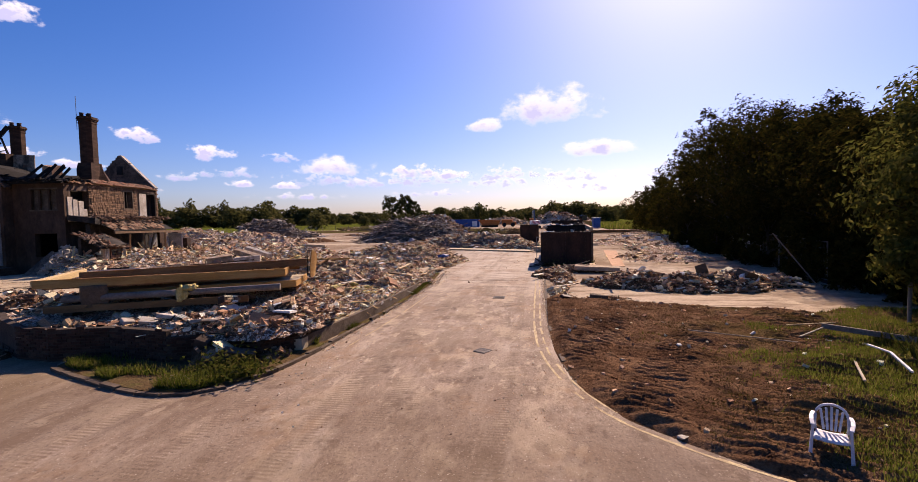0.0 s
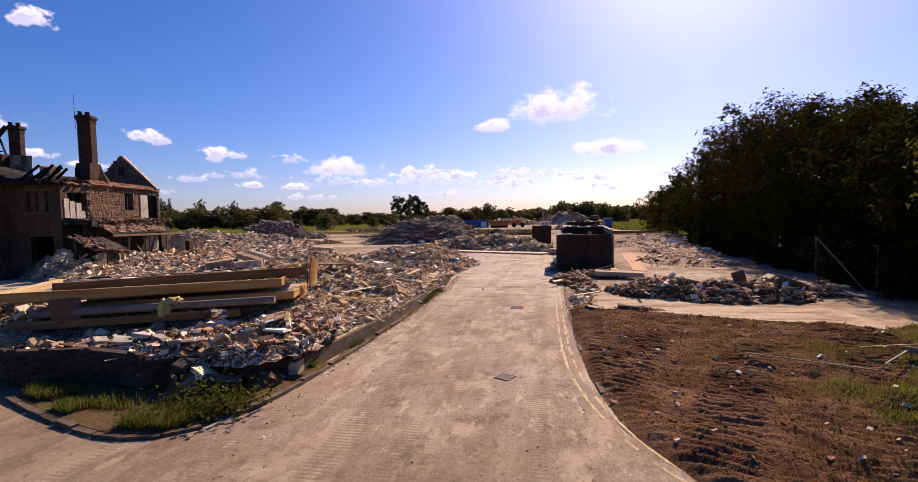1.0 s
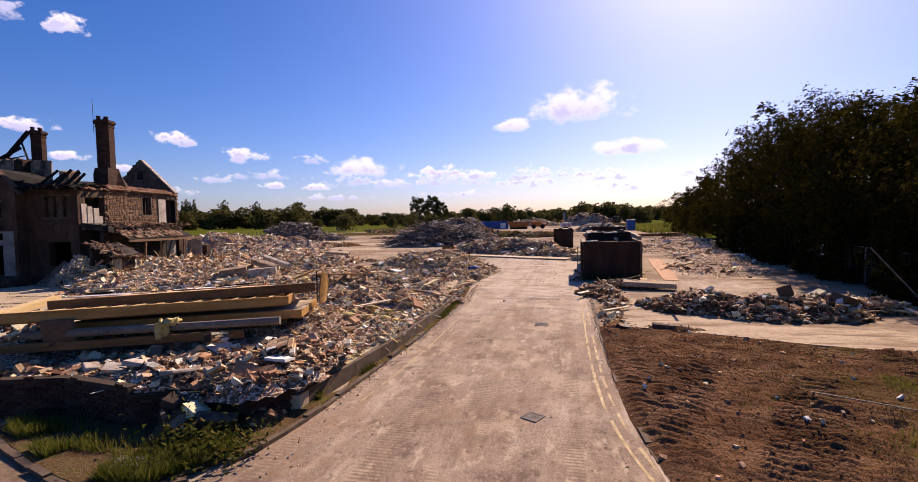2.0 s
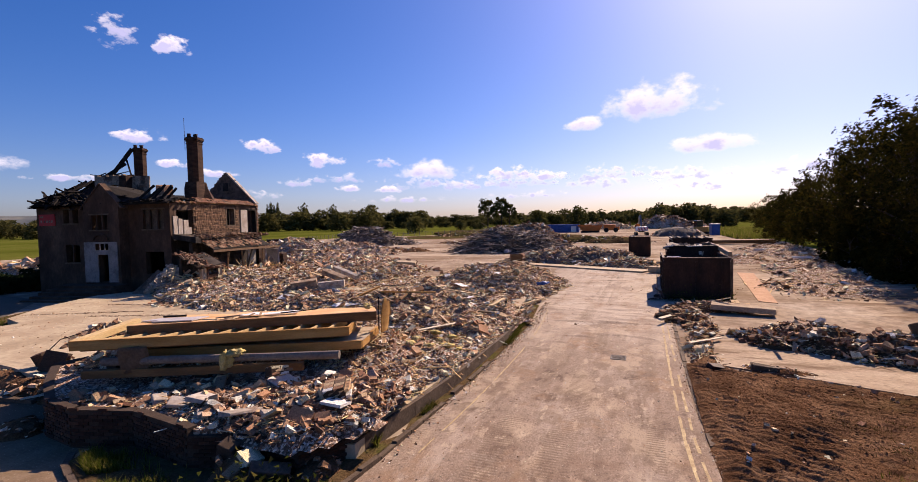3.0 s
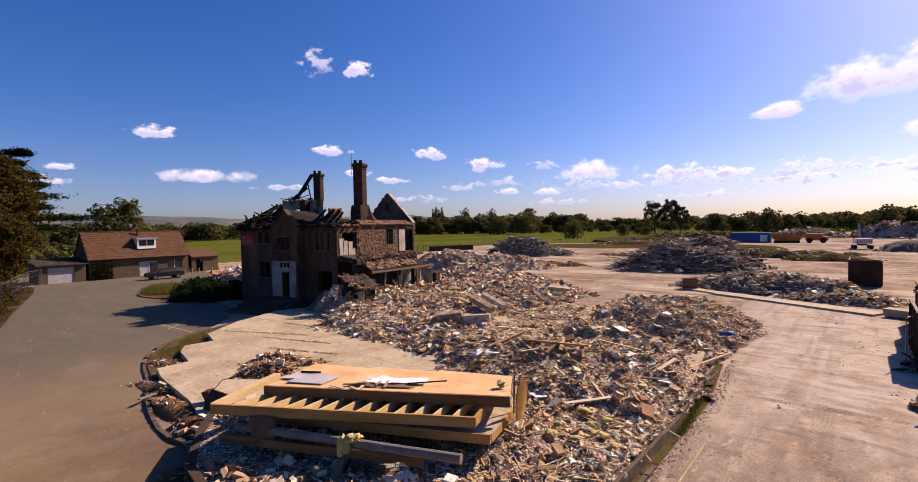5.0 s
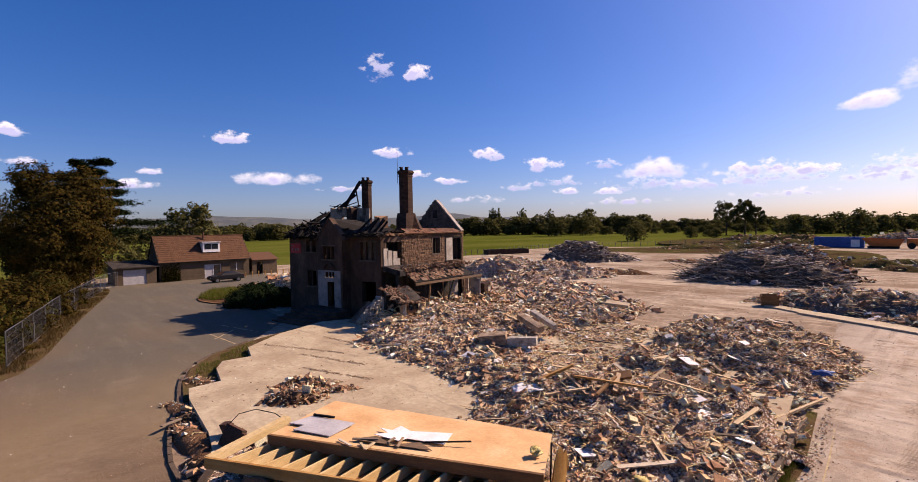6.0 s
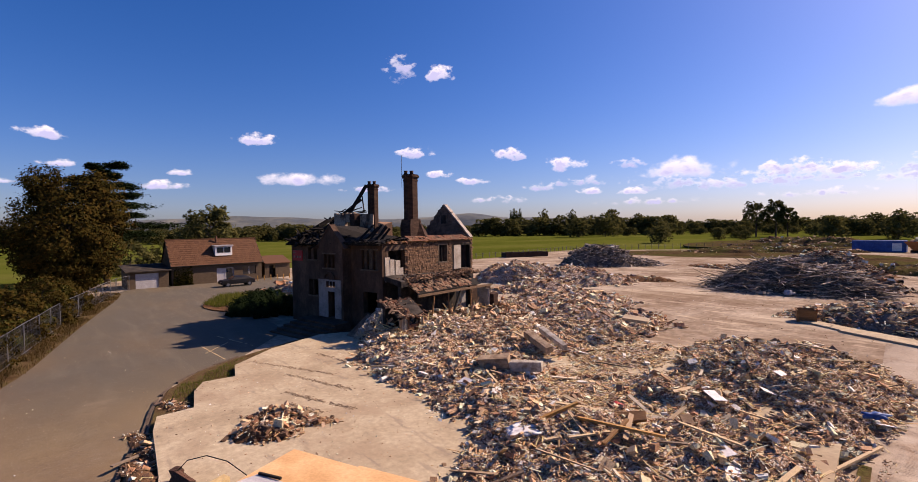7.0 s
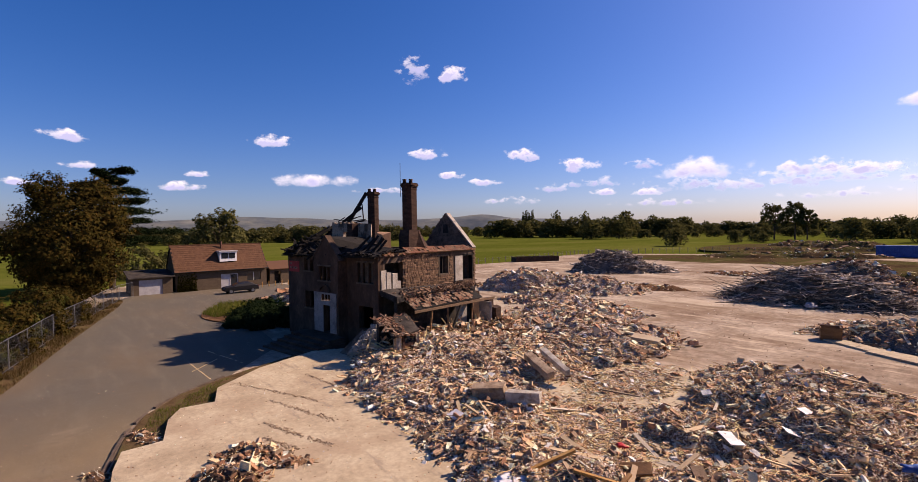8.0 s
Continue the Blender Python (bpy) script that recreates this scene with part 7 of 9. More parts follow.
# lumps of masonry on the rubble
def brick_lump(at, turn, nx_, ny_, nz_, label, tilt=(0, 0), mat="rubble_one"):
    t = thing("brickwork_lump", label, "masonry lump", at)
    t.matrix_world = pose(*at, tilt[0], tilt[1], turn)
    me = Build().box(-0.103, -0.049, -0.03, 0.103, 0.049, 0.03, jit=0.004).mesh("brick", M[mat])
    for i_ in range(nx_):
        for j_ in range(ny_):
            for k_ in range(nz_):
                if 0 < i_ < nx_ - 1 and 0 < j_ < ny_ - 1 and k_ < nz_ - 1:
                    continue
                ob = part("brick", me, None, t)
                ob.location = ((i_ - (nx_ - 1) / 2) * 0.225 + (0.1 if k_ % 2 else 0), (j_ - (ny_ - 1) / 2) * 0.11, k_ * 0.072)
    part("mortar", Build().box(-nx_ * 0.11, -ny_ * 0.053, -0.03, nx_ * 0.11, ny_ * 0.053, nz_ * 0.072 - 0.05), M["plinth_mortar"], t)


brick_lump((-5.05, 13.05, 1.0), 25, 2, 4, 5, "tumbled block of mortared brickwork", (14, -12))
brick_lump((-7.2, 13.6, 1.1), 70, 2, 3, 3, "small block of mortared brickwork", (-20, 10))
brick_lump((-15.9, 13.45, 0.35), 25, 3, 2, 9, "leaning slab of dark red brick wall", (-24, 12), "tile")
brick_lump((-14.6, 13.25, 0.35), 35, 4, 2, 8, "tilted slab of dark red brick wall", (-38, -8), "tile")
brick_lump((-16.7, 13.75, 0.35), 10, 2, 2, 7, "broken end of a dark red brick wall", (14, -16), "tile")
pts_ = [(-16.2, 13.6, 0.95), (-16.0, 13.8, 1.25), (-15.6, 14.2, 1.4), (-15.1, 14.6, 1.3), (-14.8, 15.0, 0.9), (-14.7, 15.2, 0.4)]
solid("cable", Build().tube(pts_, 0.014, 6), M["black"], "black cable looped over the broken wall", "cable", smooth=True)


def stone_block(at, size, rot, mat, label):
    b = Build().box(-size[0] / 2, -size[1] / 2, -size[2] / 2, size[0] / 2, size[1] / 2, size[2] / 2, jit=0.035, rnd=random.Random(at[0]))
    ob = solid("masonry_block", b, M[mat], label, "masonry block", group="large blocks on the rubble", bevel=0.02)
    ob.matrix_world = pose(*at, *rot)


stone_block((-17.3, 26.7, 1.2), (1.4, 0.7, 0.5), (6, -6, 38), "buffstone", "long buff stone block on the rubble heap")
stone_block((-15.9, 27.4, 1.15), (1.5, 0.4, 0.45), (-4, -4, 28), "palestone", "white-faced slab of wall on the rubble heap")
stone_block((-18.5, 31.2, 1.2), (2.4, 0.42, 0.32), (8, 10, -18), "buffstone", "leaning pale concrete lintel")
stone_block((-18.2, 32.1, 1.3), (2.6, 0.3, 0.32), (6, 11, -20), "palestone", "pale concrete lintel propped on rubble")
stone_block((-17.8, 40.2, 1.3), (1.6, 1.0, 0.2), (4, 6, 20), "concrete", "flat broken slab of concrete")
stone_block((-9.4, 25.2, 1.35), (0.9, 0.5, 0.08), (16, -10, 30), "pine_old", "broken brown panel on the rubble")
for k, (x, y, z, sx, sy, t_) in enumerate(((-8.3, 11.9, 0.9, 0.45, 0.35, 30), (-7.67, 12.09, 0.98, 0.75, 0.5, 10), (-9.1, 12.0, 0.84, 0.3, 0.3, 60), (-6.53, 11.85, 0.95, 0.7, 0.4, 80), (-7.3, 11.7, 0.88, 0.35, 0.3, 45), (-5.6, 12.7, 1.0, 0.4, 0.3, 15), (-5.9, 12.0, 0.92, 0.3, 0.26, 65))):
    stone_block((x, y, z), (sx, sy, 0.09), (12 * (-1) ** k, 9, t_), "plaster", "pale slab of plaster on the brick heap")
stone_block((-5.6, 9.9, 0.13), (0.75, 0.35, 0.07), (2, 3, 10), "plaster", "pale flat stone lying in the grass verge")
stone_block((-5.0, 10.2, 0.13), (0.35, 0.25, 0.07), (2, -3, 40), "plaster", "small pale stone in the grass verge")
stone_block((-5.2, 11.2, 0.3), (0.7, 0.3, 0.25), (20, 12, 40), "gable", "fallen slab leaning at the plinth wall")
stone_block((-6.3, 11.3, 0.3), (0.3, 0.25, 0.8), (14, 22, 10), "plinth_mortar", "broken kerb stone standing against the plinth")
stone_block((4.3, 20.9, 0.12), (0.7, 0.25, 0.16), (3, 4, -8), "kerb", "broken length of concrete kerb in the soil")
stone_block((10.9, 23.6, 0.6), (0.7, 0.6, 0.5), (10, 20, 30), "cotwall", "rough boulder of concrete on the rubble")
stone_block((9.3, 24.3, 0.85), (0.6, 0.5, 0.4), (-20, 15, 70), "cotwall", "rough boulder of concrete in the heap")
stone_block((5.3, 30.2, 0.28), (2.6, 0.8, 0.26), (0, 2, -8), "hardstand", "low concrete step beside the skips")
stone_block((2.2, 47.3, 0.3), (1.6, 0.9, 0.5), (2, 0, -20), "concrete", "end block of the concrete footing")

# coloured scraps in the heaps
lump("red_rag", (-11.4, 27.6, 0.62), (0.2, 0.14, 0.06), "signred", "crumpled red rag on the rubble", "rag", 9)
lump("blue_bag", (-4.6, 32.4, 0.9), (0.35, 0.2, 0.12), "blue", "crumpled blue plastic bag in the rubble", "bag", 10)
lump("white_sheeting", (-11.6, 22.6, 1.05), (0.7, 0.45, 0.04), "sheet", "crumpled white plastic sheeting on the rubble", "sheeting", 11)
lump("white_sheeting", (-17.0, 68.8, 0.3), (0.8, 0.4, 0.22), "greysheet", "pale bulk bag at the foot of the scrap heap", "sheeting", 12)
lump("white_sheeting", (-20.5, 69.8, 0.5), (0.9, 0.5, 0.28), "greysheet", "pale bulk bag against the scrap heap", "sheeting", 13)

# loose long sticks
def stick(a, c, w, mat, label):
    solid("stick", Build().beam(a, c, w, w * 0.7), M[mat], label, "stick", group="loose sticks on the ground")


stick((5.9, 14.6, 0.3), (8.0, 13.4, 0.34), 0.028, "pole", "thin dry branch on the churned soil")
stick((8.2, 13.7, 0.4), (9.4, 14.9, 0.4), 0.035, "pole", "dry bent branch on the churned soil")
stick((8.6, 15.2, 0.35), (9.9, 15.4, 0.4), 0.025, "scrapwood_one", "pale stick lying on the soil")
stick((-5.0, 27.5, 0.35), (-4.3, 31.5, 0.2), 0.1, "scrapwood_one", "long pale board at the road edge")
stick((-10.3, 23.6, 1.5), (-7.9, 24.4, 1.45), 0.1, "pine", "long yellow board on the heap")
stick((-9.0, 23.0, 1.3), (-9.2, 24.6, 1.5), 0.1, "pine_old", "brown board on the heap")
stick((-11.5, 23.0, 1.2), (-10.9, 24.4, 1.6), 0.12, "pine", "yellow board sloping on the heap")
stick((9.24, 13.02, 0.42), (9.1, 12.1, 0.5), 0.045, "sheet", "bent white rail lying in the weeds")
stick((9.1, 12.1, 0.5), (8.93, 11.26, 0.36), 0.045, "sheet", "broken end of a bent white rail")
stick((8.4, 12.04, 0.34), (7.8, 10.71, 0.34), 0.04, "palewood", "pale broken fence rail in the weeds")
stone_block((4.12, 8.62, 0.05), (0.16, 0.1, 0.06), (8, 4, 30), "palestone", "pale stone lying in the churned soil")
stone_block((2.95, 20.4, 0.16), (0.4, 0.3, 0.2), (14, 8, 30), "rust", "dark lump of iron and masonry by the kerb")
for k in range(4):
    stick((10.6 + 0.4 * k, 13.0 - 0.3 * k, 0.5), (10.1 + 0.6 * k, 11.9 + 0.1 * k, 0.58), 0.035, "pole", "grey broken fence rail in the weeds")

# ---------------------------------------------------------------- white garden chair
def garden_chair(at, turn):
    c = thing("garden_chair", "white moulded plastic garden armchair in rough grass", "chair", at, turn)
    p = M["plastic"]
    seat = Build()
    n = 9
    vs = []
    for i_ in range(n):
        for j_ in range(n):
            u, w = i_ / (n - 1) * 2 - 1, j_ / (n - 1) * 2 - 1
            vs.append((u * (0.235 - 0.03 * (w + 1) / 2), w * 0.22, 0.42 - 0.025 * (1 - u * u) - 0.02 * (w + 1) / 2 - (0.03 if w < -0.9 else 0)))
    seat.add(vs, [(i_ * n + j_, (i_ + 1) * n + j_, (i_ + 1) * n + j_ + 1, i_ * n + j_ + 1) for i_ in range(n - 1) for j_ in range(n - 1)])
    s = part("seat", seat, p, c, smooth=True)
    s.modifiers.new("thick", "SOLIDIFY").thickness = 0.018
    for sx in (-1, 1):
        for y0, y1, z1 in ((-0.24, -0.19, 0.62), (0.27, 0.2, 0.46)):
            b = Build()
            b.add([(sx * x, y, z) for x, y, z in ((0.30, y0 - 0.03, 0), (0.245, y0 - 0.03, 0), (0.305, y0 + 0.03, 0), (0.29, y0 + 0.035, 0), (0.255, y1 - 0.035, z1), (0.225, y1 - 0.03, z1), (0.265, y1 + 0.04, z1), (0.25, y1 + 0.045, z1))], [(0, 1, 3, 2), (4, 6, 7, 5), (0, 4, 5, 1), (2, 3, 7, 6), (0, 2, 6, 4), (1, 5, 7, 3)])
            part("leg", b, p, c, bevel=0.008)
        b = Build()
        path = [(sx * 0.245, -0.22, 0.61), (sx * 0.265, -0.1, 0.65), (sx * 0.27, 0.08, 0.66), (sx * 0.245, 0.22, 0.68)]
        for a_, c_ in zip(path, path[1:]):
            b.beam(a_, c_, 0.06, 0.022)
        part("armrest", b, p, c, bevel=0.006)
    rim = Build()
    pts = []
    for k in range(15):
        a = math.pi * k / 14
        pts.append((0.225 * math.cos(a), 0.2 + 0.10 * (0.42 + 0.37 * math.sin(a) ** 0.6 - 0.42) / 0.37, 0.52 + 0.30 * math.sin(a) ** 0.6))
    pts = [(0.215, 0.19, 0.40)] + pts + [(-0.215, 0.19, 0.40)]
    rim.tube(pts, 0.022, 8)
    part("back_rim", rim, p, c, smooth=True)
    for k in range(5):
        x = -0.13 + 0.065 * k
        t_ = 0.79 - 0.06 * abs(k - 2) / 2
        part("back_slat", Build().beam((x * 0.8, 0.2, 0.41), (x * 1.15, 0.29, t_), 0.036, 0.012, (0, -1, 0)), p, c, bevel=0.004)
    return c


garden_chair((5.9, 8.22, 0.03), -28).scale = (0.84, 0.84, 0.84)

# ---------------------------------------------------------------- skips
def skip(at, turn, l, w, h, mat, label, ribs=5, full=True):
    t = thing("skip", label, "skip", at, turn, "waste skips on the site")
    th = 0.06
    part("front_panel", Build().box(-w / 2, 0, 0.1, w / 2, th, h, jit=0.01), M[mat], t)
    part("back_panel", Build().box(-w / 2, l - th, 0.1, w / 2, l, h * 0.95), M[mat], t)
    for sx in (-1, 1):
        part("side_panel", Build().box(sx * w / 2 - (th if sx > 0 else 0), th, 0.1, sx * w / 2 + (th if sx < 0 else 0), l - th, h), M[mat], t)
        for k in range(ribs):
            y = 0.2 + k * (l - 0.4) / max(1, ribs - 1)
            part("rib", Build().box(sx * (w / 2 + 0.035) - 0.035, y - 0.05, 0.12, sx * (w / 2 + 0.035) + 0.035, y + 0.05, h - 0.12), M[mat], t)
        part("top_rail", Build().beam((sx * w / 2, 0, h + 0.04), (sx * w / 2, l, h + 0.04), 0.12, 0.1), M[mat], t)
    for k in range(3):
        x = -w / 2 + 0.35 + k * (w - 0.7) / 2
        part("front_rib", Build().box(x - 0.05, -0.05, 0.12, x + 0.05, -0.001, h - 0.1), M[mat], t)
    part("top_rail", Build().beam((-w / 2 - 0.06, 0.03, h + 0.05), (w / 2 + 0.06, 0.03, h + 0.05), 0.12, 0.12), M[mat], t)
    part("floor", Build().box(-w / 2, 0, 0.05, w / 2, l, 0.1), M[mat], t)
    if full:
        rng = np.random.default_rng(int(l * 100 + h * 10))
        n_ = 160
        a_ = np.stack([rng.uniform(-w / 2 + 0.2, w / 2 - 0.2, n_), rng.uniform(0.3, l - 0.3, n_), h - 0.35 + rng.uniform(-0.1, 0.35, n_)], 1)
        ob = part("waste", many_boxes("waste", a_, np.abs(rng.normal(0, 0.35, (n_, 3))) * (1.6, 0.5, 0.3) + 0.08, turns(rng.normal(0, 0.3, n_), rng.normal(0, 0.3, n_), rng.uniform(0, 6, n_)), M["darkwood"], 0.2, rng), None, t, "dark scrap heaped in the skip")
        ob["kind"] = "stuff"
    return t


skip((3.7, 33.9, 0), 0, 4.6, 3.3, 2.25, "rust", "large rusty brown steel skip with an open top", 5, False)
skip((4.0, 38.8, 0), 0, 4.2, 2.9, 2.65, "rust", "tall rusty steel skip filled with scrap", 4)
skip((4.3, 43.4, 0), 0, 4.2, 2.6, 2.95, "rust", "dark rusty steel skip heaped with scrap", 4)
skip((0.5, 64.4, 0), 0, 5.0, 2.3, 2.3, "rust", "rusty open steel skip seen end-on", 4, False)
# pale bars added to stand in for sunlight on the skip's right-hand steel edge
solid("corner_post", Build().beam((5.42, 33.84, 0.1), (5.42, 33.84, 2.3), 0.12, 0.1, (0, 1, 0)), M["kerb"], "pale bar for the sunlit steel corner of the skip", "post")
solid("timber_beam", Build().beam((5.45, 34.6, 2.52), (5.5, 40.4, 2.66), 0.2, 0.24), M["scrapwood_one"], "pale bar for the sunlit steel edge along the skip's rim", "timber")
for x0, x1, y, z in ((2.3, 2.75, 38.72, 2.72), (3.6, 4.5, 38.72, 2.72), (2.2, 2.9, 33.84, 2.4)):
    solid("white_strip", Build().beam((x0, y, z), (x1, y + 0.05, z + 0.02), 0.14, 0.04), M["sheet"], "white strip of board lying on the skip's rim", "board", group="strips on the skips")
rng = np.random.default_rng(61)
x, y = rng.uniform(2.0, 5.6, 700), rng.uniform(33.1, 33.75, 700)
tagged(new("weeds", leaf_quads("weeds", np.stack([x, y, rng.gamma(1.6, 0.11, 700)], 1), 0.11, M["weed"], rng)), "weeds growing at the foot of the skip", "weeds", "", "stuff")
bx = thing("wooden_crate", "small open brown crate on the dirt", "crate", (-12.0, 54.6, 0), 20)
for k, (x0, y0, x1, y1) in enumerate(((-0.6, -0.5, 0.6, -0.44), (-0.6, 0.44, 0.6, 0.5), (-0.6, -0.44, -0.54, 0.44), (0.54, -0.44, 0.6, 0.44))):
    part("side", Build().box(x0, y0, 0.02, x1, y1, 0.9 + 0.05 * (k % 2), jit=0.03), M["pine_old"], bx)
part("base", Build().box(-0.54, -0.44, 0.02, 0.54, 0.44, 0.1), M["pine"], bx)
# bent fence frame leaning by the skip
bf = thing("steel_hurdle", "bent galvanised tube hurdle standing by the skips", "hurdle", (1.7, 34.6, 0), 75)
for p_ in (((0, 0, 0.1), (0, 0, 2.0)), ((1.9, 0, 0.1), (1.9, 0, 1.9)), ((0, 0, 2.0), (1.9, 0, 1.9)), ((0, 0, 0.3), (1.9, 0, 0.3)), ((0, 0, 1.1), (1.9, 0, 1.1))):
    part("tube", Build().tube(p_, 0.025, 6), M["steel"], bf)
part("foot", Build().box(-0.3, -0.12, 0, 0.3, 0.12, 0.12), M["black"], bf)
for k in range(8):
    solid("scrap_bar", Build().beam((1.2 + 0.15 * k, 33.0 + 0.25 * math.sin(k * 3), 0.08 + 0.02 * k), (2.3 - 0.1 * k, 34.2 + 0.3 * math.cos(k), 0.1 + 0.06 * k), 0.06, 0.05), M["rust"], "rusty bar of scrap lying by the skip", "scrap bar", group="scrap bars by the skip")

# ---------------------------------------------------------------- mesh fence panels along the drive
def fence_panel(a, c, label, tilt=0.0, h=2.0):
    a, c = Vector((*a, 0)), Vector((*c, 0))
    d = (c - a).length
    t = thing("mesh_fence", label, "fence", tuple(a), math.degrees(math.atan2(c.y - a.y, c.x - a.x)), "mesh fence along the drive")
    for x in (0.03, d - 0.03):
        part("post", Build().tube([(x, 0, 0.02), (x, tilt, h)], 0.03, 6), M["steel"], t)
    for z in (0.15, h - 0.03):
        part("rail", Build().tube([(0.03, tilt * z / h, z), (d - 0.03, tilt * z / h, z)], 0.024, 6), M["steel"], t)
    w = Build()
    k = 0.16
    while k < d - 0.1:
        w.beam((k, tilt * 0.08, 0.15), (k, tilt, h - 0.03), 0.009, 0.009)
        k += 0.16
    for z in (0.5, 0.9, 1.3, 1.65):
        w.beam((0.03, tilt * z / h, z), (d - 0.03, tilt * z / h, z), 0.009, 0.009)
    part("mesh", w, M["steel"], t)
    part("foot", Build().box(-0.35, -0.11, 0, 0.35, 0.11, 0.13, jit=0.01), M["black"], t, "black rubber foot")


FENCE = [(-34.5, 8.0), (-38, 8.6), (-41.4, 9.1), (-44.8, 9.7), (-48.2, 10.2), (-51.0, 10.7), (-53.6, 11.2), (-56.5, 11.9), (-59.8, 12.7), (-63.4, 13.4), (-66.9, 14.1), (-70.3, 15.0), (-73.6, 15.7)]
for a, c in zip(FENCE, FENCE[1:]):
    fence_panel(a, c, "galvanised mesh fence panel on rubber feet")
fence_panel((-73.8, 15.8), (-76.8, 17.4), "galvanised mesh fence panel on rubber feet")
RF = [(15.4, 26.0), (15.9, 29.4), (16.4, 32.8), (16.8, 36.2), (17.2, 39.6), (17.6, 43.0), (18.0, 46.4)]
for a, c in zip(RF, RF[1:]):
    fence_panel(a, c, "galvanised mesh fence panel under the trees")
solid("leaning_pole", Build().tube([(14.2, 24.5, 0.1), (13.2, 26.4, 2.4)], 0.03, 6), M["pole"], "thin grey pole leaning under the trees", "pole")
solid("fence_post", Build().tube([(12.0, 15.9, 0), (12.0, 15.9, 1.6)], 0.05, 8), M["pole"], "single grey fence post in the rough grass", "post")
lb = thing("notice_board", "small white notice on the fence", "notice", (16.6, 37.6, 0), 80)
part("board", Build().box(-0.3, -0.02, 1.2, 0.3, 0.0, 1.95), M["white"], lb)
solid("low_board", Build().beam((9.29, 14.86, 0.42), (11.4, 12.05, 0.5), 0.05, 0.13), M["pole"], "long grey board standing on edge in the grass", "board")
for k, (x, y) in enumerate(((14.6, 60), (15.8, 66), (16.8, 55), (13.6, 72))):
    solid("concrete_post", Build().beam((x, y, 0.4), (x + 1.4, y - 1.0, 0.5), 0.2, 0.2), M["sheet"], "pale fallen post at the site edge", "post", group="fallen posts")
stb = thing("plank_stack", "stack of long brown planks on bearers", "plank stack", (13.5, 92, 0), 12)
for k in range(8):
    part("plank", Build().box(-7 + 0.4 * (k % 3), -0.9 + 0.5 * (k % 4), 0.15 + 0.3 * (k // 4), 7 - 0.5 * (k % 2), -0.5 + 0.5 * (k % 4), 0.4 + 0.3 * (k // 4)), M["pine_old"], stb)
part("bearer", Build().box(-5, -1, 0, -4.8, 1.2, 0.15).box(4.8, -1, 0, 5, 1.2, 0.15), M["pine_old"], stb)

FENCE_VERGE = [(-30, 5.2), (-34.5, 6.2), (-41.4, 7.4), (-48.2, 8.6), (-56.5, 10.2), (-66.9, 12.6), (-75, 14.8), (-74.4, 16.4), (-66.5, 15.3), (-56.3, 13.2), (-48, 11.6), (-41.2, 10.4), (-36, 9.5), (-31.5, 8.2)]
solid("ground", sheet("verge", rounded(FENCE_VERGE, 1), 0.03, M["verge"]), None, "brown weedy strip along the mesh fence", "verge", "structure")

# ---------------------------------------------------------------- cottage, garage, car
CX, CY, CT = -78.4, 22.4, 93.0
cot = thing("cottage", "small brick cottage with brown tiled roof and white dormer", "cottage", (CX, CY, 0), CT)
# local x runs along the front to the right, local y points back
CL, CD, CE, CR = 12.5, 6.2, 3.1, 6.5


def cpart(name, b, mat, label="", parent=None, **k):
    return part(name, b, M[mat], parent or cot, label, **k)


cpart("front_wall", Build().add(*slotted(0, CL, CE, 0.3, [(5.9, 8.3, 0.0, 2.15), (9.6, 11.6, 0.95, 2.2)])), "cotwall")
cpart("back_wall", Build().box(0, CD - 0.3, 0, CL, CD, CE), "cotwall")
for x in (0, CL - 0.3):
    g = Build().box(x, 0.3, 0, x + 0.3, CD - 0.3, CE)
    g.add([(x + dx, y, z) for dx in (0, 0.3) for y, z in ((0, CE), (CD, CE), (CD / 2, CR - 0.12))], [(0, 1, 2), (5, 4, 3), (0, 3, 4, 1), (1, 4, 5, 2), (2, 5, 3, 0)])
    cpart("gable_wall", g, "cotwall")
for sy in (0, 1):
    rows, at, size = 13, [], []
    a = math.atan2(CR - CE, CD / 2)
    for r_ in range(rows):
        f = (r_ + 0.4) / rows
        for k in range(42):
            y = -0.35 + f * (CD / 2 + 0.35)
            at.append((-0.15 + (k + 0.5 + 0.5 * (r_ % 2)) * (CL + 0.3) / 42.5, y if sy == 0 else CD - y, CE - 0.3 + f * (CR - CE + 0.35)))
            size.append(((CL + 0.3) / 42.5 - 0.012, 0.42, 0.03))
    at, size = np.array(at), np.array(size)
    n_ = len(at)
    rng = np.random.default_rng(3)
    rot = turns(np.full(n_, (a if sy == 0 else -a) - 0.07 * (1 if sy == 0 else -1)) + rng.normal(0, 0.01, n_), rng.normal(0, 0.01, n_), np.zeros(n_))
    rf = cpart("roof", Build().add([(-0.15, -0.35 if sy == 0 else CD + 0.35, CE - 0.36), (CL + 0.15, -0.35 if sy == 0 else CD + 0.35, CE - 0.36), (CL + 0.15, CD / 2, CR - 0.03), (-0.15, CD / 2, CR - 0.03)], [(0, 1, 2, 3)]), "soot", "brown tiled roof slope")
    ob = part("roof_tile", many_boxes("roof_tile", at, size, rot, M["cottile"], 0.02, rng), None, rf, "rows of brown tiles")
    ob["kind"] = "stuff"
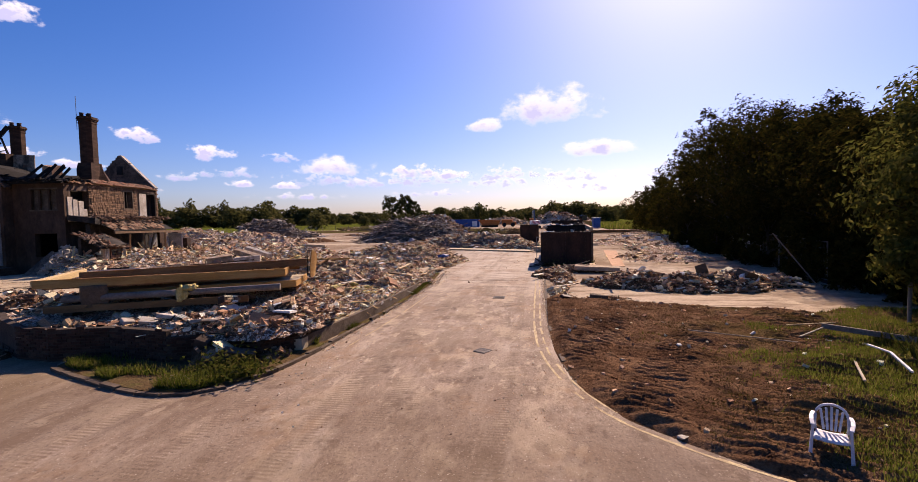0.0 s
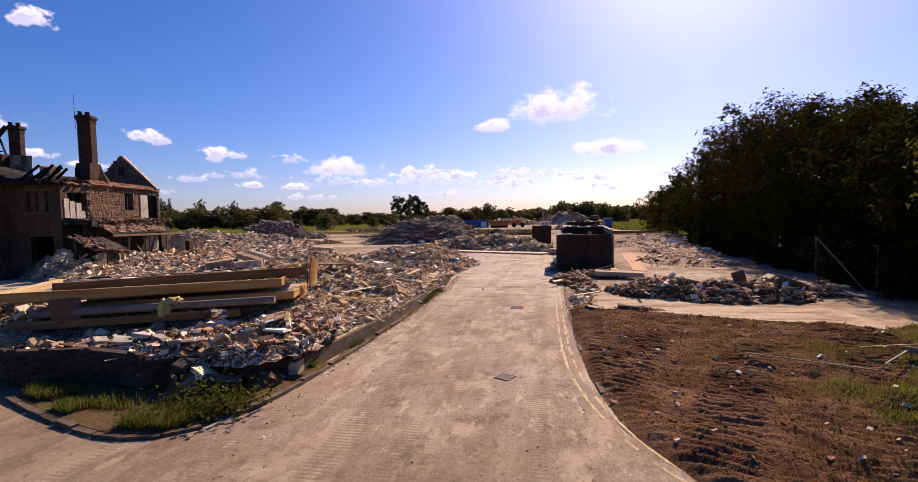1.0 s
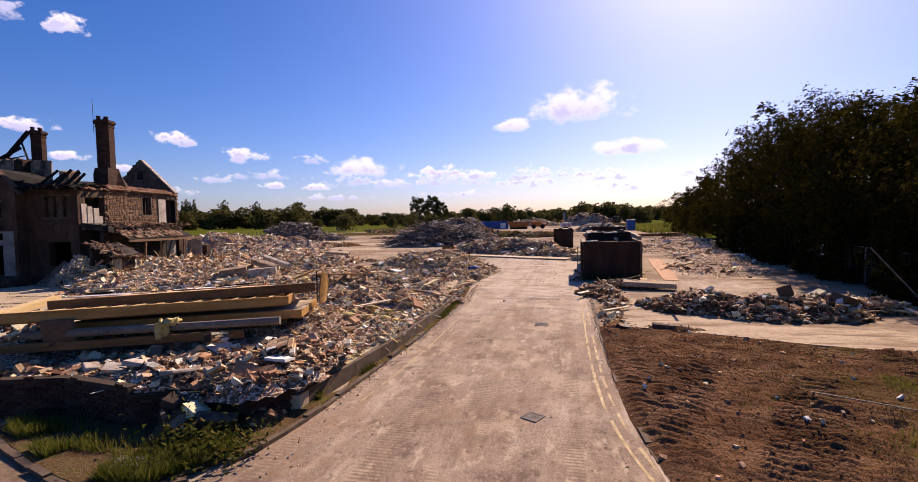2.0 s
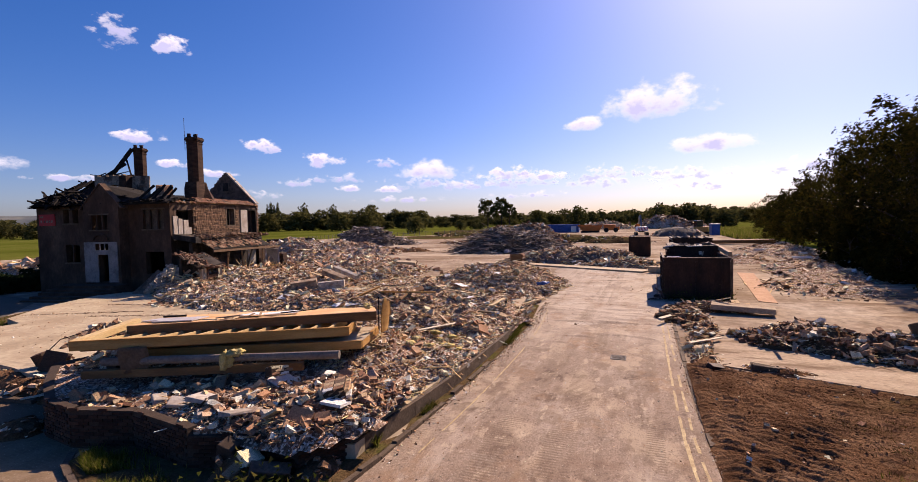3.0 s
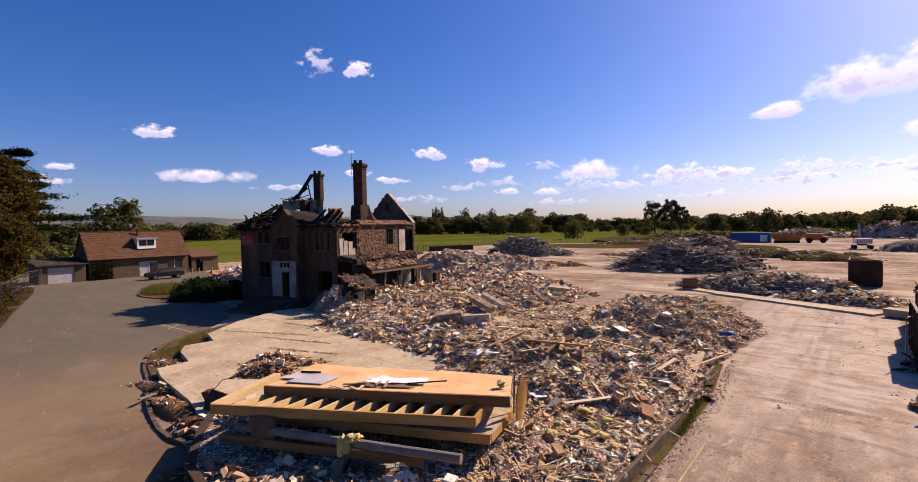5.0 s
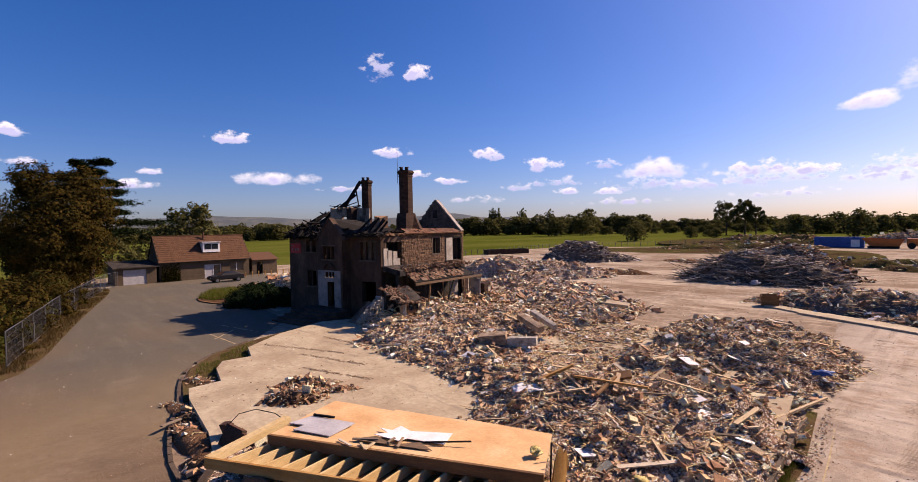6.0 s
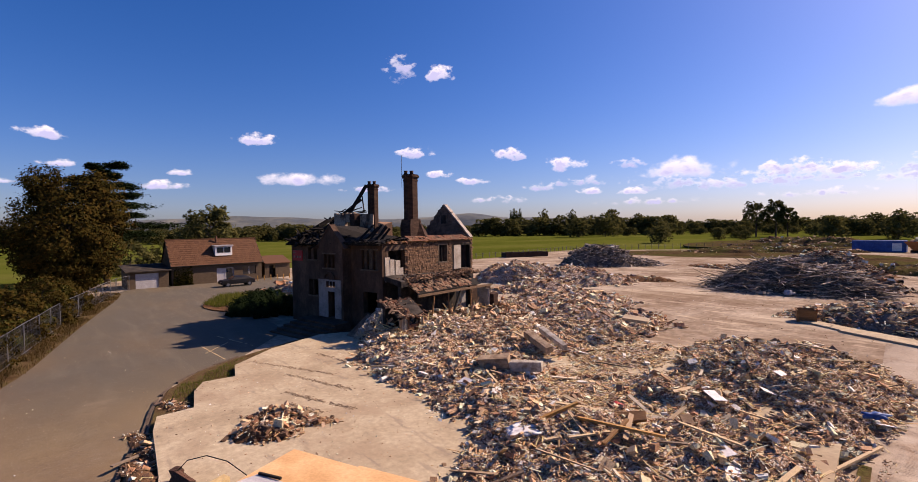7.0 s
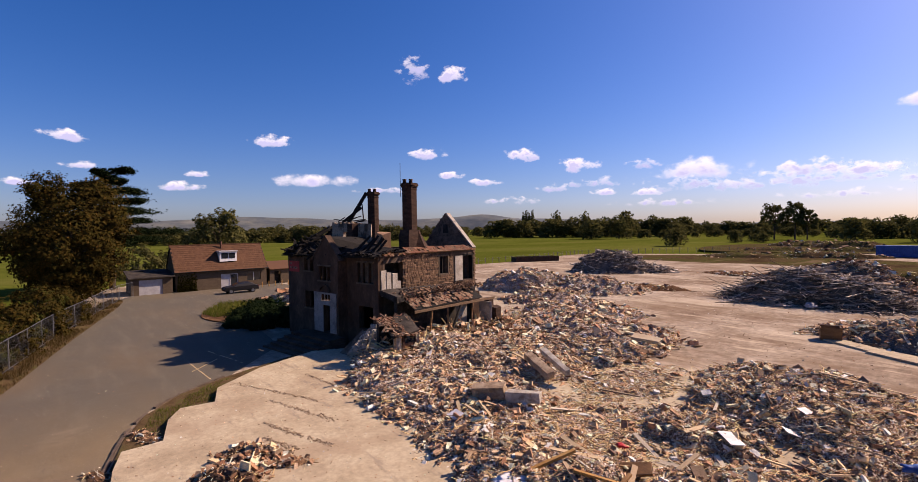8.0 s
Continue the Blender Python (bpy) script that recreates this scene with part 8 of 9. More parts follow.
cpart("ridge", Build().box(-0.2, CD / 2 - 0.13, CR - 0.02, CL + 0.2, CD / 2 + 0.13, CR + 0.12), "cottile")
cpart("flue", Build().tube([(6.6, 2.5, 6.0), (6.6, 2.5, 7.0)], 0.14, 8), "tile")
dm = cpart("dormer", Build().box(5.9, 0.5, 4.0, 8.3, 3.0, 5.45), "white", "white boarded flat-roofed dormer")
cpart("dormer_roof", Build().box(5.75, 0.3, 5.45, 8.45, 3.0, 5.58), "greysheet", parent=dm)
for x in (6.15, 7.15):
    cpart("pane", Build().box(x, 0.47, 4.45, x + 0.9, 0.5, 5.25), "glass", parent=dm)
dw = cpart("door", Build().box(5.9, 0.1, 2.03, 8.3, 0.2, 2.15), "greysheet", "white-framed double doors")
for x in (5.9, 7.08, 8.15):
    cpart("jamb", Build().box(x, 0.1, 0.05, x + 0.15, 0.2, 2.03), "greysheet", parent=dw)
cpart("leaf", Build().box(6.05, 0.14, 0.1, 7.1, 0.18, 2.03), "greysheet", parent=dw)
cpart("pane", Build().box(7.22, 0.15, 0.1, 8.15, 0.17, 2.03), "glass", parent=dw)
wd = cpart("window", Build().box(9.5, 0.08, 0.87, 11.7, 0.2, 0.95), "white")
cpart("window_frame", Build().box(9.5, 0.1, 2.2, 11.7, 0.2, 2.28), "white", parent=wd)
cpart("mullion", Build().box(10.55, 0.12, 0.95, 10.63, 0.145, 2.2), "white", parent=wd)
cpart("pane", Build().box(9.6, 0.15, 0.95, 11.6, 0.17, 2.2), "glass", parent=wd)
cpart("gutter", Build().tube([(-0.2, -0.42, CE - 0.36), (CL + 0.2, -0.42, CE - 0.36)], 0.06, 6), "black")
rng = np.random.default_rng(4)
ob = part("climber", many_boxes("climber", np.stack([rng.uniform(0.2, 2.6, 600), rng.uniform(-0.5, -0.05, 600), np.abs(rng.normal(0, 1.2, 600)).clip(0, 3)], 1), np.abs(rng.normal(0, 0.08, (600, 3))) + 0.04, turns(rng.uniform(0, 6, 600), rng.uniform(0, 6, 600), rng.uniform(0, 6, 600)), M["leaf"], 0.3, rng), None, cot, "green climbing plant on the wall")
ob["kind"] = "stuff"
# lean-to at the far end and garage at the near end
lt = thing("outhouse", "low brick outhouse with a lean-to roof", "outhouse", (CX, CY, 0), CT)
for x0, y0, x1, y1, z in ((13.3, 0.8, 14.0, 1.1, 2.3), (15.0, 0.8, 17.1, 1.1, 2.3), (17.1, 0.8, 17.4, 4, 2.3), (13.3, 3.7, 17.1, 4, 3.2)):
    part("wall", Build().box(x0, y0, 0, x1, y1, z), M["cotwall"], lt)
part("lintel", Build().box(14.0, 0.8, 2.0, 15.0, 1.1, 2.3), M["cotwall"], lt)
part("roof", Build().add([(13.25, 0.5, 2.4), (17.6, 0.5, 2.4), (17.6, 4.2, 3.5), (13.25, 4.2, 3.5), (13.25, 0.5, 2.3), (17.6, 0.5, 2.3), (17.6, 4.2, 3.4), (13.25, 4.2, 3.4)], [(0, 1, 2, 3), (7, 6, 5, 4), (0, 4, 5, 1), (1, 5, 6, 2), (2, 6, 7, 3), (3, 7, 4, 0)]), M["cottile"], lt)
part("doorway", Build().box(14.0, 1.6, 0, 15.0, 1.7, 2.0), M["soot"], lt)
ga = thing("garage", "low garage with a white up-and-over door", "garage", (CX, CY, 0), CT)
for x0, y0, x1, y1, z in ((-5.2, -0.3, -4.3, 0, 2.3), (-1.6, -0.3, -0.4, 0, 2.3), (-5.2, 0, -4.9, 5, 2.38), (-0.7, 0, -0.4, 5, 2.38), (-4.9, 4.7, -0.7, 5, 2.9)):
    part("wall", Build().box(x0, y0, 0, x1, y1, z), M["cotwall"], ga)
part("lintel", Build().box(-4.3, -0.3, 2.05, -1.6, 0, 2.3), M["cotwall"], ga)
part("door", Build().box(-4.3, -0.2, 0.02, -1.6, -0.12, 2.05), M["greysheet"], ga, "plain greyed white garage door")
part("roof", Build().add([(-5.5, -0.7, 2.4), (-0.1, -0.7, 2.4), (-0.1, 5.2, 3.1), (-5.5, 5.2, 3.1), (-5.5, -0.7, 2.28), (-0.1, -0.7, 2.28), (-0.1, 5.2, 3.0), (-5.5, 5.2, 3.0)], [(0, 1, 2, 3), (7, 6, 5, 4), (0, 4, 5, 1), (1, 5, 6, 2), (2, 6, 7, 3), (3, 7, 4, 0)]), M["soot"], ga)
for k in range(9):
    solid("boundary_post", Build().box(-0.06, -0.06, 0, 0.06, 0.06, 0.8).mesh("boundary_post", M["pine"]), None, "short pale wooden post before the cottage", "post", group="posts before the cottage").matrix_world = pose(-76.5 - 0.06 * k, 33.5 + 1.0 * k, 0)


def car(at, turn):
    c = thing("car", "black parked hatchback car", "car", at, turn)
    prof = [(-2.2, 0.35), (-2.25, 0.7), (-2.05, 0.9), (-1.1, 1.0), (-0.35, 1.42), (1.1, 1.45), (1.85, 1.05), (2.2, 0.95), (2.25, 0.4)]
    b = Build()
    n_ = len(prof)
    ws = [0.82, 0.87, 0.86, 0.84, 0.66, 0.66, 0.8, 0.82, 0.82]
    b.add([(x, -w, z) for (x, z), w in zip(prof, ws)] + [(x, w, z) for (x, z), w in zip(prof, ws)], [tuple(range(n_)), tuple(reversed(range(n_, 2 * n_)))] + [(i_, n_ + i_, n_ + (i_ + 1) % n_, (i_ + 1) % n_) for i_ in range(n_)])
    part("body", b, M["carpaint"], c, bevel=0.06)
    for sy in (-1, 1):
        part("side_window", Build().add([(-0.85, sy * 0.8, 1.06), (1.3, sy * 0.79, 1.08), (0.95, sy * 0.69, 1.38), (-0.35, sy * 0.69, 1.37)], [(0, 1, 2, 3) if sy < 0 else (3, 2, 1, 0)]), M["glass"], c)
        for x in (-1.4, 1.4):
            w = part("wheel", Build().tube([(x, sy * 0.66, 0.32), (x, sy * 0.88, 0.32)], 0.32, 18), M["black"], c)
            part("rim", Build().tube([(x, sy * 0.87, 0.32), (x, sy * 0.895, 0.32)], 0.2, 12), M["steel"], w)
    part("windscreen", Build().add([(-1.08, -0.72, 1.03), (-1.08, 0.72, 1.03), (-0.4, 0.6, 1.41), (-0.4, -0.6, 1.41)], [(3, 2, 1, 0)]), M["glass"], c)
    part("headlight", Build().box(-2.24, -0.75, 0.62, -2.1, -0.45, 0.76), M["sheet"], c)
    part("tail_light", Build().box(2.1, -0.78, 0.75, 2.24, -0.55, 0.9), M["signred"], c)


car((-71.7, 29.3, 0.012), 92)

# ---------------------------------------------------------------- machines and bins on the far side
def excavator(at, turn):
    e = thing("excavator", "tracked excavator with striped rear working on rubble", "excavator", at, turn)
    for sx in (-1, 1):
        tr = part("track", Build().box(sx * 1.3 - 0.3, -2.0, 0.05, sx * 1.3 + 0.3, 2.0, 0.9), M["black"], e, bevel=0.25)
        for k in range(5):
            part("roller", Build().tube([(sx * 1.3 - 0.32, -1.5 + 0.75 * k, 0.35), (sx * 1.3 + 0.32, -1.5 + 0.75 * k, 0.35)], 0.22, 10), M["rust"], tr)
    part("turntable", Build().tube([(0, 0, 0.8), (0, 0, 1.15)], 0.8, 14), M["rust"], e)
    body = part("engine_housing", Build().box(-1.35, -2.2, 1.15, 1.35, 0.6, 2.3), M["white"], e, bevel=0.1)
    for k in range(7):
        x = -1.2 + 0.36 * k
        part("stripe", Build().add([(x, -2.215, 1.3), (x + 0.18, -2.215, 1.3), (x + 0.42, -2.215, 2.1), (x + 0.24, -2.215, 2.1)], [(0, 1, 2, 3)]), M["signred"], body, "red hazard stripe")
    cab = part("cab", Build().box(-1.3, 0.0, 1.2, -0.3, 1.7, 3.0), M["orange"], e, bevel=0.08)
    part("pane", Build().box(-1.32, 0.2, 2.0, -0.28, 1.72, 2.8), M["glass"], cab)
    boom = part("boom", Build().beam((0.2, 0.8, 1.8), (0.2, 3.2, 5.2), 0.4, 0.6).beam((0.2, 3.1, 5.1), (0.2, 5.6, 4.6), 0.38, 0.5), M["steel"], e, "grey bent boom")
    part("stick", Build().beam((0.2, 5.4, 4.8), (0.2, 6.4, 2.0), 0.3, 0.4), M["steel"], boom)
    part("ram", Build().tube([(0.2, 1.4, 1.9), (0.2, 3.0, 4.4)], 0.1, 8), M["steel"], boom)
    part("bucket", Build().add([(-0.5, 6.0, 2.1), (0.9, 6.0, 2.1), (0.9, 6.9, 1.5), (-0.5, 6.9, 1.5), (-0.5, 5.9, 1.2), (0.9, 5.9, 1.2)], [(0, 1, 2, 3), (0, 4, 5, 1), (4, 3, 2, 5), (0, 3, 4), (1, 5, 2)]), M["rust"], e)


excavator((0.3, 137, 0), 8)
bc = thing("site_container", "blue steel site container", "container", (-25, 169, 0), 1)
part("body", Build().box(-5.2, 0, 0.1, 5.2, 2.5, 2.9), M["blue"], bc)
for k in range(21):
    part("corrugation", Build().box(-5.1 + k * 0.48, -0.05, 0.3, -4.86 + k * 0.48, -0.001, 2.7), M["blue"], bc)
part("door", Build().box(2.6, -0.09, 0.3, 4.4, -0.051, 2.2), M["sheet"], bc, "pale door panel")
oh = thing("tipper_body", "orange steel tipper body beside the container", "skip", (-16, 168, 0), 0)
part("tub", Build().add([(-4.2, 0, 2.7), (4, 0, 2.3), (3, 0, 0.6), (-2.5, 0, 0.6), (-4.2, 2.4, 2.7), (4, 2.4, 2.3), (3, 2.4, 0.6), (-2.5, 2.4, 0.6)], [(3, 2, 1, 0), (4, 5, 6, 7), (0, 4, 7, 3), (1, 2, 6, 5), (3, 7, 6, 2)]), M["orange"], oh)
part("frame", Build().box(-3, 0.4, 0, 3, 2, 0.6), M["rust"], oh)
dp = thing("dumper", "orange-brown site dumper parked by the container", "dumper", (-9.2, 168, 0), 0)
part("body", Build().box(-2.4, 0, 0.7, 1.4, 2.4, 2.6).box(1.4, 0.3, 0.7, 2.6, 2.1, 1.8), M["orange"], dp, bevel=0.15)
for x in (-1.5, 1.5):
    part("wheel", Build().tube([(x, -0.2, 0.75), (x, 0.4, 0.75)], 0.75, 14), M["black"], dp)
lo = thing("portable_toilet", "blue plastic portable toilet", "toilet cabin", (16.5, 130, 0), 10)
part("cabin", Build().box(-0.9, -0.9, 0.1, 0.9, 0.9, 2.7), M["blue"], lo, bevel=0.08)
part("roof", Build().box(-1.0, -1.0, 2.7, 1.0, 1.0, 2.85), M["sheet"], lo)
ym = thing("digger", "small yellow digger behind the skips", "digger", (14, 140, 0), 20)
part("body", Build().box(-2.5, -1.2, 0.6, 2.0, 1.2, 2.0), M["pine"], ym, bevel=0.15)
part("cab", Build().box(-0.8, -0.9, 2.0, 0.8, 0.9, 3.6), M["glass"], ym, bevel=0.1)
part("track", Build().box(-2.2, -1.5, 0, 2.2, -0.9, 0.6).box(-2.2, 0.9, 0, 2.2, 1.5, 0.6), M["black"], ym)


# ---------------------------------------------------------------- plants and trees
def tree_parts(height, radius, seed, leaves, leaf_size, low=0.18, lobes=16, squash=1.0):
    """Trunk with limbs, and a crown of leaf clumps on uneven lobes. Root at the origin."""
    rng, rnd = np.random.default_rng(seed), random.Random(seed)
    b = Build()
    top = height * 0.72
    bend = rnd.uniform(-0.03, 0.03) * height
    r0 = 0.022 * height + 0.06
    b.tube([(0, 0, -0.1), (bend * 0.2, 0, top * 0.3), (bend * 0.6, bend * 0.5, top * 0.65), (bend, bend, top)], [r0, r0 * 0.75, r0 * 0.45, r0 * 0.15], 9)
    cents = []
    for k in range(lobes):
        a, f = 2.399 * k + rnd.uniform(-0.4, 0.4), (k + 0.5) / lobes
        z = height * (low + 0.08 + (0.9 - low) * f)
        belly = math.sin(math.pi * min(1, max(0.05, (z / height - low * 0.5) / (1.08 - low * 0.5)))) ** 0.6
        d = radius * belly * rnd.uniform(0.5, 0.88)
        c = (d * math.cos(a), d * math.sin(a), z)
        cents.append((c, radius * rnd.uniform(0.22, 0.40) * (0.75 + 0.4 * belly)))
        b.tube([(bend * 0.5 * f, 0, z * 0.62), (c[0] * 0.5, c[1] * 0.5, z * 0.84), c], [r0 * 0.34, r0 * 0.2, r0 * 0.05], 5)
    cents.append(((bend, bend, height * 0.88), radius * 0.36))
    if low <= 0:
        for k in range(6):
            cents.append(((radius * 0.62 * math.cos(k * 1.05), radius * 0.62 * math.sin(k * 1.05), height * 0.12), radius * 0.36))
    per = leaves // len(cents)
    pts, outward = [], []
    for (cx, cy, cz), rr in cents:
        # small twigs of leaves gathered on the lobe's outside
        tw = max(8, per // 14)
        d = rng.normal(0, 1, (tw, 3))
        d /= np.linalg.norm(d, axis=1)[:, None]
        tips = np.array([cx, cy, cz]) + d * rr * rng.uniform(0.55, 1.08, (tw, 1)) * (1, 1, 0.8 * squash)
        which = rng.integers(0, tw, per)
        pts.append(tips[which] + rng.normal(0, rr * 0.13, (per, 3)))
        out = pts[-1] - (cx, cy, cz) + 0.35 * (pts[-1] - (0, 0, height * 0.45))
        outward.append(out / np.linalg.norm(out, axis=1)[:, None])
    return b, np.concatenate(pts), np.concatenate(outward), rng


def tree(name, label, at, height, radius, seed, leaves, leaf_size, mat="leaf", low=0.18, lobes=16, group="", squash=1.0, category="tree"):
    b, pts, face, rng = tree_parts(height, radius, seed, leaves, leaf_size, low, lobes, squash)
    t = thing(name, label, category, at, 0, group)
    part("trunk", b, M["bark"], t)
    ob = part("crown", leaf_quads("crown", pts, leaf_size, M[mat], rng, face=face), None, t)
    ob["kind"] = "stuff"
    return t


# the dense row at the site's edge
ROW = [(14.4, 11.5, 7.2, 2.8), (16.6, 19.0, 6.7, 3.5), (17.8, 24.5, 7.4, 3.9), (18.6, 30.0, 8.5, 4.2), (19.2, 36.0, 10.0, 4.4), (19.4, 42.5, 11.6, 4.6), (19.8, 50.0, 12.6, 4.4), (20.2, 58.0, 12.0, 4.4), (21.0, 67.0, 10.6, 4.4), (21.8, 77.0, 9.2, 4.4), (22.6, 90.0, 8.0, 4.6), (23.6, 104.0, 7.4, 5.0)]
for k, (x, y, h, r) in enumerate(ROW):
    near = y < 45
    tree("tree", "tall dense broad-leaved tree in green leaf darkened for backlight", (x, y, 0), h, r, 100 + k, 21000 if near else 9000, 0.24 if near else 0.36, "leaf", 0.04, 26, "row of trees at the site edge")
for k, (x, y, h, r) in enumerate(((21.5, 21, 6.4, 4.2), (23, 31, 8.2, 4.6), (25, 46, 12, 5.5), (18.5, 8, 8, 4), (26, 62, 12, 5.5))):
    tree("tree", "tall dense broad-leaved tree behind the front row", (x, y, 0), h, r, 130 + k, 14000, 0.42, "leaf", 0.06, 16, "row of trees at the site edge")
tree("tree", "leafy tree overhanging the rough grass, leaf colour brightened for sun", (13.6, 15.4, 0), 7.5, 2.9, 150, 26000, 0.19, "leaf_sunny", 0.02, 22, "row of trees at the site edge")
# under-storey shrubs beneath the row
for k in range(16):
    y = 10.5 + 3.4 * k
    x = 14.2 + 0.075 * y + 0.8 * math.sin(k * 2.3)
    tree("shrub", "shrub under the trees, leaf colour darkened for shade", (x + (0.6 if k < 3 else 0), y, 0), 3.0 + math.sin(k), 1.8, 160 + k, 5000, 0.22, "leaf", 0.0, 9, "shrubs under the tree row", category="shrub")

# beside the drive
tree("tree", "broad spreading tree with turning brown-green leaves", (-72.0, 11.4, 0), 14.4, 5.9, 201, 44000, 0.36, "leaf_autumn", 0.02, 34)
tree("tree", "tree in dark green leaf by the drive", (-84, -2, 0), 7.4, 5.0, 202, 7000, 0.4, "leaf_autumn", 0.02, 16)
for k in range(12):
    f = k / 11
    tree("shrub", "overgrown shrub behind the mesh fence", (-36.5 - 25 * f, 6.0 + 5.0 * f + 0.8 * math.sin(k * 2), 0), 3.0 + 0.9 * math.sin(k * 1.7), 2.2, 210 + k, 6000, 0.2, "leaf_autumn" if k % 3 else "weed", 0.0, 9, "shrubs behind the fence", category="shrub")


def layered_pine(at, height, seed):
    rnd, rng = random.Random(seed), np.random.default_rng(seed)
    t = thing("pine_tree", "tall dark pine with flat layered branches", "tree", at)
    b = Build().tube([(0, 0, -0.1), (0.3, 0, height * 0.5), (0, 0.2, height * 0.97)], [0.45, 0.3, 0.06], 9)
    pts = []
    for k in range(20):
        z = height * (0.36 + 0.62 * (k / 19))
        a = 2.399 * k
        ln = height * 0.38 * (1 - 0.72 * (k / 19) ** 1.8) * rnd.uniform(0.6, 1.2)
        e = (ln * math.cos(a), ln * math.sin(a), z + 0.06 * ln)
        b.tube([(0.1, 0, z - 0.4), (e[0] * 0.5, e[1] * 0.5, z - 0.15), e], [0.13, 0.08, 0.03], 5)
        n = 2000
        f = 1.1 - 0.8 * rng.uniform(0, 1, n) ** 1.6
        pts.append(np.stack([e[0] * f + rng.normal(0, ln * 0.2, n), e[1] * f + rng.normal(0, ln * 0.2, n), z + 0.05 * ln + 0.25 * np.sin(f * 9 + k) + rng.normal(0, 0.2, n)], 1))
    part("trunk", b, M["bark"], t)
    ob = part("crown", leaf_quads("crown", np.concatenate(pts), 0.5, M["needle"], rng, 0.35, 0.4), None, t)
    ob["kind"] = "stuff"


layered_pine((-90, 15.6, 0), 18.2, 5)

# far trees: a few shapes, copied; the long hedgerows are joined
CROWNS = {}


def far_crown(height, radius, seed, leaves, low, lobes):
    """A broad crown of overlapping leafy domes with an uneven outline, from low to height."""
    rng, rnd = np.random.default_rng(seed), random.Random(seed)
    b = Build()
    b.tube([(0, 0, -0.3), (0.1, 0, height * 0.4), (0, 0.1, height * 0.8)], [0.3, 0.22, 0.06], 7)
    pts, per = [], leaves // lobes
    for k in range(lobes):
        f = (k + 0.5) / lobes
        a = 2.399 * k + rnd.uniform(-0.5, 0.5)
        rr = radius * rnd.uniform(0.34, 0.52)
        z = height * low + rr * 0.8 + (height * (1 - low) - 1.7 * rr) * f * rnd.uniform(0.85, 1.1)
        d = radius * 0.72 * math.sqrt(max(0.05, 1 - f ** 2)) * rnd.uniform(0.6, 1.0)
        n = rng.normal(0, 1, (per, 3))
        n /= np.linalg.norm(n, axis=1)[:, None]
        bumps = 1 + 0.16 * np.sin(n[:, 0] * 5 + k) * np.sin(n[:, 1] * 6 + 2 * k) + 0.12 * np.sin(n[:, 2] * 9 + k)
        p = n * (rr * bumps * rng.uniform(0.72, 1.04, per))[:, None] * (1, 1, 0.85)
        pts.append(p + (d * math.cos(a), d * math.sin(a), z))
        b.tube([(0, 0, z * 0.5), (d * math.cos(a) * 0.6, d * math.sin(a) * 0.6, z * 0.8), (d * math.cos(a), d * math.sin(a), z)], [0.12, 0.08, 0.03], 5)
    return b, np.concatenate(pts), rng


def protos(kind):
    out = []
    for k in range(4):
        b, pts, rng = far_crown(10, 5.4 if kind == "round" else 4.4, 300 + k + (20 if kind == "round" else 0), 850 if kind == "round" else 1000, 0.0 if kind == "round" else 0.3, 11 if kind == "round" else 9)
        t = thing("tree", "distant leafy tree in the hedgerows", "tree", (0, 0, -60), 0, "distant trees")
        part("trunk", b, M["bark"], t)
        ob = part("crown", leaf_quads("crown", pts, 1.42 if kind == "round" else 1.0, M["leaf_far"], rng), None, t)
        ob["kind"] = "stuff"
        CROWNS[t.name] = np.array([v.co for v in ob.data.vertices])
        out.append(t)
    return out


FAR = protos("round")
TALL = protos("tall")
rnd = random.Random(77)
CAM_END = (-2.6, 13.5)


def far_tree(az, dist, height, width, shapes=FAR, sink=0.0):
    """A tree seen at an azimuth (degrees to the right of +y) and distance from the end of the walk."""
    x, y = CAM_END[0] + dist * math.sin(radians(az)), CAM_END[1] + dist * math.cos(radians(az))
    z = float(land(np.array(x), np.array(y)))
    height *= 1.0 + (sink > 0) * 0.2
    src = rnd.choice(shapes)
    o = copy_thing(src, pose(x, y, z - sink, 0, 0, rnd.uniform(0, 360)))
    o.scale = (width / 10, width / 10, height / 10)
    return o


def hedge_line(az0, az1, dist, step, h0, h1, wander=0.06):
    az, crowns = az0, []
    while az < az1:
        h = rnd.uniform(h0, h1)
        a, d, w = az + rnd.uniform(-0.3, 0.3), dist * (1 + rnd.uniform(-wander, wander)), h * rnd.uniform(0.85, 1.4)
        x, y = CAM_END[0] + d * math.sin(radians(a)), CAM_END[1] + d * math.cos(radians(a))
        v = CROWNS[rnd.choice(FAR).name]
        c, s_ = math.cos(az * 7), math.sin(az * 7)
        p = np.stack([v[:, 0] * c - v[:, 1] * s_, v[:, 0] * s_ + v[:, 1] * c, v[:, 2]], 1) * (w / 10, w / 10, h * 0.092)
        crowns.append(p + (x, y, float(land(np.array(x), np.array(y))) - h * 0.03))
        az += 0.8 * step * rnd.uniform(0.6, 1.4)
    v = np.concatenate(crowns)
    tagged(new("hedgerow", quick_mesh("hedgerow", v, np.arange(len(v)).reshape(-1, 3), M["leaf_far"])), "long distant hedgerow of leafy trees", "trees", "", "stuff")


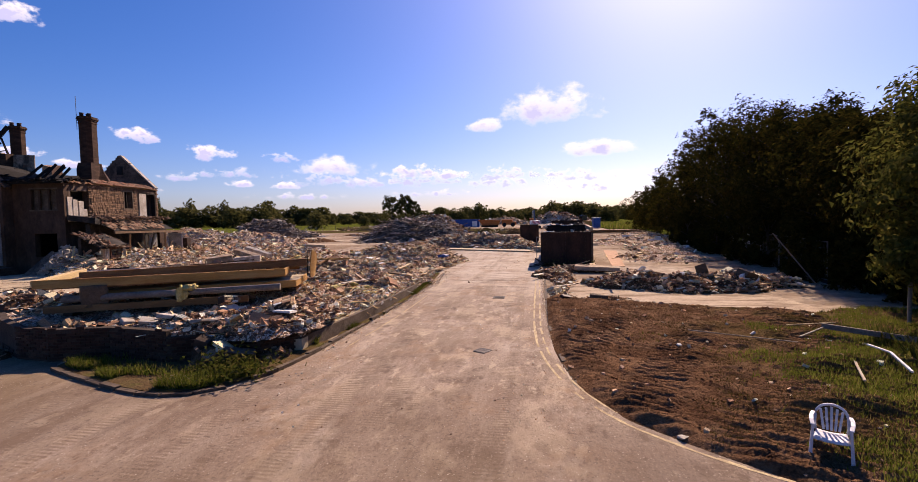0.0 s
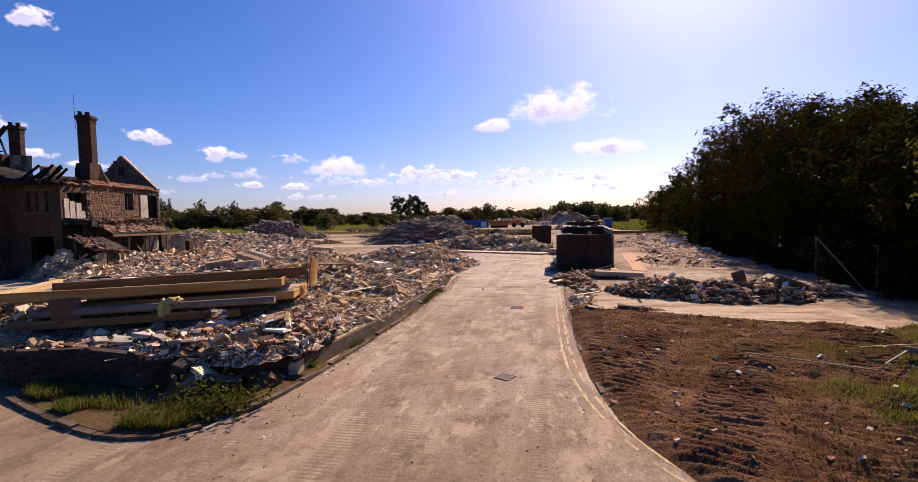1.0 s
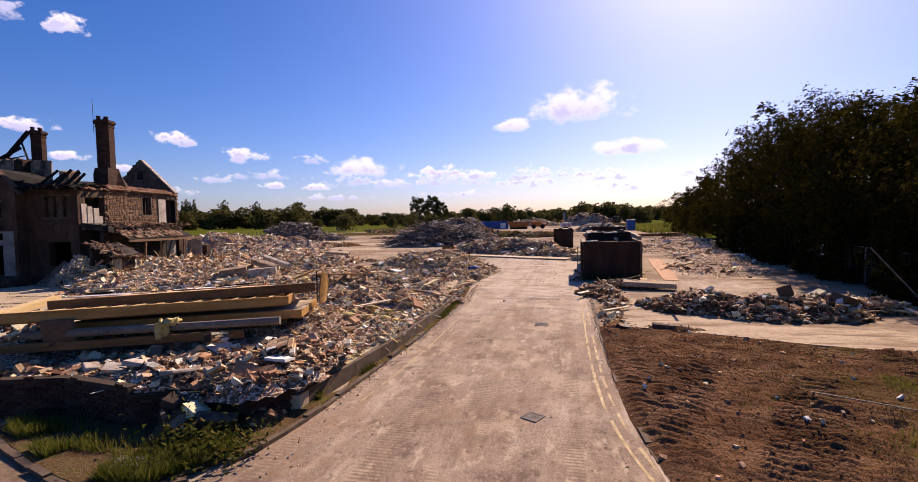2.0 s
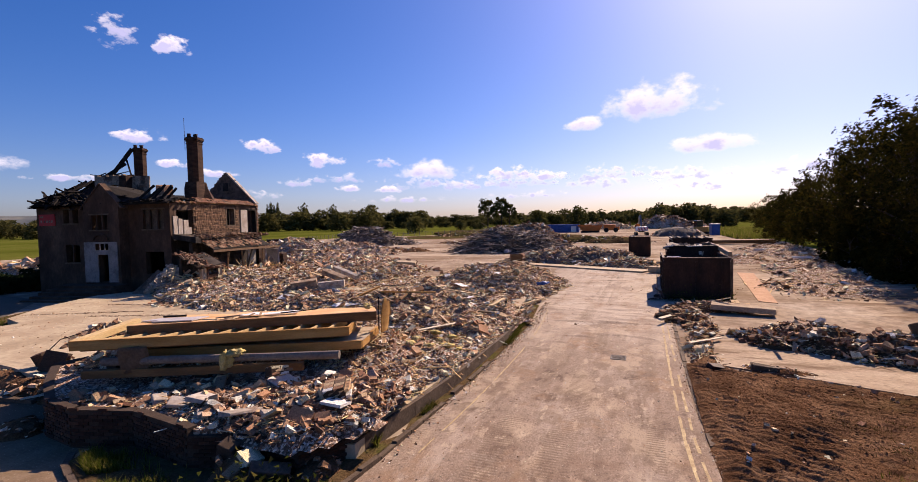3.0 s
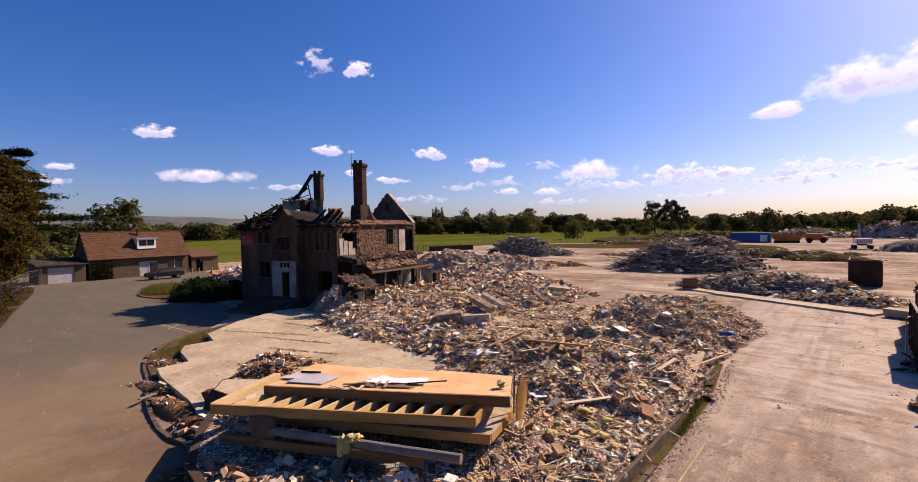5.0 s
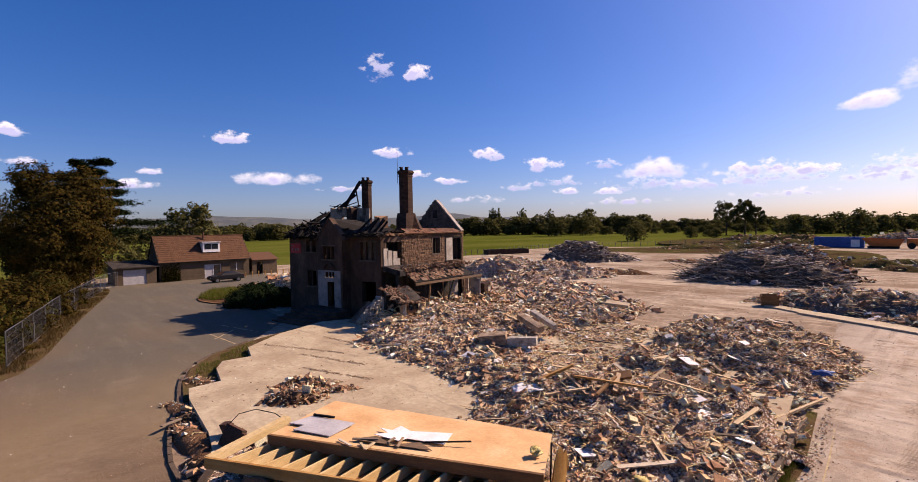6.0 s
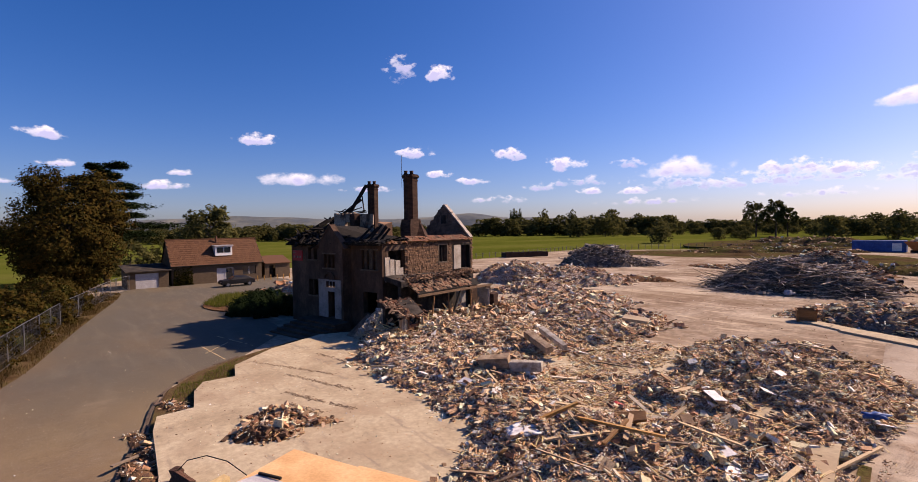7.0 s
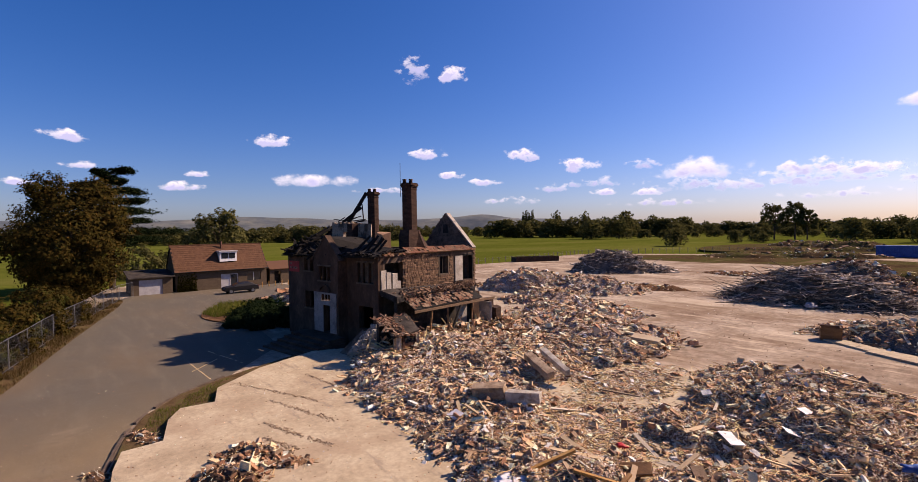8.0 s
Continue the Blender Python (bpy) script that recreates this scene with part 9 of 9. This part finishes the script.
hedge_line(-47, -26, 540, 0.8, 15, 27)
hedge_line(-58, -46, 700, 0.9, 9, 18)
hedge_line(-26, 14, 620, 0.8, 12, 21)
hedge_line(-12, 18, 430, 1.2, 10, 18)
hedge_line(-100, -57, 480, 0.9, 12, 20)
hedge_line(-100, -60, 800, 1.3, 16, 26)
hedge_line(-60, 20, 1100, 1.3, 14, 22)
hedge_line(-30, -6, 470, 1.6, 6, 11)
hedge_line(2, 10, 300, 1.4, 10, 17)
for az, d, h, w in ((-27.0, 256, 9.8, 12), (-21.3, 320, 8, 9), (-18.8, 320, 6, 7), (-19.6, 340, 5, 6), (-10.2, 430, 11, 12), (-32.2, 520, 29, 20), (-40.1, 540, 29, 16), (-36.8, 530, 27, 16), (-11.6, 330, 14, 14), (-7.0, 330, 15, 15), (-33, 430, 20, 22), (-36, 420, 18, 22), (5.4, 300, 15, 15), (7.4, 290, 12, 13), (3.4, 315, 11, 12), (8.8, 280, 10, 12)):
    far_tree(az, d, h * 0.92, w, FAR, h * 0.05)
# the lone group of tall airy trees
for k, (az, h, r) in enumerate(((-17.9, 24.0, 8.0), (-16.2, 25.5, 7.0), (-15.2, 20.5, 5.5))):
    tx_, ty_ = CAM_END[0] + 390 * math.sin(radians(az)), CAM_END[1] + 390 * math.cos(radians(az))
    tree("tree", "tall airy tree standing alone in the meadow", (tx_, ty_, float(land(np.array(tx_), np.array(ty_)))), h, r, 330 + k, 5200, 1.15, "leaf_far", 0.34, 13, "lone group of tall trees")
for k in range(4):
    far_tree(-44.0 + 0.35 * k, 560, 30 + 3 * (k % 2), 6, TALL)
tree("tree", "large round tree behind the cottage", (-127, 37.5, 0), 13.2, 7.4, 240, 6000, 0.9, "leaf_far", 0.0, 18)
for k, (x, y, h, r) in enumerate(((-112, 26, 4.6, 6), (-118, 34, 4.6, 6), (-108, 20, 5.4, 5), (-100, 10, 6.4, 5))):
    tree("shrub", "rounded hedge behind the cottage", (x, y, 0), h, r, 250 + k, 2500, 0.7, "leaf_far", 0.0, 10, category="hedge")
for o in FAR + TALL:
    o.location = (-140 - 12 * (FAR + TALL).index(o), -160, 0)

# field fence and a far barn
ff = thing("field_fence", "weathered post and wire fence at the field's edge", "fence", kind="structure")
me = Build().box(-0.07, -0.07, -1.2, 0.07, 0.07, 1.25).mesh("post", M["pole"])
wires = Build()
pts = along([(-91, 70), (-90, 88), (-92, 106), (-98, 140), (-82, 172), (-55, 195)], 2.6)
for (x, y, a), (x1, y1, _) in zip(pts, pts[1:]):
    part("post", me, None, ff).location = (x, y, 0)
    for z in (0.6, 1.05):
        wires.beam((x, y, z), (x1, y1, z), 0.02, 0.02)
part("wire", wires, M["steel"], ff)
pit = thing("water_trough", "long low rusty tank by the field fence", "tank", (-83, 102, 0), 70)
for x0, y0, x1, y1 in ((-6, 0, 6, 0.3), (-6, 2.7, 6, 3), (-6, 0.3, -5.7, 2.7), (5.7, 0.3, 6, 2.7)):
    part("side", Build().box(x0, y0, 0, x1, y1, 1.25), M["rust"], pit)
# far hills, blue-grey distance haze put into their colour
M["hill"] = surf("haze_tinted_hills", [(0.055, 0.075, 0.095), (0.085, 0.10, 0.105), (0.15, 0.155, 0.135)], 0.004, 0.95, 0.0, (1, 1, 4), 5, dark=0.2)
hill = []
for az in np.linspace(-115, 35, 151):
    hgt = 116 + 38 * math.exp(-((az + 74) / 10) ** 2) + 55 * math.exp(-((az + 49) / 4) ** 2) + 7 * math.sin(az * 0.31) + 4 * math.sin(az * 0.9 + 1)
    hgt *= 0.88 if az < -42 else max(0.3, 0.88 - (az + 42) * 0.03)
    hill.append((4300 * math.sin(radians(az)), 4300 * math.cos(radians(az)), 10, max(30, hgt)))
vs, fs = [], []
for x, y, z0, z1 in hill:
    vs += [(x * 0.93, y * 0.93, -10), (x * 0.97, y * 0.97, z1 * 0.65), (x, y, z1), (x * 1.05, y * 1.05, 0)]
for k in range(len(hill) - 1):
    for r_ in range(3):
        fs.append((4 * k + r_, 4 * (k + 1) + r_, 4 * (k + 1) + r_ + 1, 4 * k + r_ + 1))
solid("backdrop", Build().add(vs, fs), M["hill"], "low downs along the horizon, distance haze in their colour", "hills", "structure", smooth=True)

# clouds on the far sky: azimuth, elevation, width and height in degrees
CLOUDS = [(1.4, 13.1, 15.5, 5.9), (-6.8, 11.0, 6.4, 2.4), (6.4, 8.0, 11.5, 3.2), (-52, 18.4, 4.2, 3), (-44, 9.1, 5.4, 2.2), (-37.4, 7.7, 6.6, 2.4), (-25.2, 6.5, 12, 3.4), (-15.5, 6.0, 7.5, 2.2), (-34.6, 4.4, 4.5, 1.3), (-30.0, 4.2, 4.5, 1.3), (-10.5, 5.4, 6.5, 1.8),
          (-91.7, 9.5, 4.2, 1.6), (-73.1, 10.4, 5.6, 1.9), (-68.7, 6.1, 11.5, 2.4), (-55.3, 9.4, 6.2, 1.8), (-82.3, 5.2, 5.2, 1.3), (-90.6, 6.9, 3.6, 1.2), (-94.6, 5.1, 3.6, 1.0), (-80.9, 6.5, 3.2, 1.0), (-48.5, 6.0, 5, 1.4), (-52.5, 6.8, 4.2, 1.3)]
WISPS = [(-25, 5.2, 14, 3.0), (-14, 5.0, 13, 2.6), (-4, 5.4, 12, 2.6), (-36, 5.6, 9, 1.8), (5, 4.8, 12, 2.4), (-30, 7.4, 5, 1.6), (-57.0, 18.9, 4.6, 4.2), (-20.5, 4.6, 9, 1.6), (-4, 4.4, 12, 2.0), (6, 3.6, 12, 1.8), (-40, 5.0, 6, 1.4), (-61, 5.0, 8, 1.0), (-46, 3.6, 9, 1.2), (-28, 3.0, 14, 1.2), (-13, 3.2, 12, 1.2), (16, 5, 12, 2.4)]


def cloud(az, el, w, h, mat, far):
    d = Vector((math.sin(radians(az)) * math.cos(radians(el)), math.cos(radians(az)) * math.cos(radians(el)), math.sin(radians(el))))
    el = el - 0.10 * h
    d = Vector((math.sin(radians(az)) * math.cos(radians(el)), math.cos(radians(az)) * math.cos(radians(el)), math.sin(radians(el))))
    sw, sh = far * math.tan(radians(w * 1.0)), far * math.tan(radians(h * 1.1))
    me = bpy.data.meshes.new("cloud")
    me.from_pydata([(-sw / 2, -sh / 2, 0), (sw / 2, -sh / 2, 0), (sw / 2, sh / 2, 0), (-sw / 2, sh / 2, 0)], [], [(0, 1, 2, 3)])
    lay = me.uv_layers.new(name="uv")
    for k, uv in enumerate(((0, 0), (1, 0), (1, 1), (0, 1))):
        lay.data[k].uv = uv
    me.materials.append(M[mat])
    ob = new("backdrop", me)
    p = d * far
    ob.matrix_world = look(p, p * 2)
    ob.visible_shadow = False
    tagged(ob, "small white cumulus cloud in the blue sky" if mat != "cloud_thin" else "thin wisp of white cloud", "cloud", "clouds", "structure")


for k, c in enumerate(CLOUDS):
    cloud(*c, "cloud_big" if k < 3 or c[2] > 11 else "cloud", 4550 + 8 * k)
for k, c in enumerate(WISPS):
    cloud(*c, "cloud_thin", 4750 + 6 * k)


# ---------------------------------------------------------------- grass and weeds
def blades(name, label, x, y, z, height, rng, mat="grass", lean=0.35, width=0.012):
    n = len(x)
    h = height * rng.uniform(0.4, 1.3, n)
    a, t = rng.uniform(0, 6.3, n), rng.normal(0, lean, (n, 2))
    wx, wy = np.cos(a) * width, np.sin(a) * width
    p = np.stack([x, y, z], 1)
    tip = p + np.stack([t[:, 0] * h, t[:, 1] * h, h], 1)
    v = np.stack([p + np.stack([wx, wy, 0 * h - 0.02], 1), p - np.stack([wx, wy, 0 * h + 0.02], 1), tip], 1)
    return tagged(new(name, quick_mesh(name, v, np.arange(3 * n).reshape(-1, 3), M[mat])), label, "grass", "", "stuff")


rng = np.random.default_rng(9)
# right verge
x, y = rng.uniform(4.2, 14, 200000), rng.uniform(5.2, 18, 200000)
patch = wavy(x, y, 1.6) + 0.6 * wavy(x + 5, y, 0.6) + (x - 6.0) * 0.27 - np.clip(y - 12.5, 0, 9) * 0.3 - np.clip(9.2 - y, 0, 5) * -0.12
edge_x = np.interp(y, [5.4, 7.3, 8.3, 9.2, 10.4], [9.8, 5.7, 4.5, 4.0, 4.5])
ok = (patch + rng.normal(0, 0.3, 200000) > 0.55) & (x > edge_x + 0.05)
blades("grass", "rough green and straw-coloured grass on the soil", x[ok], y[ok], soil_z(x[ok], y[ok]), 0.10, rng, width=0.010)
x, y = rng.uniform(4.4, 12, 90000), rng.uniform(7.4, 17.5, 90000)
ok = (wavy(x + 2, y, 1.3) + 0.7 * wavy(x, y + 7, 0.5) + rng.normal(0, 0.35, 90000) > 0.55 + 0.5 * np.clip(5.6 - x, 0, 2)) & (soil_z(x, y) > 0.05)
blades("grass", "flattened dry straw and dead grass on the soil", x[ok], y[ok], soil_z(x[ok], y[ok]), 0.06, rng, "straw", 1.2, 0.008)
x, y = rng.uniform(7.5, 14, 26000), rng.uniform(5.5, 14.5, 26000)
ok = (wavy(x, y, 1.1) > -0.1) & (x > 8.0 + 0.25 * (y - 6))
blades("grass", "tall weeds and dry grass under the trees", x[ok], y[ok], soil_z(x[ok], y[ok]), 0.55, rng, "weed", 0.3, 0.02)
x, y = rng.uniform(8.4, 14, 9000), rng.uniform(5.5, 14, 9000)
z = soil_z(x, y) + rng.gamma(2, 0.14, 9000)
tagged(new("weeds", leaf_quads("weeds", np.stack([x, y, z], 1)[x > 8.4 + 0.2 * (y - 6)], 0.07, M["weed"], rng)), "leafy weeds in the rough grass", "weeds", "", "stuff")
# left verge
t_ = rng.uniform(0, 1, 16000)
lx = np.interp(t_, [0, 0.25, 0.45, 0.62, 0.8, 1], [-3.95, -4.2, -5.0, -6.0, -7.6, -9.4])
ly = np.interp(t_, [0, 0.25, 0.45, 0.62, 0.8, 1], [12.6, 10.75, 9.5, 9.4, 9.85, 10.55])
off = np.abs(rng.normal(0, 0.38, 16000))
px, py = lx - 0.35 * off, ly + off
ok = wavy(px, py, 0.7) + 0.35 * (t_ < 0.6) > -0.05
blades("grass", "rough green grass inside the kerb", px[ok], py[ok], np.full(ok.sum(), 0.075), 0.2, rng)
x, y = rng.normal(-4.9, 0.5, 900), rng.normal(10.5, 0.35, 900)
tagged(new("weeds", leaf_quads("weeds", np.stack([x, y, 0.1 + rng.gamma(2, 0.08, 900)], 1), 0.12, M["weed"], rng)), "leafy green weeds at the foot of the plinth", "weeds", "", "stuff")
y = rng.uniform(12.8, 27, 5000)
x = np.interp(y, [12.5, 14.5, 17.5, 22, 27.5], [-4.22, -4.05, -3.85, -3.85, -4.25]) + np.abs(rng.normal(0.03, 0.09, 5000))
ok = wavy(x, y, 0.8) > 0.1
blades("grass", "thin weeds along the foot of the low wall", x[ok], y[ok], np.full(ok.sum(), 0.04), 0.16, rng, "weed", 0.4, 0.008)
# kerb strip by the slab and island by the house
x, y = rng.uniform(-31, -22, 16000), rng.uniform(13.6, 20, 16000)
ok = inside(x, y, [(-24.6, 14.5), (-27.2, 15.2), (-29.2, 16.8), (-31, 19.6), (-30.2, 20), (-28.9, 18.2), (-26.8, 17.6), (-27, 16.2), (-25, 15.6)]) & (wavy(x, y, 0.9) > -0.2)
blades("grass", "thin dry grass beside the broken slab", x[ok], y[ok], np.full(ok.sum(), 0.07), 0.13, rng)
ISLAND = [(-60, 24.5), (-55, 21.3), (-50, 21.8), (-46, 25), (-48, 28), (-58, 30), (-63, 27.5)]
solid("ground", sheet("island", rounded(ISLAND, 2), 0.1, M["soil"], 0.15), None, "raised planting bed beside the house", "planting bed", "structure")
x, y = rng.uniform(-64, -45, 22000), rng.uniform(20, 31, 22000)
ok = inside(x, y, [(-61, 24.8), (-55, 21.8), (-52, 22.5), (-54, 27.5), (-60, 28.5)])
blades("grass", "rough grass on the planting bed", x[ok], y[ok], np.full(ok.sum(), 0.1), 0.5, rng, "grass", 0.35, 0.03)
for k, (x, y, h, r) in enumerate(((-48.5, 24.6, 1.5, 2.6), (-51.5, 26.2, 1.5, 2.4), (-46.5, 27.0, 1.9, 2.4), (-44.6, 24.8, 1.7, 2.0), (-53.6, 27.8, 1.3, 2.2), (-49.6, 28.2, 1.7, 2.2), (-46.6, 23.2, 1.2, 1.6), (-43.4, 27.2, 2.2, 1.8))):
    tree("shrub", "dark evergreen shrub beside the house", (x, y, 0.05), h * (0.55 + 0.3 * math.sin(k * 2.1)), r * 0.85, 400 + k, 7000, 0.18, "needle", 0.0, 9, "shrubs before the house", category="shrub")
# dry grass along the drive's fence
x = rng.uniform(-75, -31, 22000)
y = np.interp(-x, [31, 36, 41, 48, 56, 67, 75], [6.9, 8.0, 9.0, 10.1, 11.8, 14.0, 15.7]) + rng.normal(0, 0.75, 22000)
ok = (wavy(x, y, 1.3) > -0.35) & inside(x, y, FENCE_VERGE)
blades("grass", "dry brown grass and weeds along the fence", x[ok], y[ok], np.full(ok.sum(), 0.03), 0.28, rng, "straw", 0.4, 0.02)
# far grass strip at the right fence
x, y = rng.uniform(18, 34, 9000), rng.uniform(110, 190, 9000)
blades("grass", "tall dry grass along the site edge", x, y, land(x, y), 1.4, rng, "grass", 0.3, 0.12)
